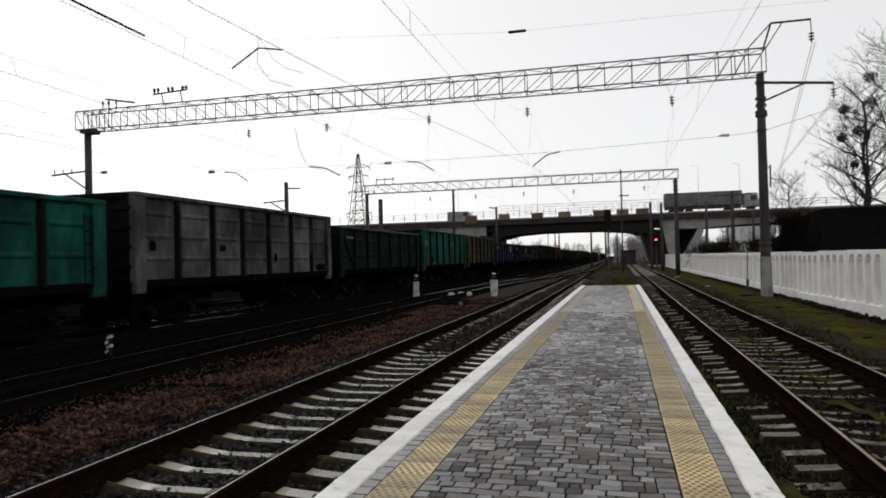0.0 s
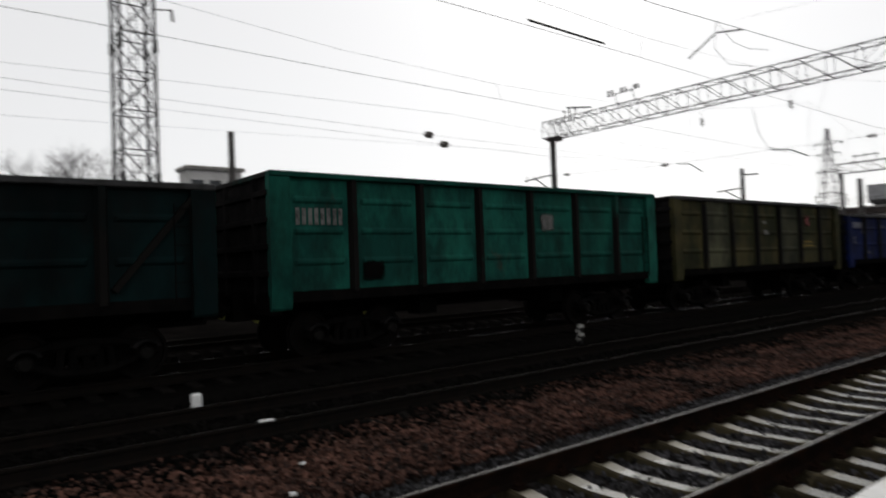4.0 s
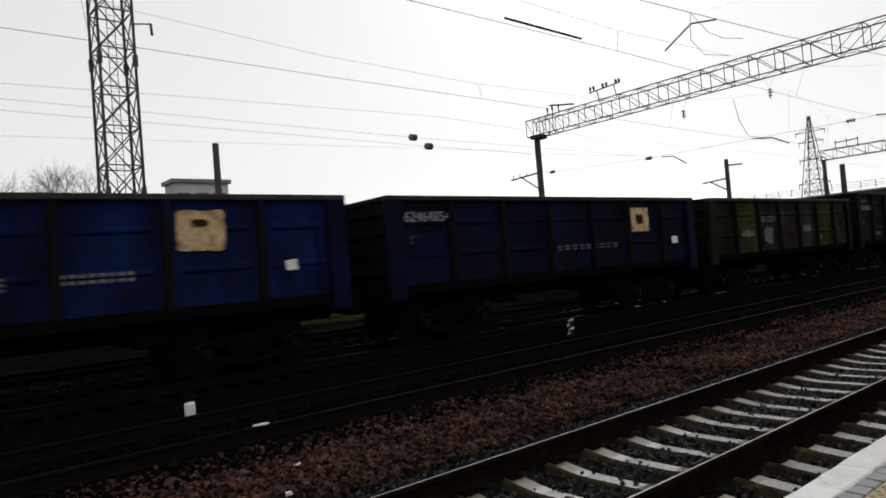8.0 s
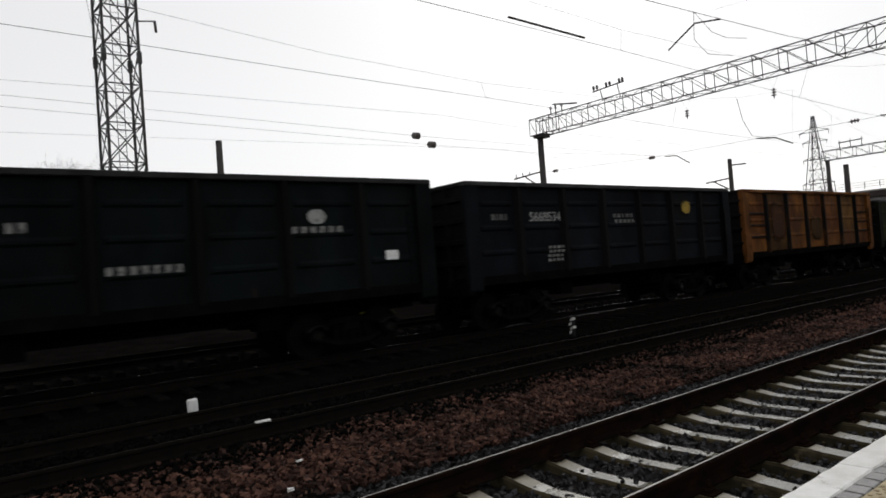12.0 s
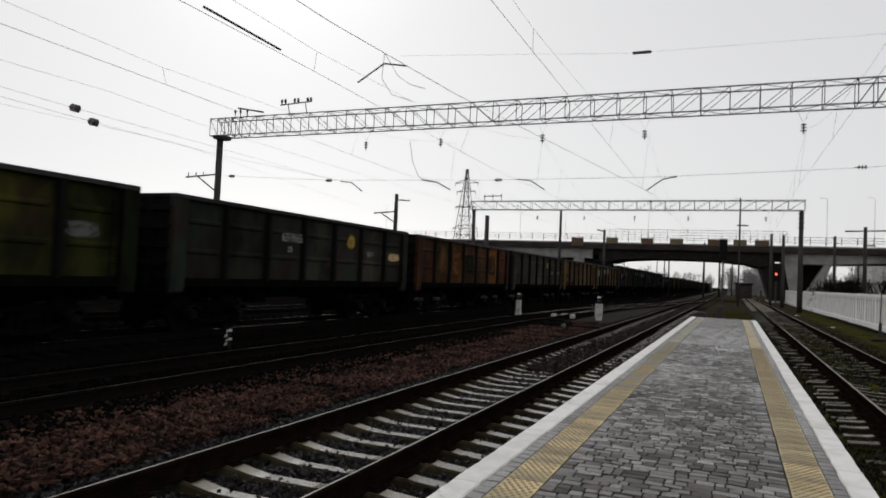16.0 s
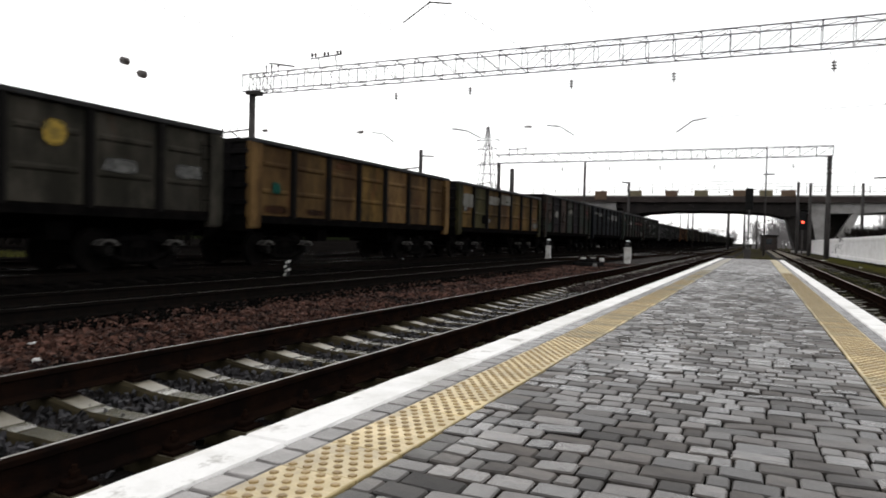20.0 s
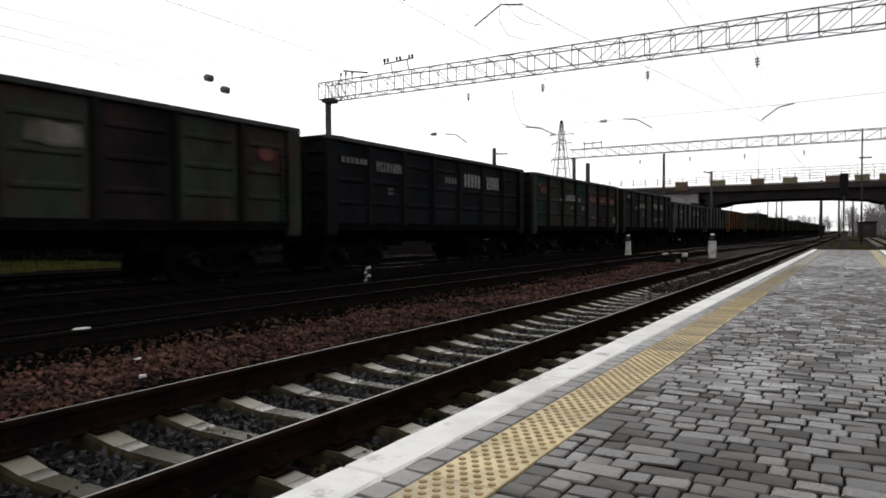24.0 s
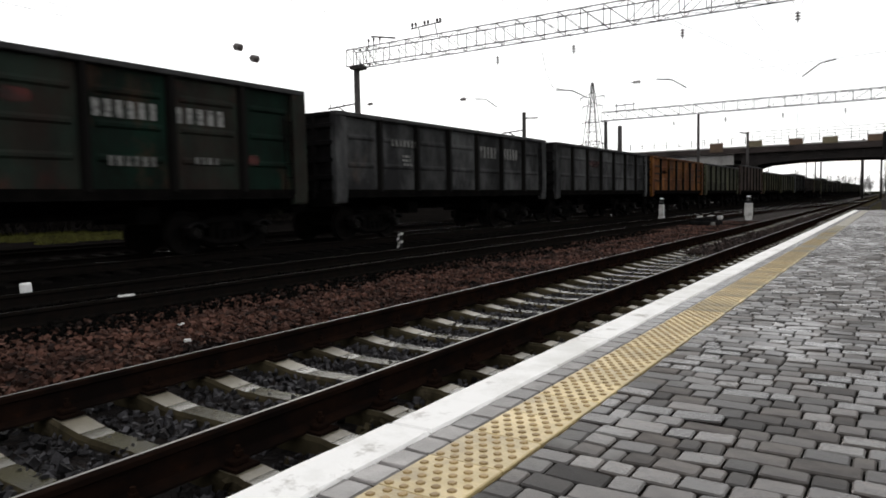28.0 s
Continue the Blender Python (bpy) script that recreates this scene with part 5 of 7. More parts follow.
def bridge():
    b = thing("road_bridge", "grey concrete road bridge over the tracks on slanted V piers", "bridge", kind="structure")
    # fascia: a dark drop-in span between two deeper pale cantilevers
    c = -4.2
    low = [(0.0, 5.98), (5.0, 5.92), (9.4, 5.6), (11.4, 5.05), (13.6, 5.6), (14.9, 5.72), (20.5, 5.75), (26.0, 6.05), (30.0, 6.2), (345.0, 6.2)]

    def under(x):
        return float(np.interp(abs(x - c), [p[0] for p in low], [p[1] for p in low]))
    stations = sorted({c + q * d for d in [0, 2, 4, 5, 6.5, 8, 9.4, 10.4, 11.4, 12.5, 13.6, 14.9, 17, 19, 20.5, 23, 26, 30, 60, 120, 225] for q in (-1, 1)})
    for y0, y1 in ((BY0, BY0 + 0.5), (BY1 - 0.5, BY1)):
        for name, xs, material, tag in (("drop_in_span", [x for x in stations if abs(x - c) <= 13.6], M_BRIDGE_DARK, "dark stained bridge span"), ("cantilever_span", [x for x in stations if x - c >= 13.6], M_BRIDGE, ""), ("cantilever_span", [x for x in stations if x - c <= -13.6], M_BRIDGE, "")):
            bm = bmesh.new()
            n = len(xs)
            bot = [bm.verts.new((x, y, under(x))) for y in (y0, y1) for x in xs]
            up = [bm.verts.new((x, y, DECK - 0.85)) for y in (y0, y1) for x in xs]
            for i in range(n - 1):
                bm.faces.new((bot[i], bot[i + 1], up[i + 1], up[i]))
                bm.faces.new((bot[n + i + 1], bot[n + i], up[n + i], up[n + i + 1]))
                bm.faces.new((bot[i + 1], bot[i], bot[n + i], bot[n + i + 1]))
            for i in (0, n - 1):
                bm.faces.new((bot[i], up[i], up[n + i], bot[n + i]))
            part(name, bm, material, b, tag)
    for q in (-1, 1):
        bm = bmesh.new()
        box(bm, c + q * 11.4 - 0.35, c + q * 11.4 + 0.35, BY0 - 0.06, BY0, 6.5, 7.28, 0.03)
        part("hinge", bm, M_BRIDGE_DARK, b, "dark hinge joint of the span")
    bm = bmesh.new()
    box(bm, -230, 340, BY0 - 0.7, BY1 + 0.7, DECK - 0.85, DECK)
    part("deck_slab", bm, M_BRIDGE_RUST, b)
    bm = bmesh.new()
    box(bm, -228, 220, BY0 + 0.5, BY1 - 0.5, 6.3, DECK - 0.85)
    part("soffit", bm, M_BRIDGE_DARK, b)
    bm = bmesh.new()
    box(bm, -230, 340, BY0 - 0.72, BY0 - 0.45, DECK, DECK + 0.22)
    part("kerb_beam", bm, M_BRIDGE, b)
    # V piers: a pale front leg on a broad dark wall, and a pale outer leg
    for q in (-1, 1):
        # the last wall is added as a dark backing to the hollow
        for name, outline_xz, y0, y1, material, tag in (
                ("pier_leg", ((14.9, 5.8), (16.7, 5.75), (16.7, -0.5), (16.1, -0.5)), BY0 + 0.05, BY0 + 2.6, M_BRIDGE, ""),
                ("pier_wall", ((11.6, 5.3), (15.0, 5.85), (16.2, -0.5), (13.2, -0.5)), BY0 + 1.0, BY1 - 0.8, M_BRIDGE_DARK, "dark pier wall"),
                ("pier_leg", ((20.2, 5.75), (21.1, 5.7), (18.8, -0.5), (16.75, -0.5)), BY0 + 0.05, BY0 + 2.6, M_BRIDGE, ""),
                ("pier_wall", ((16.7, 5.75), (20.6, 5.75), (18.3, 0.0), (16.75, 0.0)), BY0 + 5.0, BY1 - 0.8, M_BRIDGE_DARK, "dark pier wall")):
            bm = bmesh.new()
            prism(bm, [(c + q * x, z) for x, z in outline_xz], y0, y1)
            bmesh.ops.recalc_face_normals(bm, faces=bm.faces)
            part(name, bm, material, b, tag)
        bm = bmesh.new()
        box(bm, c + q * 16.2 - 3.4, c + q * 16.2 + 3.4, BY0 - 0.3, BY1 - 0.3, -0.6, 0.1, 0.05)
        part("pier_footing", bm, M_BRIDGE, b)
    for x in (44, 76, 110, -56, -92):
        bm = bmesh.new()
        box(bm, x - 0.8, x + 0.8, BY0 + 1, BY1 - 1, -0.5, 6.3)
        part("approach_pier", bm, M_BRIDGE, b)
    # railing
    post_m = bmesh.new()
    box(post_m, -0.04, 0.04, -0.04, 0.04, 0, 1.1)
    post_m = mesh_of(post_m, "railing_post", M_STEEL)
    for i in range(80):
        part("railing_post", post_m, None, b).location = (-80 + i * 2.0, BY0 - 0.6, DECK + 0.4)
    bm = bmesh.new()
    for z in (0.75, 1.1, 1.5):
        rod(bm, (-200, BY0 - 0.6, DECK + z), (300, BY0 - 0.6, DECK + z), 0.035, n=4)
    part("handrail", bm, M_STEEL, b)
    # light mesh screen over the tracks
    bm = bmesh.new()
    for z in (1.9, 2.35):
        rod(bm, (-16, BY0 - 0.6, DECK + z), (11, BY0 - 0.6, DECK + z), 0.03, n=4)
    for i in range(28):
        rod(bm, (-16 + i, BY0 - 0.6, DECK + 0.4), (-16 + i, BY0 - 0.6, DECK + 2.35), 0.022, n=4)
    for i in range(27):
        rod(bm, (-16 + i, BY0 - 0.6, DECK + 1.9), (-15 + i, BY0 - 0.6, DECK + 2.35), 0.015, n=4)
    part("safety_screen", bm, M_STEEL, b)
    return b


bridge()
M_BOARD_A = mat("board_brown", (0.13, 0.085, 0.055), (0.08, 0.055, 0.04), 1.5, 0.9, bump=0.1)
M_BOARD_B = mat("board_olive", (0.17, 0.145, 0.09), (0.11, 0.095, 0.06), 1.5, 0.9, bump=0.1)
for n, x in enumerate((-20.2, -14.6, -9.1, -4.6, 0.9, 4.5, 7.6)):
    t = thing("railing_board", "weathered board panel fixed to the bridge railing", "board", (x, BY0 - 0.79, DECK), "railing boards")
    bm = bmesh.new()
    box(bm, -1.0 + 0.1 * (n % 3), 1.0, -0.05, 0.05, -0.5 if n == 0 else 0.02, 0.9 if n == 0 else 0.96, 0.02)
    part("panel", bm, M_BOARD_B if n % 2 else M_BOARD_A, t)
    for bx in (-0.8, 0.8):
        bm = bmesh.new()
        box(bm, bx - 0.05, bx + 0.05, 0.05, 0.1, 0.23, 1.0)
        part("batten", bm, M_STEEL_DARK, t)


M_LAMP = mat("lamp_grey_paint", (0.32, 0.32, 0.33), (0.24, 0.24, 0.25), 1.5, 0.6, bump=0.05)


def street_lamp(x, y, h):
    t = thing("street_lamp", "slim grey street lamp on the road bridge", "lamp", (x, y, DECK), "bridge lamps")
    bm = bmesh.new()
    rod(bm, (0, 0, 0), (0, 0, h), 0.035, 0.02, n=6)
    part("pole", bm, M_LAMP, t)
    bm = bmesh.new()
    rod(bm, (0, 0, h), (-0.3, 0, h + 0.2), 0.015, n=5)
    rod(bm, (-0.3, 0, h + 0.2), (-0.7, 0, h + 0.24), 0.015, n=5)
    part("arm", bm, M_LAMP, t)
    bm = bmesh.new()
    box(bm, -0.95, -0.65, -0.07, 0.07, h + 0.2, h + 0.26, 0.02)
    part("lantern", bm, M_LAMP, t)


for x in (-62, -46, -33.5, -22.5, -9, 4.6, 16.2, 22.2, 38):
    street_lamp(x, BY0 + (0.2 if x > -30 else 10.4), 7.2)


def truck(name, label, length, height, tarp, cab):
    """Articulated lorry along +x: trailer box, cab, axles. Origin at the rear, on the road."""
    t = thing(name, label, "truck")
    bm = bmesh.new()
    box(bm, 0, length - 2.6, -1.25, 1.25, 1.15, height, 0.04)
    part("trailer", bm, tarp, t)
    bm = bmesh.new()
    box(bm, 0.1, length - 2.7, -1.1, 1.1, 0.75, 1.14)
    part("chassis", bm, M_STEEL_DARK, t)
    bm = bmesh.new()
    vs = box(bm, length - 2.3, length, -1.22, 1.22, 0.7, height - 0.45, 0.08)
    for v in bm.verts:
        if v.co.z > 2.0 and v.co.x > length - 0.4:
            v.co.x -= 0.35
    c = part("cab", bm, cab, t)
    bm = bmesh.new()
    box(bm, length - 1.4, length - 0.5, -1.235, -1.225, 1.75, 2.5)
    part("side_window", bm, M_GLASS, c)
    for x in (1.2, 2.5, 3.8, length - 4.6, length - 1.2):
        for s in (-1.05, 1.05):
            bm = bmesh.new()
            lathe(bm, ((0.3, -0.14), (0.48, -0.13), (0.5, 0), (0.48, 0.13), (0.3, 0.14)), (x, s, 0.5), "y", 14)
            part("wheel", bm, M_TYRE, t)
    return t


TRUCK_A = truck("lorry", "dark grey articulated lorry crossing the bridge", 14.2, 3.35, M_TARP_DARK, M_TARP)
TRUCK_B = truck("lorry", "pale grey articulated lorry crossing the bridge", 15.0, 3.5, M_TARP, M_PLASTER)


def van():
    t = thing("van", "pale delivery van crossing the bridge", "van")
    bm = bmesh.new()
    prism(bm, [(0, 0.4), (5.2, 0.4), (5.2, 1.05), (4.4, 1.25), (3.7, 2.1), (0.05, 2.15)], -0.9, 0.9)
    bmesh.ops.recalc_face_normals(bm, faces=bm.faces)
    part("body", bm, M_TARP, t)
    bm = bmesh.new()
    box(bm, 2.9, 3.8, -0.915, -0.905, 1.3, 1.9)
    part("side_window", bm, M_GLASS, t)
    for x in (0.9, 4.2):
        for s in (-0.82, 0.82):
            bm = bmesh.new()
            lathe(bm, ((0.2, -0.1), (0.34, -0.09), (0.34, 0.09), (0.2, 0.1)), (x, s, 0.36), "y", 12)
            part("wheel", bm, M_TYRE, t)
    return t


VAN = van()


# ---- signals and lineside things ----
def main_signal():
    t = thing("railway_signal", "tall dark light signal on a mast beyond the platform end", "signal", (2.65, 85, 0))
    bm = bmesh.new()
    rod(bm, (0, 0, -0.4), (0, 0, 7.2), 0.09, n=8)
    part("mast", bm, M_STEEL, t)
    bm = bmesh.new()
    box(bm, -0.42, 0.42, -0.3, 0.0, 4.9, 7.3, 0.06)
    part("signal_head", bm, M_BLACK, t)
    for i in range(4):
        bm = bmesh.new()
        lathe(bm, ((0.13, 0.0), (0.14, -0.25)), (0, -0.3, 5.2 + 0.5 * i), "y", 10)
        part("hood", bm, M_BLACK, t)
    bm = bmesh.new()
    for k in range(16):
        rod(bm, (-0.2, 0.15, 0.4 * k), (0.2, 0.15, 0.4 * k), 0.015, n=4)
    rod(bm, (-0.2, 0.15, -0.3), (-0.2, 0.15, 6.4), 0.02, n=4)
    rod(bm, (0.2, 0.15, -0.3), (0.2, 0.15, 6.4), 0.02, n=4)
    part("ladder", bm, M_STEEL_DARK, t)


def red_signal():
    t = thing("railway_signal", "dark railway signal showing a red light beside the bridge pier", "signal", (8.1, 84.3, 0))
    bm = bmesh.new()
    rod(bm, (0, 0, -0.4), (0, 0, 4.6), 0.08, n=8)
    part("mast", bm, M_STEEL_DARK, t)
    bm = bmesh.new()
    box(bm, -0.35, 0.35, -0.25, 0.0, 2.7, 4.7, 0.05)
    part("signal_head", bm, M_BLACK, t)
    bm = bmesh.new()
    lathe(bm, ((0.12, -0.27), (0.11, -0.29)), (0, 0, 3.5), "y", 12)
    part("lens", bm, M_RED, t, "glowing red lens")


def dwarf_signal(x, y, h, label, w=0.125):
    t = thing("dwarf_signal", label, "signal", (x, y, 0), "dwarf signals")
    bm = bmesh.new()
    box(bm, -0.15, 0.15, -0.15, 0.15, -0.4, -0.05, 0.02)
    box(bm, -w, w, -0.12, 0.12, -0.05, h * 0.62, 0.02)
    part("post", bm, M_FOOT, t, "whitewashed concrete foot")
    bm = bmesh.new()
    box(bm, -0.1, 0.1, -0.1, 0.1, h * 0.62, h * 0.93, 0.02)
    part("signal_head", bm, M_BLACK, t)
    bm = bmesh.new()
    lathe(bm, ((0.06, -0.1), (0.07, -0.2)), (0, 0, h * 0.78), "y", 10)
    part("hood", bm, M_STEEL, t)
    bm = bmesh.new()
    lathe(bm, ((0.11, h * 0.93), (0.1, h * 0.97), (0.05, h)), n=10)
    part("cap", bm, M_PAPER, t, "pale cap")


main_signal()
red_signal()
dwarf_signal(-7.15, 37.0, 0.95, "white dwarf shunting signal between the dark tracks")
dwarf_signal(-2.7, 36.8, 1.0, "white dwarf shunting signal beside the near track", 0.18)


def switch_machine(x, y):
    t = thing("switch_machine", "black switch machine with pale covers by the turnout", "switch machine", (x, y, -0.3))
    bm = bmesh.new()
    box(bm, -0.62, 0.62, -0.4, 0.4, 0.02, 0.3, 0.05)
    part("housing", bm, M_BLACK_STEEL, t)
    bm = bmesh.new()
    box(bm, -0.36, 0.3, -0.3, 0.3, 0.3, 0.4, 0.04)
    part("motor_cover", bm, M_BLACK_STEEL, t)
    bm = bmesh.new()
    box(bm, 0.3, 0.48, -0.43, -0.4, 0.08, 0.24, 0.01)
    part("plate", bm, M_MARK_DIM, t, "pale grey plate")
    for dy in (0.0, 0.2):
        bm = bmesh.new()
        rod(bm, (-2.6, dy, 0.12), (2.0, dy, 0.12), 0.03)
        part("throw_rod", bm, M_BLACK_STEEL, t)
    for dx, dy, w in ((-1.7, 6.4, 0.22), (-1.25, 7.0, 0.3), (-0.75, 6.6, 0.2)):
        bm = bmesh.new()
        box(bm, dx - w / 2, dx + w / 2, dy - 0.2, dy + 0.2, 0.1, 0.3, 0.03)
        part("cover", bm, M_FOOT, t, "white painted cover")


switch_machine(-3.2, 29.6)


def marker_post():
    t = thing("marker_post", "short black and white clearance marker post", "marker post", (-7.36, 13.5, 0))
    bm = bmesh.new()
    box(bm, -0.06, 0.06, -0.05, 0.05, -0.4, 0.26, 0.012)
    part("stake", bm, M_BLACK, t)
    for z, s in ((0.19, 0.05), (0.1, -0.04), (-0.02, 0.04), (-0.1, -0.04)):
        bm = bmesh.new()
        vs = box(bm, -0.064 + max(0, s), 0.064 + min(0, s), -0.054, 0.054, z - 0.03, z + 0.03)
        for v in vs:
            v.co.z += v.co.x * 0.5
        part("white_band", bm, M_FOOT, t, "slanting white band")


marker_post()


def litter(name, label, x, y, z, sx, sy, sz, turn):
    t = thing(name, label, "litter", (x, y, z))
    t.rotation_euler = (0, 0, turn)
    bm = bmesh.new()
    box(bm, -sx / 2, sx / 2, -sy / 2, sy / 2, 0, sz, min(sx, sy, sz) * 0.2)
    for v in bm.verts:
        v.co += Vector((random.uniform(-1, 1), random.uniform(-1, 1), random.uniform(-1, 1))) * 0.006
    part("sheet", bm, M_PAPER, t)


litter("marker_block", "small white painted block beside the second track", -6.67, 3.82, -0.2, 0.09, 0.15, 0.24, 0.1)
litter("paper_scrap", "white scrap lying on the second track's rail", -4.235, 3.84, 0.001, 0.05, 0.2, 0.018, 0.03)
litter("paper_scrap", "small white scrap on the brown stones", -2.83, 3.59, -0.19, 0.035, 0.075, 0.02, 0.4)
litter("paper_scrap", "small white scrap on the brown stones", -2.02, 3.08, -0.2, 0.04, 0.06, 0.03, -0.2)
litter("paper_scrap", "pale scrap by the siding", 8.9, 44, -0.24, 0.3, 0.3, 0.05, 0.4)
litter("paper_scrap", "pale scrap by the siding", 8.6, 62, -0.24, 0.3, 0.3, 0.05, 0.4)


def end_clutter():
    t = thing("cable_cabinet", "small dark cabinets in weeds beyond the platform end", "cabinet", (3.1, 44, -0.4))
    bm = bmesh.new()
    box(bm, -0.2, 0.2, -0.15, 0.15, 0, 1.05, 0.03)
    part("body", bm, M_STEEL_DARK, t)
    t2 = thing("cable_cabinet", "low dark box beside the track beyond the platform end", "cabinet", (2.0, 45, -0.4))
    bm = bmesh.new()
    box(bm, -0.3, 0.3, -0.2, 0.2, 0, 0.6, 0.03)
    part("body", bm, M_STEEL_DARK, t2)
    t3 = thing("cable_trough", "dark trough box at the foot of the gantry post", "trough", (9.3, 32.9, -0.3))
    bm = bmesh.new()
    box(bm, -0.3, 0.3, -0.3, 0.3, 0, 0.25, 0.04)
    part("body", bm, M_BLACK, t3)
    bm = bmesh.new()
    rod(bm, (0, 0, 0.3), (0.05, 0, 2.1), 0.02)
    rod(bm, (0.02, 0, 0.4), (0.03, 0, 0.9), 0.06)
    part("cable", bm, M_STEEL_DARK, t3)
    t4 = thing("far_hut", "small brown trackside hut beyond the bridge", "hut", (5.7, 150, -0.4))
    bm = bmesh.new()
    box(bm, -1.5, 1.5, -1.5, 1.5, 0, 3.0, 0.03)
    part("wall", bm, M_BRIDGE_RUST, t4)
    bm = bmesh.new()
    box(bm, -1.7, 1.7, -1.7, 1.7, 3.0, 3.2)
    part("roof", bm, M_ROOF, t4)
    bm = bmesh.new()
    box(bm, -0.5, 0.5, -1.53, -1.5, 1.4, 2.4)
    part("window", bm, M_GLASS, t4)


end_clutter()


# ---- buildings, trees, distance ----
def shed():
    t = thing("shed", "long dark tarred shed behind the white fence", "shed", (16.3, 56, -0.4))
    bm = bmesh.new()
    box(bm, 1.2, 40, 1, 13, 0, 2.3)
    part("wall", bm, M_ROOF, t)
    bm = bmesh.new()
    vs = [bm.verts.new(p) for p in ((0, 0, 2.2), (41, 0, 2.2), (41, 14, 2.2), (0, 14, 2.2), (3.6, 5, 5.5), (38, 5, 5.5), (38, 9, 5.5), (3.6, 9, 5.5))]
    for q in ((0, 1, 5, 4), (1, 2, 6, 5), (2, 3, 7, 6), (3, 0, 4, 7), (4, 5, 6, 7), (3, 2, 1, 0)):
        bm.faces.new([vs[i] for i in q])
    part("roof", bm, M_ROOF, t)


shed()


def bush(label, at, w, d, h, count, seed):
    """A bare, dense thicket of dark stems and twigs."""
    rng = random.Random(seed)
    verts, faces = [], []
    for _ in range(count):
        u = rng.random()
        p = Vector((rng.gauss(0, 0.33) * w, rng.uniform(-0.5, 0.5) * d, h * (1 - (1 - u) ** 1.5) * 0.95))
        q = p + Vector((rng.gauss(0, 0.35), rng.gauss(0, 0.2), abs(rng.gauss(0.3, 0.35)))) * (1.3 - 0.5 * u)
        s = Vector((rng.uniform(0.015, 0.045), rng.uniform(-0.05, 0.05), 0))
        n = len(verts)
        verts.extend([tuple(p - s), tuple(p + s), tuple(q + s * 0.3), tuple(q - s * 0.3)])
        faces.append((n, n + 1, n + 2, n + 3))
    ob = bulk("bush", verts, faces, M_THICKET)
    ob.location = at
    return tagged(ob, label, "bush")


bush("dark leafless bush beside the tarred shed", (16.2, 55.2, -0.3), 1.6, 2.0, 4.6, 3000, 1)
bush("dark leafless bush beside the tarred shed", (14.6, 57, -0.3), 1.5, 2.0, 2.8, 1500, 2)
# unseen thicket, added behind the train to darken the gaps between wagons
for n in range(16):
    bush("dark leafless bush added to close the gaps between wagons", (-34 - (n % 3) * 1.3, -22 + 4.2 * n, -0.3), 4.0, 4.5, 5.2 + 0.4 * (n % 3), 4200, 20 + n)
bush("low dark bush behind the white fence", (13.0, 75, -0.3), 3.0, 3.0, 2.6, 1500, 3)
bush("low dark bush behind the white fence", (17.0, 95, -0.3), 5.0, 3.0, 3.4, 2200, 4)


def block(name, label, at, w, d, h, storeys, cols):
    t = thing(name, label, "building", at)
    bm = bmesh.new()
    box(bm, -w / 2, w / 2, -d / 2, d / 2, 0, h)
    part("wall", bm, M_PLASTER, t)
    bm = bmesh.new()
    box(bm, -w / 2 - 0.25, w / 2 + 0.25, -d / 2 - 0.25, d / 2 + 0.25, h, h + 0.35)
    part("roof", bm, M_CONCRETE, t)
    for s in range(storeys):
        for c in range(cols):
            y = -d / 2 + d * (c + 0.5) / cols
            z = h - 2.3 - s * 3.0
            bm = bmesh.new()
            box(bm, w / 2 - 0.08, w / 2 + 0.02, y - 0.55, y + 0.55, z, z + 1.4)
            part("window", bm, M_GLASS, t)


block("apartment_building", "pale flat-roofed building behind the tracks", (-59.2, 23.65, -0.4), 2.4, 5.0, 11.7, 3, 3)
block("apartment_building", "distant pale housing block", (60, 330, -0.4), 14, 40, 16, 5, 12)


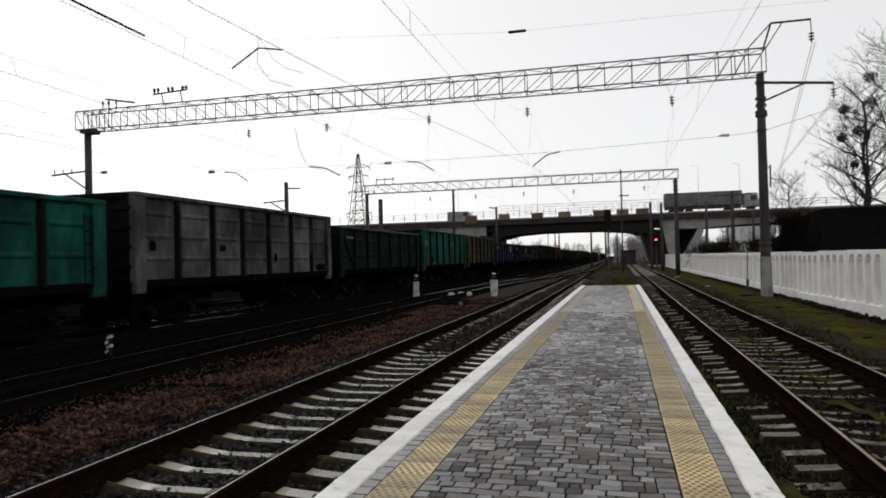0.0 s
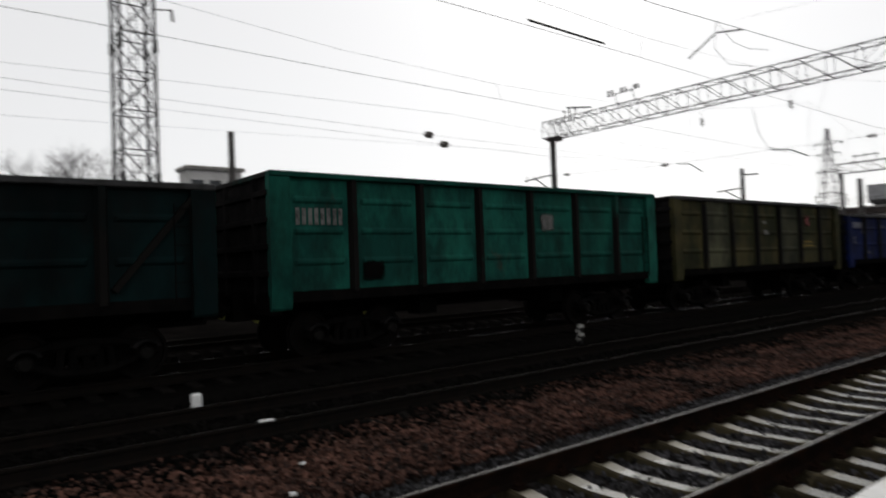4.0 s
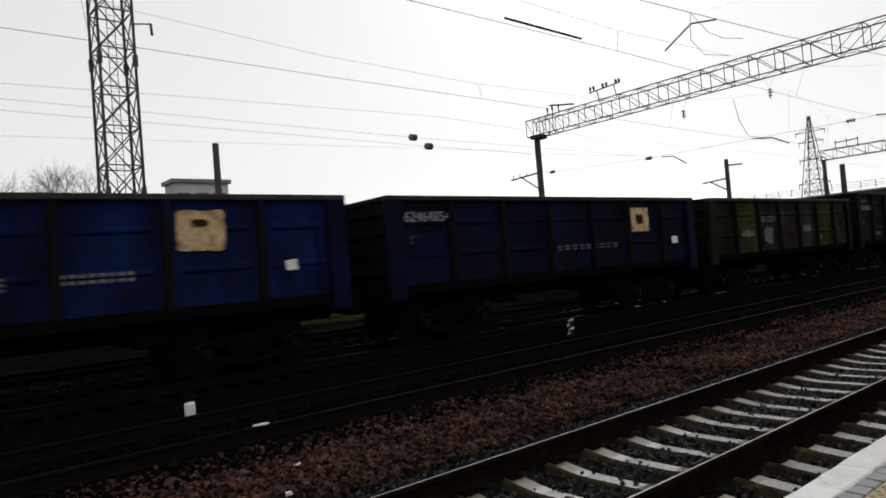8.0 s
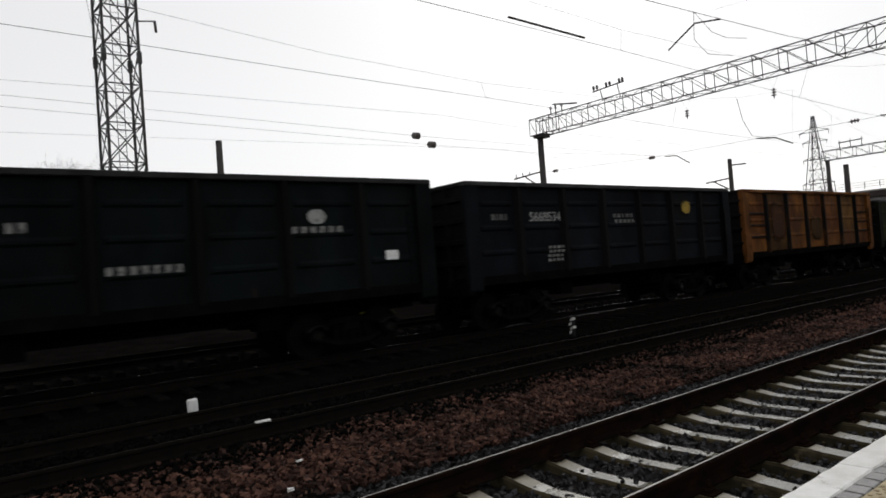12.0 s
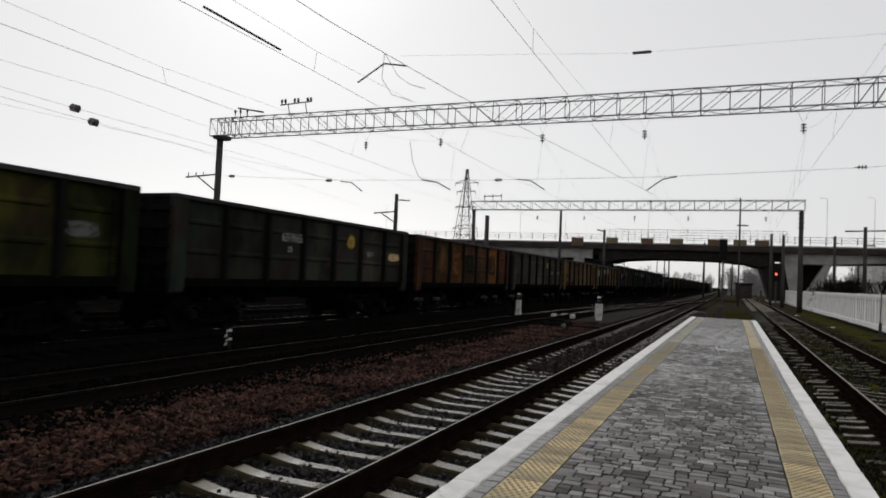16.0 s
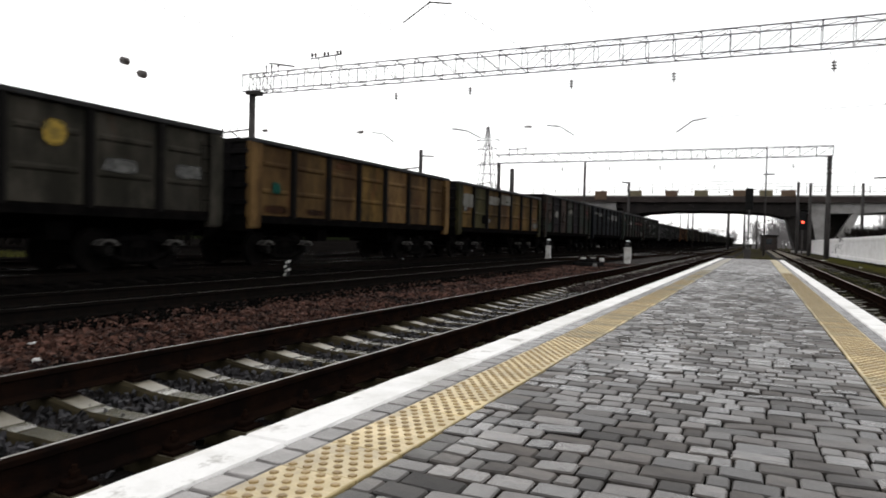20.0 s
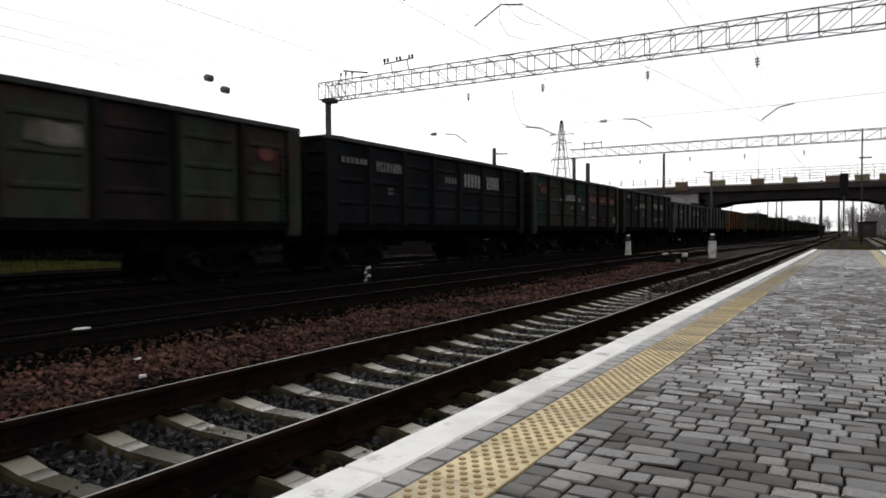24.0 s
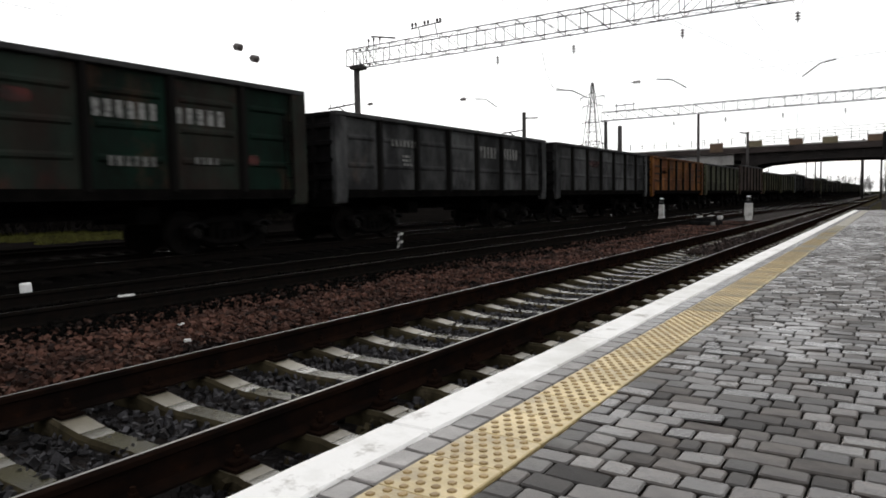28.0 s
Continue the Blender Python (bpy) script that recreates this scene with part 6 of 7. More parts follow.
def tree(name, label, at, height, seed, twigs, material, clumps=0, spread=1.0, low=0.2, reach=1.0, growths=()):
    """A bare tree: tapered leader, rising limbs, side branches and many fine twigs."""
    rng = random.Random(seed)
    t = thing(name, label, "tree", at)
    trunk, crown = bmesh.new(), bmesh.new()
    tips = []

    def shoot(bm, p, d, length, r, steps, rise, sides):
        pts = []
        for i in range(steps):
            d = (d + Vector((rng.gauss(0, 0.13), rng.gauss(0, 0.13), rise + rng.gauss(0, 0.06)))).normalized()
            q = p + d * (length / steps)
            r2 = max(0.006, r * (1 - 0.75 / steps))
            rod(bm, p, q, r, r2, n=sides, caps=False)
            p, r = q, r2
            pts.append((p, d, r))
        return pts

    def aside(d, out):
        s = Vector((rng.gauss(0, 1), rng.gauss(0, 1), rng.gauss(0.25, 0.5))).normalized()
        return (d * (1 - out) + s * out).normalized()
    stem = shoot(trunk, Vector((0, 0, -0.3)), Vector((0, 0, 1)), height * 0.93, height * 0.0125, 12, 0.12, 7)
    turn = rng.uniform(0, 6)
    for i, (p, d, r) in enumerate(stem):
        u = i / 11
        if u < low:
            continue
        for _ in range(2 if i < 11 else 3):
            turn += 2.4
            lean = rng.uniform(0.55, 1.0) * spread
            ld = Vector((math.cos(turn) * lean, math.sin(turn) * lean, rng.uniform(0.45, 0.9))).normalized()
            limb = shoot(crown, p, ld, height * rng.uniform(0.24, 0.36) * reach * (1.12 - 0.72 * u), r * 0.55, 6, 0.07, 5)
            for j, (lp, ldir, lr) in enumerate(limb):
                if j < 1:
                    continue
                tips.append(lp)
                for _ in range(2):
                    br = shoot(crown, lp, aside(ldir, 0.55), height * rng.uniform(0.06, 0.13), max(0.011, lr * 0.6), 3, 0.06, 3)
                    for bp, bd, brr in br:
                        for _ in range(max(1, twigs - 2)):
                            shoot(crown, bp, aside(bd, 0.5), height * rng.uniform(0.025, 0.055), 0.009, 1, 0.05, 3)
    part("trunk", trunk, material, t)
    part("crown", crown, material, t)
    mid = [p for p in tips if p.z > height * 0.4] or tips
    for k in range(clumps + len(growths)):
        c = rng.choice(mid) if k < clumps else Vector((growths[k - clumps][0], 0.2, growths[k - clumps][1]))
        verts, faces = [], []
        rr = rng.uniform(0.3, 0.62)
        for j in range(420):
            v = Vector((rng.gauss(0, 1), rng.gauss(0, 1), rng.gauss(0, 0.85))).normalized() * rr * rng.random() ** 0.45
            a = Vector((rng.gauss(0, 1), rng.gauss(0, 1), rng.gauss(0, 1))).normalized() * 0.1
            b = a.orthogonal().normalized() * 0.035
            n = len(verts)
            verts += [tuple(c + v - a), tuple(c + v + b), tuple(c + v + a), tuple(c + v - b)]
            faces.append((n, n + 1, n + 2, n + 3))
        o = bulk("mistletoe", verts, faces, M_CLUMP, t)
        o["label"] = "dark mistletoe clump"
    return t


tree("bare_tree", "spreading bare tree behind the fence", (21.36, 61, -0.4), 13.2, 3, 5, M_BARK, 0, 1.5, 0.3, 1.35)
tree("bare_tree", "tall bare tree with dark mistletoe clumps behind the fence", (22.83, 61.5, -0.4), 17, 8, 5, M_BARK, 0, 1.0, 0.3, 0.9, ((-1.05, 13.5), (-0.15, 11.6), (-1.3, 11.2), (-0.45, 9.0), (0.4, 8.5), (0.7, 13.9)))
tree("bare_tree", "tall forked bare tree with mistletoe behind the fence", (24.7, 61, -0.4), 18.5, 14, 5, M_BARK, 2, 1.3, 0.25, 1.15)
tree("bare_tree", "low bare tree beside the shed", (18.6, 66, -0.4), 9.0, 21, 4, M_BARK, 0, 1.5, 0.3, 1.2)
tree("bare_tree", "bare tree behind the shed", (30, 66, -0.4), 17, 14, 3, M_BARK, 3)
for n, (x, y, h) in enumerate(((-62, 9.5, 13.5), (-63, 14.0, 13.0), (-66, 5, 14), (-61, 11.8, 12.6), (-64, 7.4, 13.2), (-65, 12.4, 13.6))):
    tree("bare_tree", "pale bare tree behind the tracks", (x, y, -0.4), h, 40 + n, 3, M_TWIG_HAZED, 0)


def far_woods():
    """A hazy line of bare woods and bushes far along the line, as one mass of stems and twigs."""
    rng = random.Random(77)
    verts, faces = [], []

    def blade(p, q, w):
        n = len(verts)
        s = Vector((w, 0, 0))
        verts.extend([tuple(p - s), tuple(p + s), tuple(q + s * 0.3), tuple(q - s * 0.3)])
        faces.append((n, n + 1, n + 2, n + 3))
    for k in range(420):
        y = rng.uniform(240, 420)
        x = rng.choice((rng.uniform(-190, -22), rng.uniform(9, 190), rng.uniform(9, 60)))
        h = rng.uniform(5, 13)
        if k % 9 == 0:
            x, y, h = rng.uniform(2, 15), rng.uniform(205, 260), rng.uniform(4, 9)
        if k % 5 == 1:
            x, y, h = rng.uniform(-75, 4), rng.uniform(424, 470), rng.uniform(6, 10)
        base = Vector((x, y, -0.4))
        top = base + Vector((rng.gauss(0, 0.6), 0, h))
        blade(base, top, 0.18)
        for j in range(26):
            u = rng.uniform(0.25, 1.0)
            p = base.lerp(top, u)
            d = Vector((rng.gauss(0, 1), rng.gauss(0, 0.4), abs(rng.gauss(0.5, 0.5)))).normalized()
            q = p + d * rng.uniform(1.0, 3.2)
            blade(p, q, 0.07)
            for m in range(3):
                pp = p.lerp(q, rng.random())
                blade(pp, pp + Vector((rng.gauss(0, 0.8), 0, rng.gauss(0.4, 0.6))), 0.045)
    ob = bulk("far_woods", verts, faces, M_TWIG_HAZED)
    tagged(ob, "hazy bare woods far along the railway", "woods")


far_woods()
for n, (x, y, h) in enumerate(((-1.0, 128, 9.5), (1.3, 140, 11), (-9.5, 160, 10), (-14, 200, 11), (-30, 150, 10), (3.4, 190, 10), (11.5, 170, 9), (-20, 240, 11), (-5, 230, 11), (24, 140, 9), (32, 150, 9))):
    pole(x, y, h, 0.18, 0.13, "distant line pole beyond the bridge")


# ---- goods train ----
PITCH_W, BODY = 13.92, 12.86
AX = TRACKS["train"]


def relief(cols, rows, height, back):
    """A pressed sheet: a grid over y and z whose face stands at height(y, z), closed by a flat back."""
    bm = bmesh.new()
    face = [[bm.verts.new((height(y, z), y, z)) for y in cols] for z in rows]
    rear = [[bm.verts.new((back, y, z)) for y in cols] for z in rows]
    for grid, flip in ((face, False), (rear, True)):
        for r in range(len(rows) - 1):
            for c in range(len(cols) - 1):
                q = (grid[r][c], grid[r][c + 1], grid[r + 1][c + 1], grid[r + 1][c])
                bm.faces.new(q[::-1] if flip else q)
    for r in range(len(rows) - 1):
        bm.faces.new((rear[r][0], face[r][0], face[r + 1][0], rear[r + 1][0]))
        bm.faces.new((face[r][-1], rear[r][-1], rear[r + 1][-1], face[r + 1][-1]))
    for c in range(len(cols) - 1):
        bm.faces.new((rear[0][c], rear[0][c + 1], face[0][c + 1], face[0][c]))
        bm.faces.new((face[-1][c], face[-1][c + 1], rear[-1][c + 1], rear[-1][c]))
    return bm


def wagon_meshes(h):
    """Meshes of an open-top coal wagon, built along +y from its leading end; h: height of the rim above the rail."""
    d = {}
    hw, z0 = 1.46, 1.52
    bays = 7
    edges = [0.12 + (BODY - 0.24) * i / bays for i in range(bays + 1)]
    nr = 3 if h > 3.6 else 2
    levels = [z0 + (h - z0 - 0.15) * (k + 0.75) / (nr + 0.4) for k in range(nr)]
    cols = [0.05]
    for i in range(bays):
        cols += [edges[i] + 0.2, edges[i] + 0.26, edges[i + 1] - 0.26, edges[i + 1] - 0.2]
    cols.append(BODY - 0.05)
    rows = [z0 - 0.12] + [z + o for z in levels for o in (-0.07, -0.025, 0.03, 0.085)] + [h - 0.1]
    inside = lambda y: any(edges[i] + 0.25 < y < edges[i + 1] - 0.25 for i in range(bays))
    bm = relief(cols, rows, lambda y, z: hw + (0.04 if inside(y) and any(-0.04 < z - l < 0.04 for l in levels) else 0.0), hw - 0.03)
    d["side"] = bm

    def sheet(a, lo, hi, b):
        """One pressed panel between two posts, ribbed from lo to hi."""
        return relief([a, lo, lo + 0.06, hi - 0.06, hi, b], rows, lambda y, z: hw + (0.04 if lo + 0.05 < y < hi - 0.05 and any(-0.04 < z - l < 0.04 for l in levels) else 0.0), hw - 0.03)
    bay = edges[1] - edges[0]
    d["panel_first"] = sheet(-0.07, 0.42, bay - 0.2, bay)
    d["panel"] = sheet(0.0, 0.2, bay - 0.2, bay)
    d["panel_last"] = sheet(0.0, 0.2, bay - 0.42, bay + 0.07)
    bm = bmesh.new()
    # hat-section post: broad at the sheet, narrow outside, standing well proud
    vs = [bm.verts.new(p) for p in ((-0.04, -0.11, z0 - 0.12), (0.085, -0.055, z0 - 0.16), (0.085, 0.055, z0 - 0.16), (-0.04, 0.11, z0 - 0.12), (-0.04, -0.11, h - 0.1), (0.08, -0.055, h - 0.1), (0.08, 0.055, h - 0.1), (-0.04, 0.11, h - 0.1))]
    for q in ((0, 1, 5, 4), (1, 2, 6, 5), (2, 3, 7, 6), (0, 3, 2, 1), (4, 5, 6, 7), (3, 0, 4, 7)):
        bm.faces.new([vs[i] for i in q])
    d["post"] = bm
    bm = bmesh.new()
    # corner post with its longer tapered foot
    vs = prism(bm, [(hw - 0.06, h - 0.1), (hw + 0.11, h - 0.1), (hw + 0.11, z0 - 0.1), (hw + 0.09, 1.1), (hw + 0.05, 1.05), (hw - 0.06, 1.05)], 0.0, 0.44)
    bmesh.ops.recalc_face_normals(bm, faces=bm.faces)
    d["corner"] = bm
    bm = bmesh.new()
    box(bm, hw - 0.07, hw + 0.13, 0.0, BODY, h - 0.12, h, 0.02)
    d["rim"] = bm
    bars_z = [z0 + (h - z0) * (k + 0.5) / 4.3 for k in range(4)]
    ecols = [-hw, -0.84, -0.8, -0.7, -0.66, 0.66, 0.7, 0.8, 0.84, hw]
    erows = [1.2] + [z + o for z in bars_z for o in (-0.08, -0.05, 0.05, 0.08)] + [h - 0.1]
    bm = relief(ecols, erows, lambda y, z: 0.03 + (0.08 if 0.69 < abs(y) < 0.81 or any(abs(z - l) < 0.06 for l in bars_z) else 0.0), -0.03)
    bmesh.ops.rotate(bm, verts=bm.verts, cent=(0, 0, 0), matrix=Matrix.Rotation(-math.pi / 2, 3, "Z"))
    d["end"] = bm
    bm = bmesh.new()
    box(bm, -hw - 0.1, hw + 0.1, -0.09, 0.07, h - 0.12, h, 0.02)
    d["end_rim"] = bm
    bm = bmesh.new()
    box(bm, -hw, hw, 0.05, BODY - 0.05, 1.36, 1.42)
    d["floor"] = bm
    bm = bmesh.new()
    box(bm, -0.22, 0.22, -0.25, BODY + 0.25, 0.82, 1.36)
    box(bm, -hw, hw, 0.0, 0.25, 0.98, 1.36)
    box(bm, -hw, hw, BODY - 0.25, BODY, 0.98, 1.36)
    for s in (-1, 1):
        box(bm, s * hw - 0.06 + (0 if s > 0 else -0.02), s * hw + 0.08 - (0 if s > 0 else 0.0), 0.3, BODY - 0.3, 1.2, 1.42)
        for i in range(7):
            y = edges[i] + 0.15
            vs = [bm.verts.new(p) for p in ((s * hw, y, 1.3), (s * hw, y + 1.5, 1.3), (s * 0.55, y + 1.5, 0.95), (s * 0.55, y, 0.95))]
            bm.faces.new(vs)
        for y in (4.1, 8.7):
            box(bm, s * 0.6 - 0.25, s * 0.6 + 0.25, y, y + 0.5, 0.7, 1.2)
    d["underframe"] = bm
    bm = bmesh.new()
    box(bm, -0.09, 0.09, 0.0, 0.52, 0.98, 1.14, 0.02)
    box(bm, -0.2, 0.2, 0.4, 0.55, 0.92, 1.2, 0.04)
    d["coupler"] = bm
    bm = bmesh.new()
    for k in range(5):
        rod(bm, (0, -0.14, 1.7 + 0.33 * k), (0, 0.14, 1.7 + 0.33 * k), 0.014, n=4)
    rod(bm, (0, -0.14, 1.3), (0, -0.14, 3.1), 0.014, n=4)
    rod(bm, (0, 0.14, 1.3), (0, 0.14, 3.1), 0.014, n=4)
    d["ladder"] = bm
    # bracketed bar, coloured pale to read as a slit of sky
    bm = bmesh.new()
    box(bm, -0.03, 0.03, -0.1, 0.5, -0.03, 0.03, 0.008)
    box(bm, -0.2, 0.2, 0.44, 0.5, -0.035, 0.035, 0.008)
    d["step"] = bm
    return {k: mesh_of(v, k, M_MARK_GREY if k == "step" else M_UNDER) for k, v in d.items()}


W_LOW, W_TALL = wagon_meshes(3.48), wagon_meshes(3.82)


def bogie_meshes():
    d = {}
    bm = bmesh.new()
    # cast side frame: arched top and bottom bars with a spring window
    for s in (-1, 1):
        for a, b, r in (((s * 1.15, 0.55), (s * 0.5, 0.72), 0.09), ((s * 0.5, 0.72), (0, 0.74), 0.1), ((s * 1.15, 0.5), (s * 0.42, 0.26), 0.08), ((s * 0.42, 0.26), (0, 0.24), 0.09), ((s * 0.42, 0.26), (s * 0.36, 0.72), 0.07)):
            rod(bm, (0, a[0], a[1]), (0, b[0], b[1]), r, n=6)
        box(bm, -0.12, 0.12, s * 0.925 - 0.16, s * 0.925 + 0.16, 0.36, 0.6, 0.03)
    for y in (-0.2, 0.0, 0.2):
        lathe(bm, ((0.08, 0.28), (0.09, 0.4), (0.075, 0.5), (0.09, 0.62)), (0, y, 0), "z", 8)
    d["side_frame"] = bm
    bm = bmesh.new()
    # roller-bearing axle box with a domed cap
    lathe(bm, ((0.1, 0.1), (0.125, 0.12), (0.125, 0.2), (0.09, 0.235)), (0, 0, 0), "x", 14)
    d["axle_box"] = bm
    bm = bmesh.new()
    # arched saddle of the side frame over the axle box
    arc = [math.radians(20 + 20 * i) for i in range(8)]
    prism(bm, [(0.27 * math.cos(a), 0.2 * math.sin(a)) for a in arc] + [(0.19 * math.cos(a), 0.15 * math.sin(a)) for a in arc[::-1]], -0.09, 0.16)
    bmesh.ops.rotate(bm, verts=bm.verts, cent=(0, 0, 0), matrix=Matrix.Rotation(-math.pi / 2, 3, "Z"))
    bmesh.ops.recalc_face_normals(bm, faces=bm.faces)
    d["saddle"] = bm
    bm = bmesh.new()
    box(bm, -1.1, 1.1, -0.22, 0.22, 0.5, 0.82, 0.04)
    d["bolster"] = bm
    bm = bmesh.new()
    rod(bm, (-1.1, 0, 0), (1.1, 0, 0), 0.08, n=8)
    for s in (-1, 1):
        x = s * 0.76
        lathe(bm, [(0.12, x - 0.07), (0.4, x - 0.03), (0.42, x - 0.065), (0.475, x - 0.065), (0.475, x + 0.03), (0.5, x + 0.045), (0.5, x + 0.07), (0.4, x + 0.06), (0.12, x + 0.06)] if s < 0 else
              [(0.12, x - 0.06), (0.4, x - 0.06), (0.5, x - 0.07), (0.5, x - 0.045), (0.475, x - 0.03), (0.475, x + 0.065), (0.42, x + 0.065), (0.4, x + 0.03), (0.12, x + 0.07)], (0, 0, 0), "x", 24)
        for k in range(4):
            a = k * math.pi / 2
            rod(bm, (x + s * 0.05, 0.25 * math.cos(a), 0.25 * math.sin(a)), (x + s * 0.075, 0.25 * math.cos(a), 0.25 * math.sin(a)), 0.03, n=6)
    d["wheelset"] = bm
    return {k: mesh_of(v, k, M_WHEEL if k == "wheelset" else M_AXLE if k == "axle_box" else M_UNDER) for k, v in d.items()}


BOGIE = bogie_meshes()
WHEELS = []


def own(ob, material):
    """Gives one object a paint of its own on a shared mesh."""
    ob.material_slots[0].link = "OBJECT"
    ob.material_slots[0].material = material
    return ob


def wagon(k, tall, paint_key, label, marks=(), repaint=()):
    me = W_TALL if tall else W_LOW
    h = 3.82 if tall else 3.48
    pm = PAINT[paint_key]
    w = thing("coal_wagon", label, "wagon", (AX, 0, 0), "goods train")
    edges = [0.12 + (BODY - 0.24) * i / 7 for i in range(8)]
    for s in (1, -1):
        if s > 0:
            for i in range(7):
                own(part("side_panel", me["panel_first" if i == 0 else "panel_last" if i == 6 else "panel"], None, w), PAINT[dict(repaint).get(i, paint_key)]).location = (0, edges[i], 0)
        else:
            o = own(part("side_wall", me["side"], None, w), pm)
            o.rotation_euler, o.location = (0, 0, math.pi), (0, BODY, 0)
        o = own(part("rim_rail", me["rim"], None, w), pm if paint_key in ("green", "ochre", "grey") else M_RIM)
        if s < 0:
            o.rotation_euler, o.location = (0, 0, math.pi), (0, BODY, 0)
        for i in range(1, 7):
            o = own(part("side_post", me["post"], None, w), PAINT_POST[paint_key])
            o.location = (s * 1.5, edges[i], 0)
            if s < 0:
                o.rotation_euler = (0, 0, math.pi)
        for y in (0.0, BODY - 0.44):
            o = own(part("corner_post", me["corner"], None, w), PAINT["olive_grey"] if paint_key == "bronze" else pm)
            o.location = (0, y, 0)
            if s < 0:
                o.rotation_euler, o.location = (0, 0, math.pi), (0, y + 0.44, 0)
    for y, turn in ((0.1, 0.0), (BODY - 0.1, math.pi)):
        # end walls are plain black, not in the wagon's own paint
        o = own(part("end_wall", me["end"], None, w), M_BLACK_STEEL)
        o.location, o.rotation_euler = (0, y, 0), (0, 0, turn)
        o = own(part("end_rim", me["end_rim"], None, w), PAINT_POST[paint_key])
        o.location, o.rotation_euler = (0, y, 0), (0, 0, turn)
        o = part("coupler", me["coupler"], None, w)
        o.location, o.rotation_euler = (0, 0.0 if turn == 0.0 else BODY, 0), (0, 0, math.pi if turn == 0.0 else 0)
    # pale bars in the coupling gap stand in for slits of bright sky
    for z in (1.76, 2.58):
        part("end_step", me["step"], None, w, "pale bar that stands in for a slit of sky").location = (-1.15, BODY, z)
    part("ladder", me["ladder"], None, w).location = (1.6, BODY - 0.62, 0)
    part("floor", me["floor"], None, w)
    if k == 1:
        # slanted struts in the end bays
        for ya, yb in ((0.35, 1.75), (BODY - 0.35, BODY - 1.75)):
            bm = bmesh.new()
            rod(bm, (1.5, ya, h - 0.2), (1.5, yb, 1.6), 0.07, n=4)
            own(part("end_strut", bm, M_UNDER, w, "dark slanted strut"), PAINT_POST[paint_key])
    if paint_key == "ochre":
        # short cross ribs in the end bays
        for ya in (0.3, BODY - 1.75):
            for z in (1.95, 2.4, 2.85):
                bm = bmesh.new()
                box(bm, 1.46, 1.53, ya, ya + 1.45, z, z + 0.08, 0.015)
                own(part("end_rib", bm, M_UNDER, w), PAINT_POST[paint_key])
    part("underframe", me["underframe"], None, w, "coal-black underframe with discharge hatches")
    for y in (2.1, BODY - 2.1):
        b = part("bogie", BOGIE["bolster"], None, w)
        b.location = (0, y, 0)
        for x in (-1.02, 1.02):
            part("side_frame", BOGIE["side_frame"], None, b).location = (x, 0, 0)
        for dy in (-0.925, 0.925):
            part("axle_box", BOGIE["axle_box"], None, b, "greasy axle box").location = (1.02, dy, 0.475)
            # saddles are pale on wagons 12 to 15, black on the rest
            own(part("saddle", BOGIE["saddle"], None, b, "pale arched saddle" if 12 <= k <= 15 else ""), M_PALE_STEEL if 12 <= k <= 15 else M_BLACK_STEEL).location = (1.1, dy, 0.53)
        for dy in (-0.925, 0.925):
            q = part("wheelset", BOGIE["wheelset"], None, b)
            q.location = (0, dy, 0.475)
            WHEELS.append(q)
    levels = [1.52 + (h - 1.67) * (i + 0.75) / ((3 if tall else 2) + 0.4) for i in range(3 if tall else 2)]
    for m in marks:
        kind, y0, y1, z0, z1, material = m[:6]
        x = 1.507 if any(z0 - 0.09 < v < z1 + 0.09 for v in levels) else 1.462
        if kind == "text":
            cu = bpy.data.curves.new("marking", "FONT")
            cu.body, cu.size, cu.extrude = m[6], (z1 - z0) / 0.72, 0.003
            cu.materials.append(material)
            o = new("marking", cu)
            o.parent = w
            wide = (y1 - y0) / (0.49 * cu.size * len(m[6]))
            o.matrix_basis = pose(x + 0.004, y0, z0, 90, 0, 90) @ Matrix.Diagonal((wide, 1, 1, 1))
            o["label"] = "painted wagon number"
        else:
            bm = bmesh.new()
            outline(bm, x, y0, y1, z0, z1, kind, random.Random(k * 100 + y0))
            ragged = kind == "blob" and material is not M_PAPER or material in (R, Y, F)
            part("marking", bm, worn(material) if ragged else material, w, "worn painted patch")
    return w


def outline(bm, x, y0, y1, z0, z1, kind, rng):
    """A thin painted patch with a ragged edge: a block, or an oval."""
    cy, cz, hy, hz = (y0 + y1) / 2, (z0 + z1) / 2, (y1 - y0) / 2, (z1 - z0) / 2
    n = 40 if kind != "bar" else 4
    ring = []
    for i in range(n):
        a = 2 * math.pi * (i + 0.5) / n
        c, s = math.cos(a), math.sin(a)
        if kind == "bar":
            c, s = (1 if c > 0 else -1), (1 if s > 0 else -1)
        elif kind != "oval":
            f = 1 / max(abs(c), abs(s)) ** (1.0 if kind == "block" else 0.75)
            c, s = c * f, s * f
        j = 1.0 if kind == "bar" else (0.86 + 0.3 * noise.noise((1.6 * math.cos(a), 1.6 * math.sin(a), y0 * 3.1 + z0))) if kind == "blob" else rng.uniform(0.93, 1.01)
        ring.append((cy + hy * c * j, cz + hz * s * j))
    a = [bm.verts.new((x + 0.004, y, z)) for y, z in ring]
    b = [bm.verts.new((x - 0.004, y, z)) for y, z in ring]
    bm.faces.new(a)
    bm.faces.new(b[::-1])
    for i in range(n):
        k = (i + 1) % n
        bm.faces.new((a[i], b[i], b[k], a[k]))


def num(txt, y0, y1, z0, z1, material=None):
    return [("text", y0, y1, z0, z1, material or M_MARK, txt)]


def patch(y0, y1, z0, z1, material, kind="block"):
    return [(kind, y0, y1, z0, z1, material)]


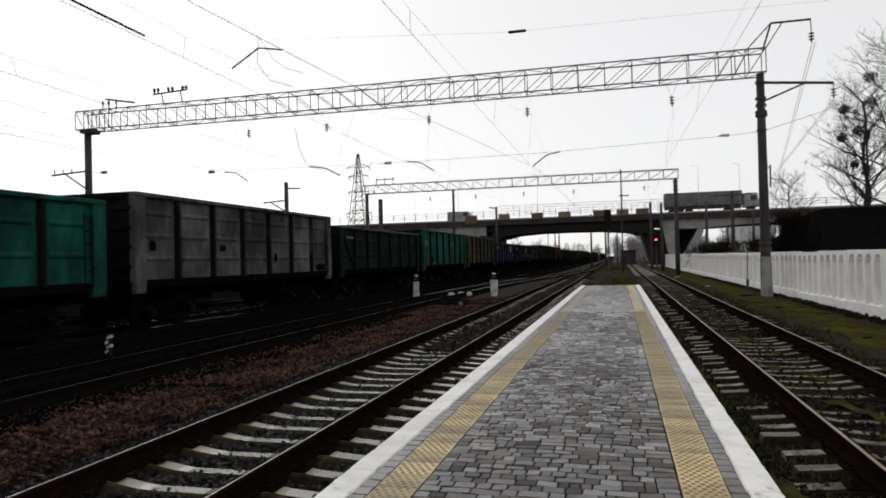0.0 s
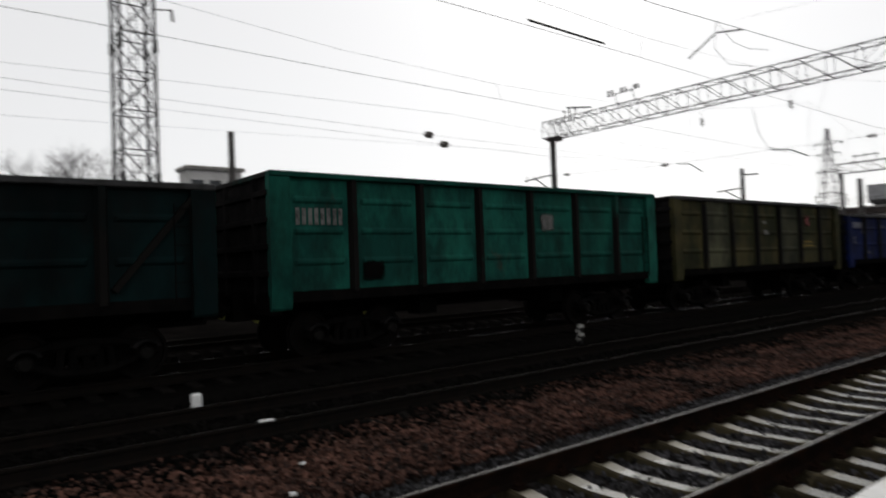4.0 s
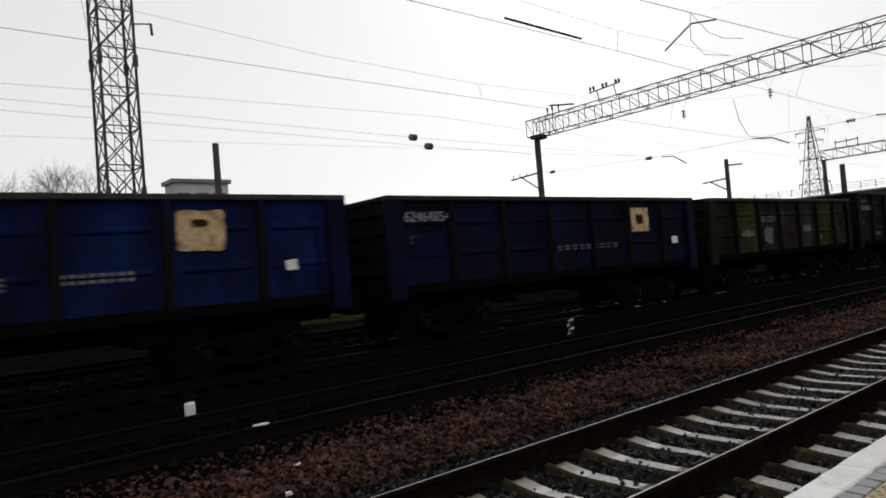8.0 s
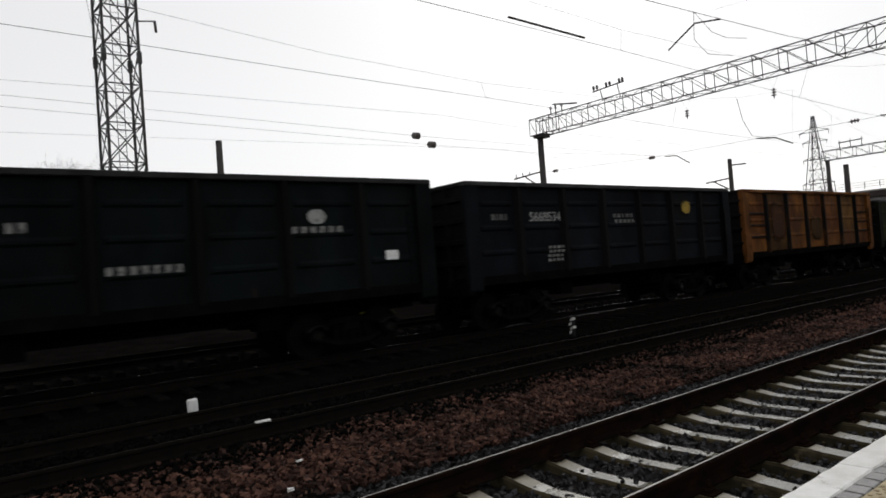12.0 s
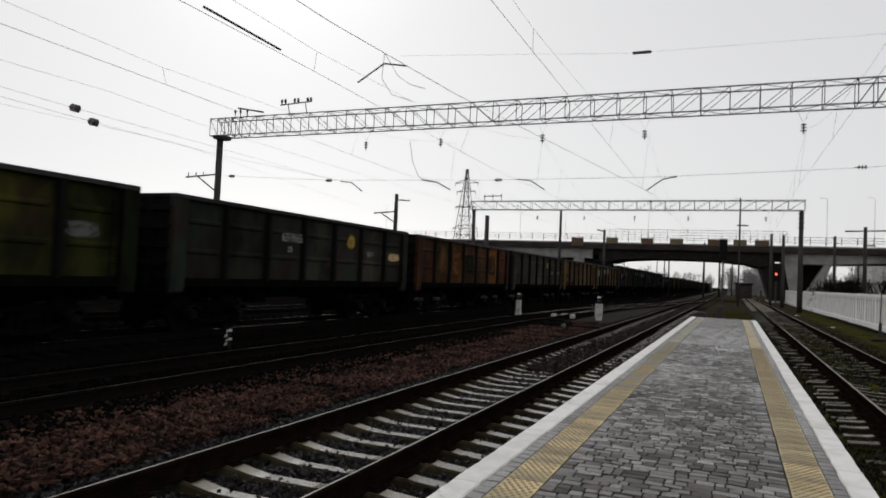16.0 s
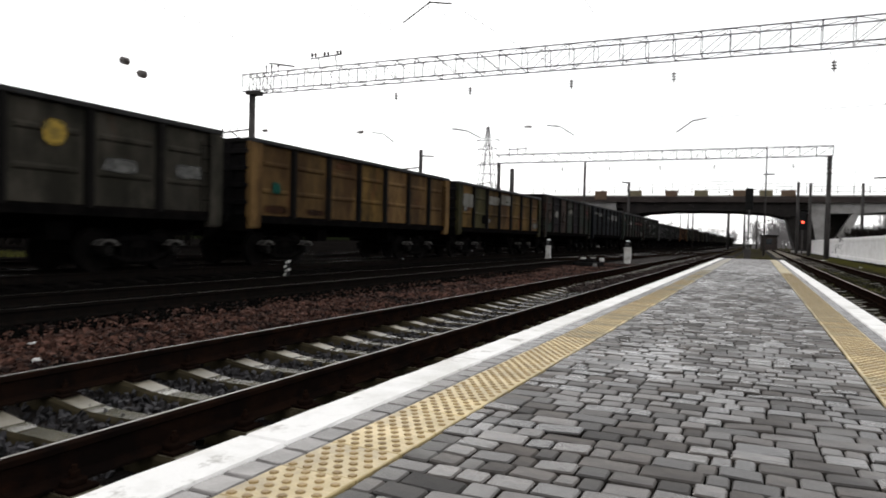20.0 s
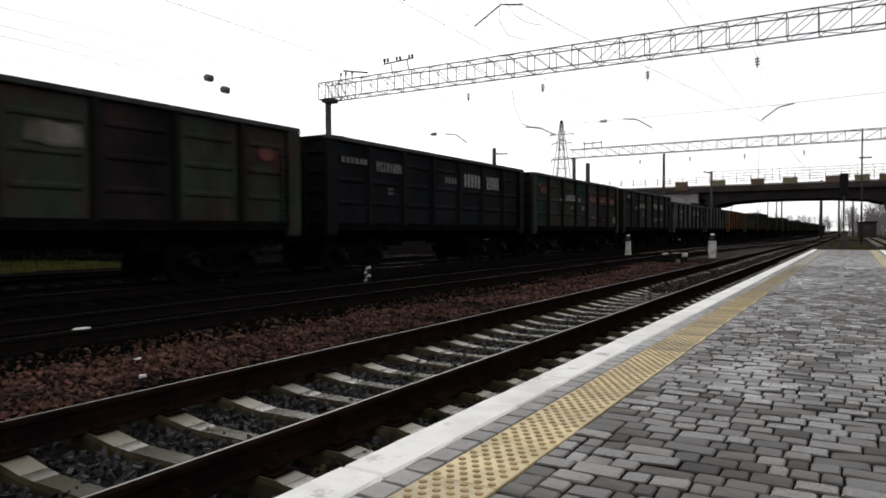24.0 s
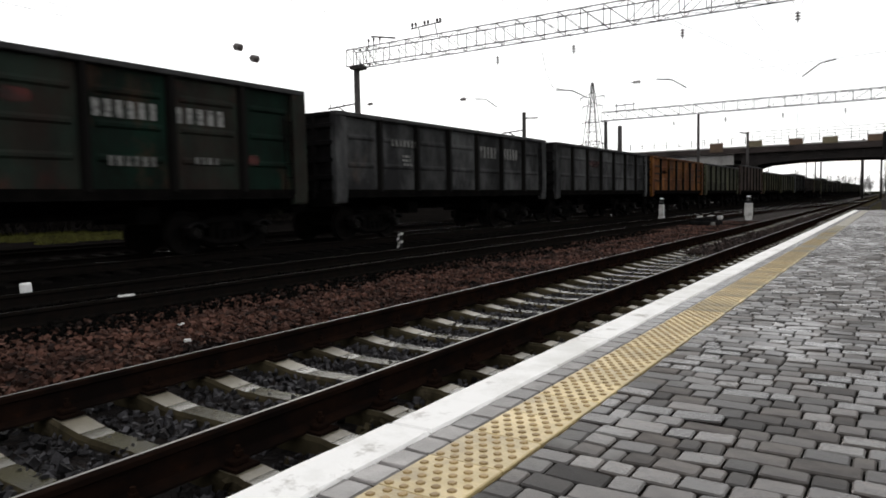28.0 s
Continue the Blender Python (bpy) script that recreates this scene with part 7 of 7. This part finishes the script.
def bars(y0, y1, z0, z1, material, n=5, lines=1):
    """Writing that cannot be read, as rows of plain bars."""
    material = M_MARK_DIM if material is M_MARK else material
    out, step, high = [], (y1 - y0) / n, (z1 - z0) / lines
    for r in range(lines):
        for i in range(n):
            out.append(("bar", y0 + i * step, y0 + (i + 0.62) * step, z0 + r * high, z0 + (r + (0.6 if lines > 1 else 1)) * high, material))
    return out


W = M_MARK
G, R, Y, P = M_MARK_GREY, M_MARK_RED, M_MARK_YELLOW, M_MARK_PALE
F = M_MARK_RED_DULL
SPEC = {
    -3: (False, "black", "black open coal wagon", []),
    -2: (False, "dark_green", "dark green open coal wagon", []),
    -1: (False, "green", "faded green open coal wagon", []),
    0: (True, "grey", "light grey open coal wagon with ribbed sides", patch(0.62, 0.97, 2.16, 2.56, M_UNDER, "blob") + patch(4.1, 4.6, 2.2, 2.45, M_UNDER, "blob") + patch(7.7, 8.0, 1.8, 2.2, M_UNDER, "blob") + patch(11.2, 12.7, 1.4, 1.75, M_UNDER, "blob")),
    1: (False, "dark_green", "dark blue-green open coal wagon", patch(0.9, 1.8, 2.9, 3.02, G)),
    2: (True, "green", "bright green open coal wagon with pressed side panels", bars(0.6, 1.73, 2.76, 3.1, G, 8) + patch(7.66, 8.29, 2.62, 3.16, G, "blob") + patch(2.03, 2.78, 1.53, 2.04, M_UNDER, "blob")),
    3: (True, "olive_grey", "faded olive-brown open coal wagon with a red emblem", patch(9.58, 10.04, 2.87, 3.39, R, "oval") + bars(9.31, 10.33, 2.05, 2.37, Y, 5, 2) + bars(6.1, 6.4, 2.98, 3.07, W, 3) + bars(6.09, 6.46, 2.56, 2.72, W, 3)),
    4: (False, "blue", "blue open coal wagon with a pale picture panel", num("62519137", 0.48, 1.69, 2.87, 3.12) + bars(0.59, 0.94, 2.17, 2.51, W, 3, 3) + num("25", 1.59, 1.76, 2.63, 2.78, G) + bars(2.21, 2.84, 1.67, 1.75, G, 3) + bars(3.99, 4.57, 2.9, 3.03, G, 2, 2) + bars(4.95, 5.31, 2.87, 2.95, G, 2) + bars(5.95, 6.79, 1.92, 2.17, G, 2, 3) + bars(7.37, 8.59, 1.96, 2.17, W, 8, 2) + patch(9.29, 10.22, 2.41, 3.19, P) + patch(9.55, 9.9, 2.85, 3.05, M_MARK_BROWN, "blob") + bars(9.4, 10.1, 2.5, 2.58, M_MARK_BROWN, 6) + patch(11.39, 11.69, 1.94, 2.19, M_PAPER, "blob")),
    5: (False, "dark_blue", "dark blue open coal wagon with a pale panel", num("62464854", 0.52, 1.88, 2.88, 3.12) + patch(0.54, 1.84, 1.96, 2.67, PAINT["blue"], "blob") + bars(0.7, 1.3, 2.35, 2.6, G, 3, 2) + bars(5.75, 8.6, 1.98, 2.14, G, 9, 2) + patch(9.24, 10.24, 2.4, 3.17, P) + patch(9.5, 9.95, 2.6, 3.0, M_MARK_BROWN, "blob") + patch(11.48, 11.82, 1.97, 2.21, M_PAPER)),
    6: (False, "olive", "olive open coal wagon with patchy faded lettering", num("58 17227", 3.94, 5.22, 2.56, 2.79, M_MARK_DIM) + patch(2.2, 3.4, 1.95, 2.3, M_MARK_FADED, "blob") + patch(4.1, 5.0, 1.65, 2.4, M_MARK_FADED, "blob") + patch(5.93, 6.65, 1.91, 2.43, PAINT["brown"], "blob") + patch(7.6, 8.6, 2.0, 2.4, G, "blob") + patch(2.9, 3.4, 2.5, 2.7, PAINT["brown"], "blob") + bars(9.24, 9.66, 1.68, 1.9, W, 3)),
    7: (True, "black_green", "black-green open coal wagon with white stencilled signs", num("63354617", 0.55, 1.84, 2.94, 3.2) + bars(0.54, 1.34, 3.3, 3.46, G, 6) + bars(0.6, 1.0, 2.32, 2.5, W, 3, 2) + bars(2.33, 3.05, 1.67, 1.83, G, 4) + bars(4.33, 4.68, 2.78, 2.95, W, 2) + bars(5.73, 7.1, 2.01, 2.16, W, 7) + patch(9.63, 10.08, 2.83, 3.15, W, "oval") + bars(9.25, 10.5, 2.65, 2.78, W, 6) + patch(11.5, 11.85, 2.0, 2.21, M_PAPER)),
    8: (True, "ink", "black open coal wagon with white stencilled signs", num("56685346", 2.35, 3.77, 2.79, 3.05) + bars(0.96, 1.57, 2.84, 2.99, G, 4) + bars(3.0, 3.7, 1.68, 2.15, W, 4, 4) + bars(6.04, 7.1, 2.68, 3.03, G, 5, 2) + patch(9.73, 10.36, 2.91, 3.39, Y, "oval")),
    9: (True, "ochre", "rusty ochre open coal wagon", patch(2.1, 3.6, 1.7, 3.4, PAINT["brown"], "blob") + patch(5.8, 7.2, 1.6, 2.8, PAINT["sand"], "blob")),
    10: (False, "olive", "olive-green open coal wagon", patch(11.0, 12.1, 2.2, 2.6, G, "blob")),
    11: (False, "moss", "dark green open coal wagon with a yellow round patch", num("63191655", 4.38, 5.54, 2.58, 2.86) + num("22", 4.74, 4.98, 2.27, 2.44) + patch(8.1, 8.73, 2.51, 3.08, Y, "oval") + patch(9.35, 10.35, 2.26, 2.59, G, "blob") + patch(11.17, 12.5, 2.18, 2.6, P, "blob") + patch(12.5, 12.8, 2.96, 3.17, M_PAPER, "blob")),
    12: (False, "brown", "rust-brown and ochre open coal wagon", patch(2.1, 3.6, 1.7, 3.2, PAINT["sand"], "blob") + patch(3.9, 5.3, 1.6, 3.2, PAINT["ochre"], "blob") + patch(5.8, 7.1, 1.9, 3.0, PAINT["olive"], "blob") + patch(9.4, 10.6, 1.7, 3.1, PAINT["sand"], "blob")),
    13: (False, "grey_green", "grey-green open coal wagon with a yellow round patch", patch(8.09, 8.63, 2.5, 3.07, Y, "oval") + patch(9.34, 10.4, 2.1, 2.48, G, "blob") + patch(11.27, 12.33, 2.14, 2.54, G, "blob") + patch(12.5, 12.8, 2.92, 3.21, R, "blob")),
    14: (False, "russet", "rusty tan streaked open coal wagon", patch(0.88, 1.37, 1.99, 2.38, PAINT["green"], "blob") + patch(0.5, 1.9, 1.45, 1.75, PAINT["brown"], "blob") + patch(2.4, 3.6, 1.45, 1.7, PAINT["brown"], "blob") + patch(4.0, 5.2, 3.0, 3.3, PAINT["brown"], "blob")),
    15: (False, "bronze", "olive-ochre open coal wagon with pale bleached patches", patch(0.62, 2.02, 2.35, 2.98, M_BLEACHED, "block") + patch(0.7, 1.15, 2.1, 2.5, M_BLEACHED, "blob") + patch(1.15, 1.62, 2.18, 2.58, PAINT["brown"], "block") + patch(3.05, 3.66, 1.62, 2.05, M_UNDER) + patch(4.0, 5.45, 2.62, 3.05, M_BLEACHED, "block") + patch(4.02, 4.3, 1.66, 1.95, M_BLEACHED, "blob") + patch(5.78, 7.25, 2.7, 3.22, M_BLEACHED, "block") + patch(6.5, 6.9, 2.84, 2.92, M_UNDER) + patch(11.33, 12.7, 1.5, 1.95, M_BLEACHED, "blob") + patch(12.2, 12.7, 1.45, 2.2, M_BLEACHED, "blob")),
    16: (True, "moss", "dark open coal wagon with bleached and rusty patches", patch(11.4, 12.08, 2.87, 3.24, F, "oval") + patch(0.75, 1.7, 1.9, 3.0, PAINT["rust_grey"], "blob") + patch(2.3, 3.4, 2.3, 2.95, M_BLEACHED, "blob") + patch(4.3, 5.4, 2.0, 2.9, PAINT["rust_grey"], "blob") + patch(5.9, 7.2, 2.7, 3.2, M_BLEACHED, "blob")),
    17: (True, "ink", "black open coal wagon with white painted lettering bars", bars(0.67, 1.91, 3.12, 3.28, G, 6) + bars(2.32, 3.74, 2.97, 3.27, G, 8) + bars(2.98, 3.3, 2.31, 2.56, G, 2, 2) + bars(6.42, 7.29, 2.88, 3.08, G, 4) + bars(7.72, 9.03, 2.8, 3.28, W, 5) + bars(9.52, 10.6, 2.8, 3.28, W, 5)),
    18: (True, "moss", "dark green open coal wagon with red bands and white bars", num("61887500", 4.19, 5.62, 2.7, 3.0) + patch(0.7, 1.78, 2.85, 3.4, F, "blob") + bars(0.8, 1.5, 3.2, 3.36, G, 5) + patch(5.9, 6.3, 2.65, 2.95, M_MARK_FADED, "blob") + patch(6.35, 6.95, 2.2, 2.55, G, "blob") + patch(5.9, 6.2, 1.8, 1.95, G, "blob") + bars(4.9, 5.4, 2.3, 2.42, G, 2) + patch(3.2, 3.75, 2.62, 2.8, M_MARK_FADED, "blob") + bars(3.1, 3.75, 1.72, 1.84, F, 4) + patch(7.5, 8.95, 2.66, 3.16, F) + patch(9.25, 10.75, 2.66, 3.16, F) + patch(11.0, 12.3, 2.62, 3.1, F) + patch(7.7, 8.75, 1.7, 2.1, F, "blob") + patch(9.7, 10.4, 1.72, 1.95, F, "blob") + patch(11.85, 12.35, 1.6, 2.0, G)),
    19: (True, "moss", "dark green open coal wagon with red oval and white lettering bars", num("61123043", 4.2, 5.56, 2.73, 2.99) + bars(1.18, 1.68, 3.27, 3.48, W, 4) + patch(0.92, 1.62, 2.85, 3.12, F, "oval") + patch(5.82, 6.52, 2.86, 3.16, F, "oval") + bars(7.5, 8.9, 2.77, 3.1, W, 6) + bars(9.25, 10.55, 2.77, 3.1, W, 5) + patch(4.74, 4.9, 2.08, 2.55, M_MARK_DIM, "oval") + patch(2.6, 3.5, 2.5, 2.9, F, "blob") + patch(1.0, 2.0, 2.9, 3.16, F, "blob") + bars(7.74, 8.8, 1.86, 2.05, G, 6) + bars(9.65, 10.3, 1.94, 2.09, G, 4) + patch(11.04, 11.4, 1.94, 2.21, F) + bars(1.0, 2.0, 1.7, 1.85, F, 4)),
    20: (False, "charcoal", "charcoal open coal wagon with pale lettering bars", bars(7.55, 8.78, 2.55, 2.95, G, 5) + bars(9.3, 10.44, 2.55, 2.95, G, 5) + bars(2.46, 3.81, 2.68, 2.88, G, 7) + bars(3.05, 3.5, 2.13, 2.5, W, 3, 3)),
    21: (False, "charcoal", "charcoal open coal wagon", bars(3.97, 5.24, 2.5, 2.85, F, 6)),
    22: (False, "ochre", "ochre-orange open coal wagon", patch(2.1, 3.5, 2.4, 2.7, M_UNDER, "blob")),
}
# single side panels painted over or faded apart from the rest of their wagon
REPAINT = {
    3: ((1, "sage"), (4, "sage")),
    6: ((1, "lime"), (2, "plum"), (3, "plum"), (4, "stone"), (5, "lime"), (6, "lime")),
    9: ((1, "rust_sand"), (4, "ochre"), (5, "rust_sand")),
    10: ((0, "lime"), (1, "sprig"), (3, "stone"), (4, "lime"), (5, "sprig"), (6, "lime")),
    11: ((1, "stone"), (3, "stone"), (5, "grey_green")),
    12: ((1, "sand"), (2, "rust_sand"), (4, "sand"), (5, "ochre")),
    14: ((3, "bronze"),),
    15: ((1, "olive_grey"), (3, "russet"), (6, "russet")),
    16: ((1, "plum"), (2, "rust_grey"), (4, "plum")),
    18: ((0, "dark_teal"), (3, "dark_teal"), (5, "plum")),
    19: ((0, "dark_teal"), (1, "plum"), (4, "dark_teal"), (6, "dark_teal")),
}
REST = ("sage", "olive_grey", "grey_green", "sage", "rust_grey", "olive_grey", "sage", "charcoal", "rust_grey", "olive_grey")
WAGONS = {}
for k in range(-3, 44):
    tall, key, label, marks = SPEC.get(k, (k % 3 == 0, REST[k % len(REST)], REST[k % len(REST)].replace("_", " ") + " open coal wagon", ()))
    WAGONS[k] = wagon(k, tall, key, label, marks, REPAINT.get(k, ()))

tactile()
pavers()


def moving(thing_, place, times):
    walk(thing_, [(t, pose(*place(t))) for t in times])


def motions():
    def lead(t):
        return 15.0 - 9.365 * t - 0.0251 * t * t
    times = [0, 4, 8, 12, 16, 20, 24, 28]
    for k, w in WAGONS.items():
        moving(w, lambda t, k=k: (AX, lead(t) + PITCH_W * k + 1.03, 0), times)
    # wheels roll with the train; alike wheelsets share one spin
    spins = {}
    for q in WHEELS:
        key = round(q.location.y, 3)
        if key not in spins:
            y = q.location.y
            n = 390
            walk(q, [(28.0 * i / n, pose(0, y, 0.475, math.degrees((15.0 - lead(28.0 * i / n)) / 0.475), 0, 0)) for i in range(n + 1)])
            spins[key] = q
        else:
            q.rotation_mode = "QUATERNION"
            src = spins[key].animation_data
            q.animation_data_create()
            q.animation_data.action = src.action
            q.animation_data.action_slot = src.action_slot
    moving(TRUCK_A, lambda t: (11.1 + 6.45 * t, BY0 + 2.6, DECK), [0, 7, 14, 21, 28])
    moving(TRUCK_B, lambda t: (-44.4 + 8.4 * (t - 3), BY0 + 2.6, DECK), [0, 7, 14, 21, 28])
    moving(VAN, lambda t: (-25.8 + 7.7 * t, BY0 + 6.0, DECK), [0, 7, 14, 21, 28])


motions()
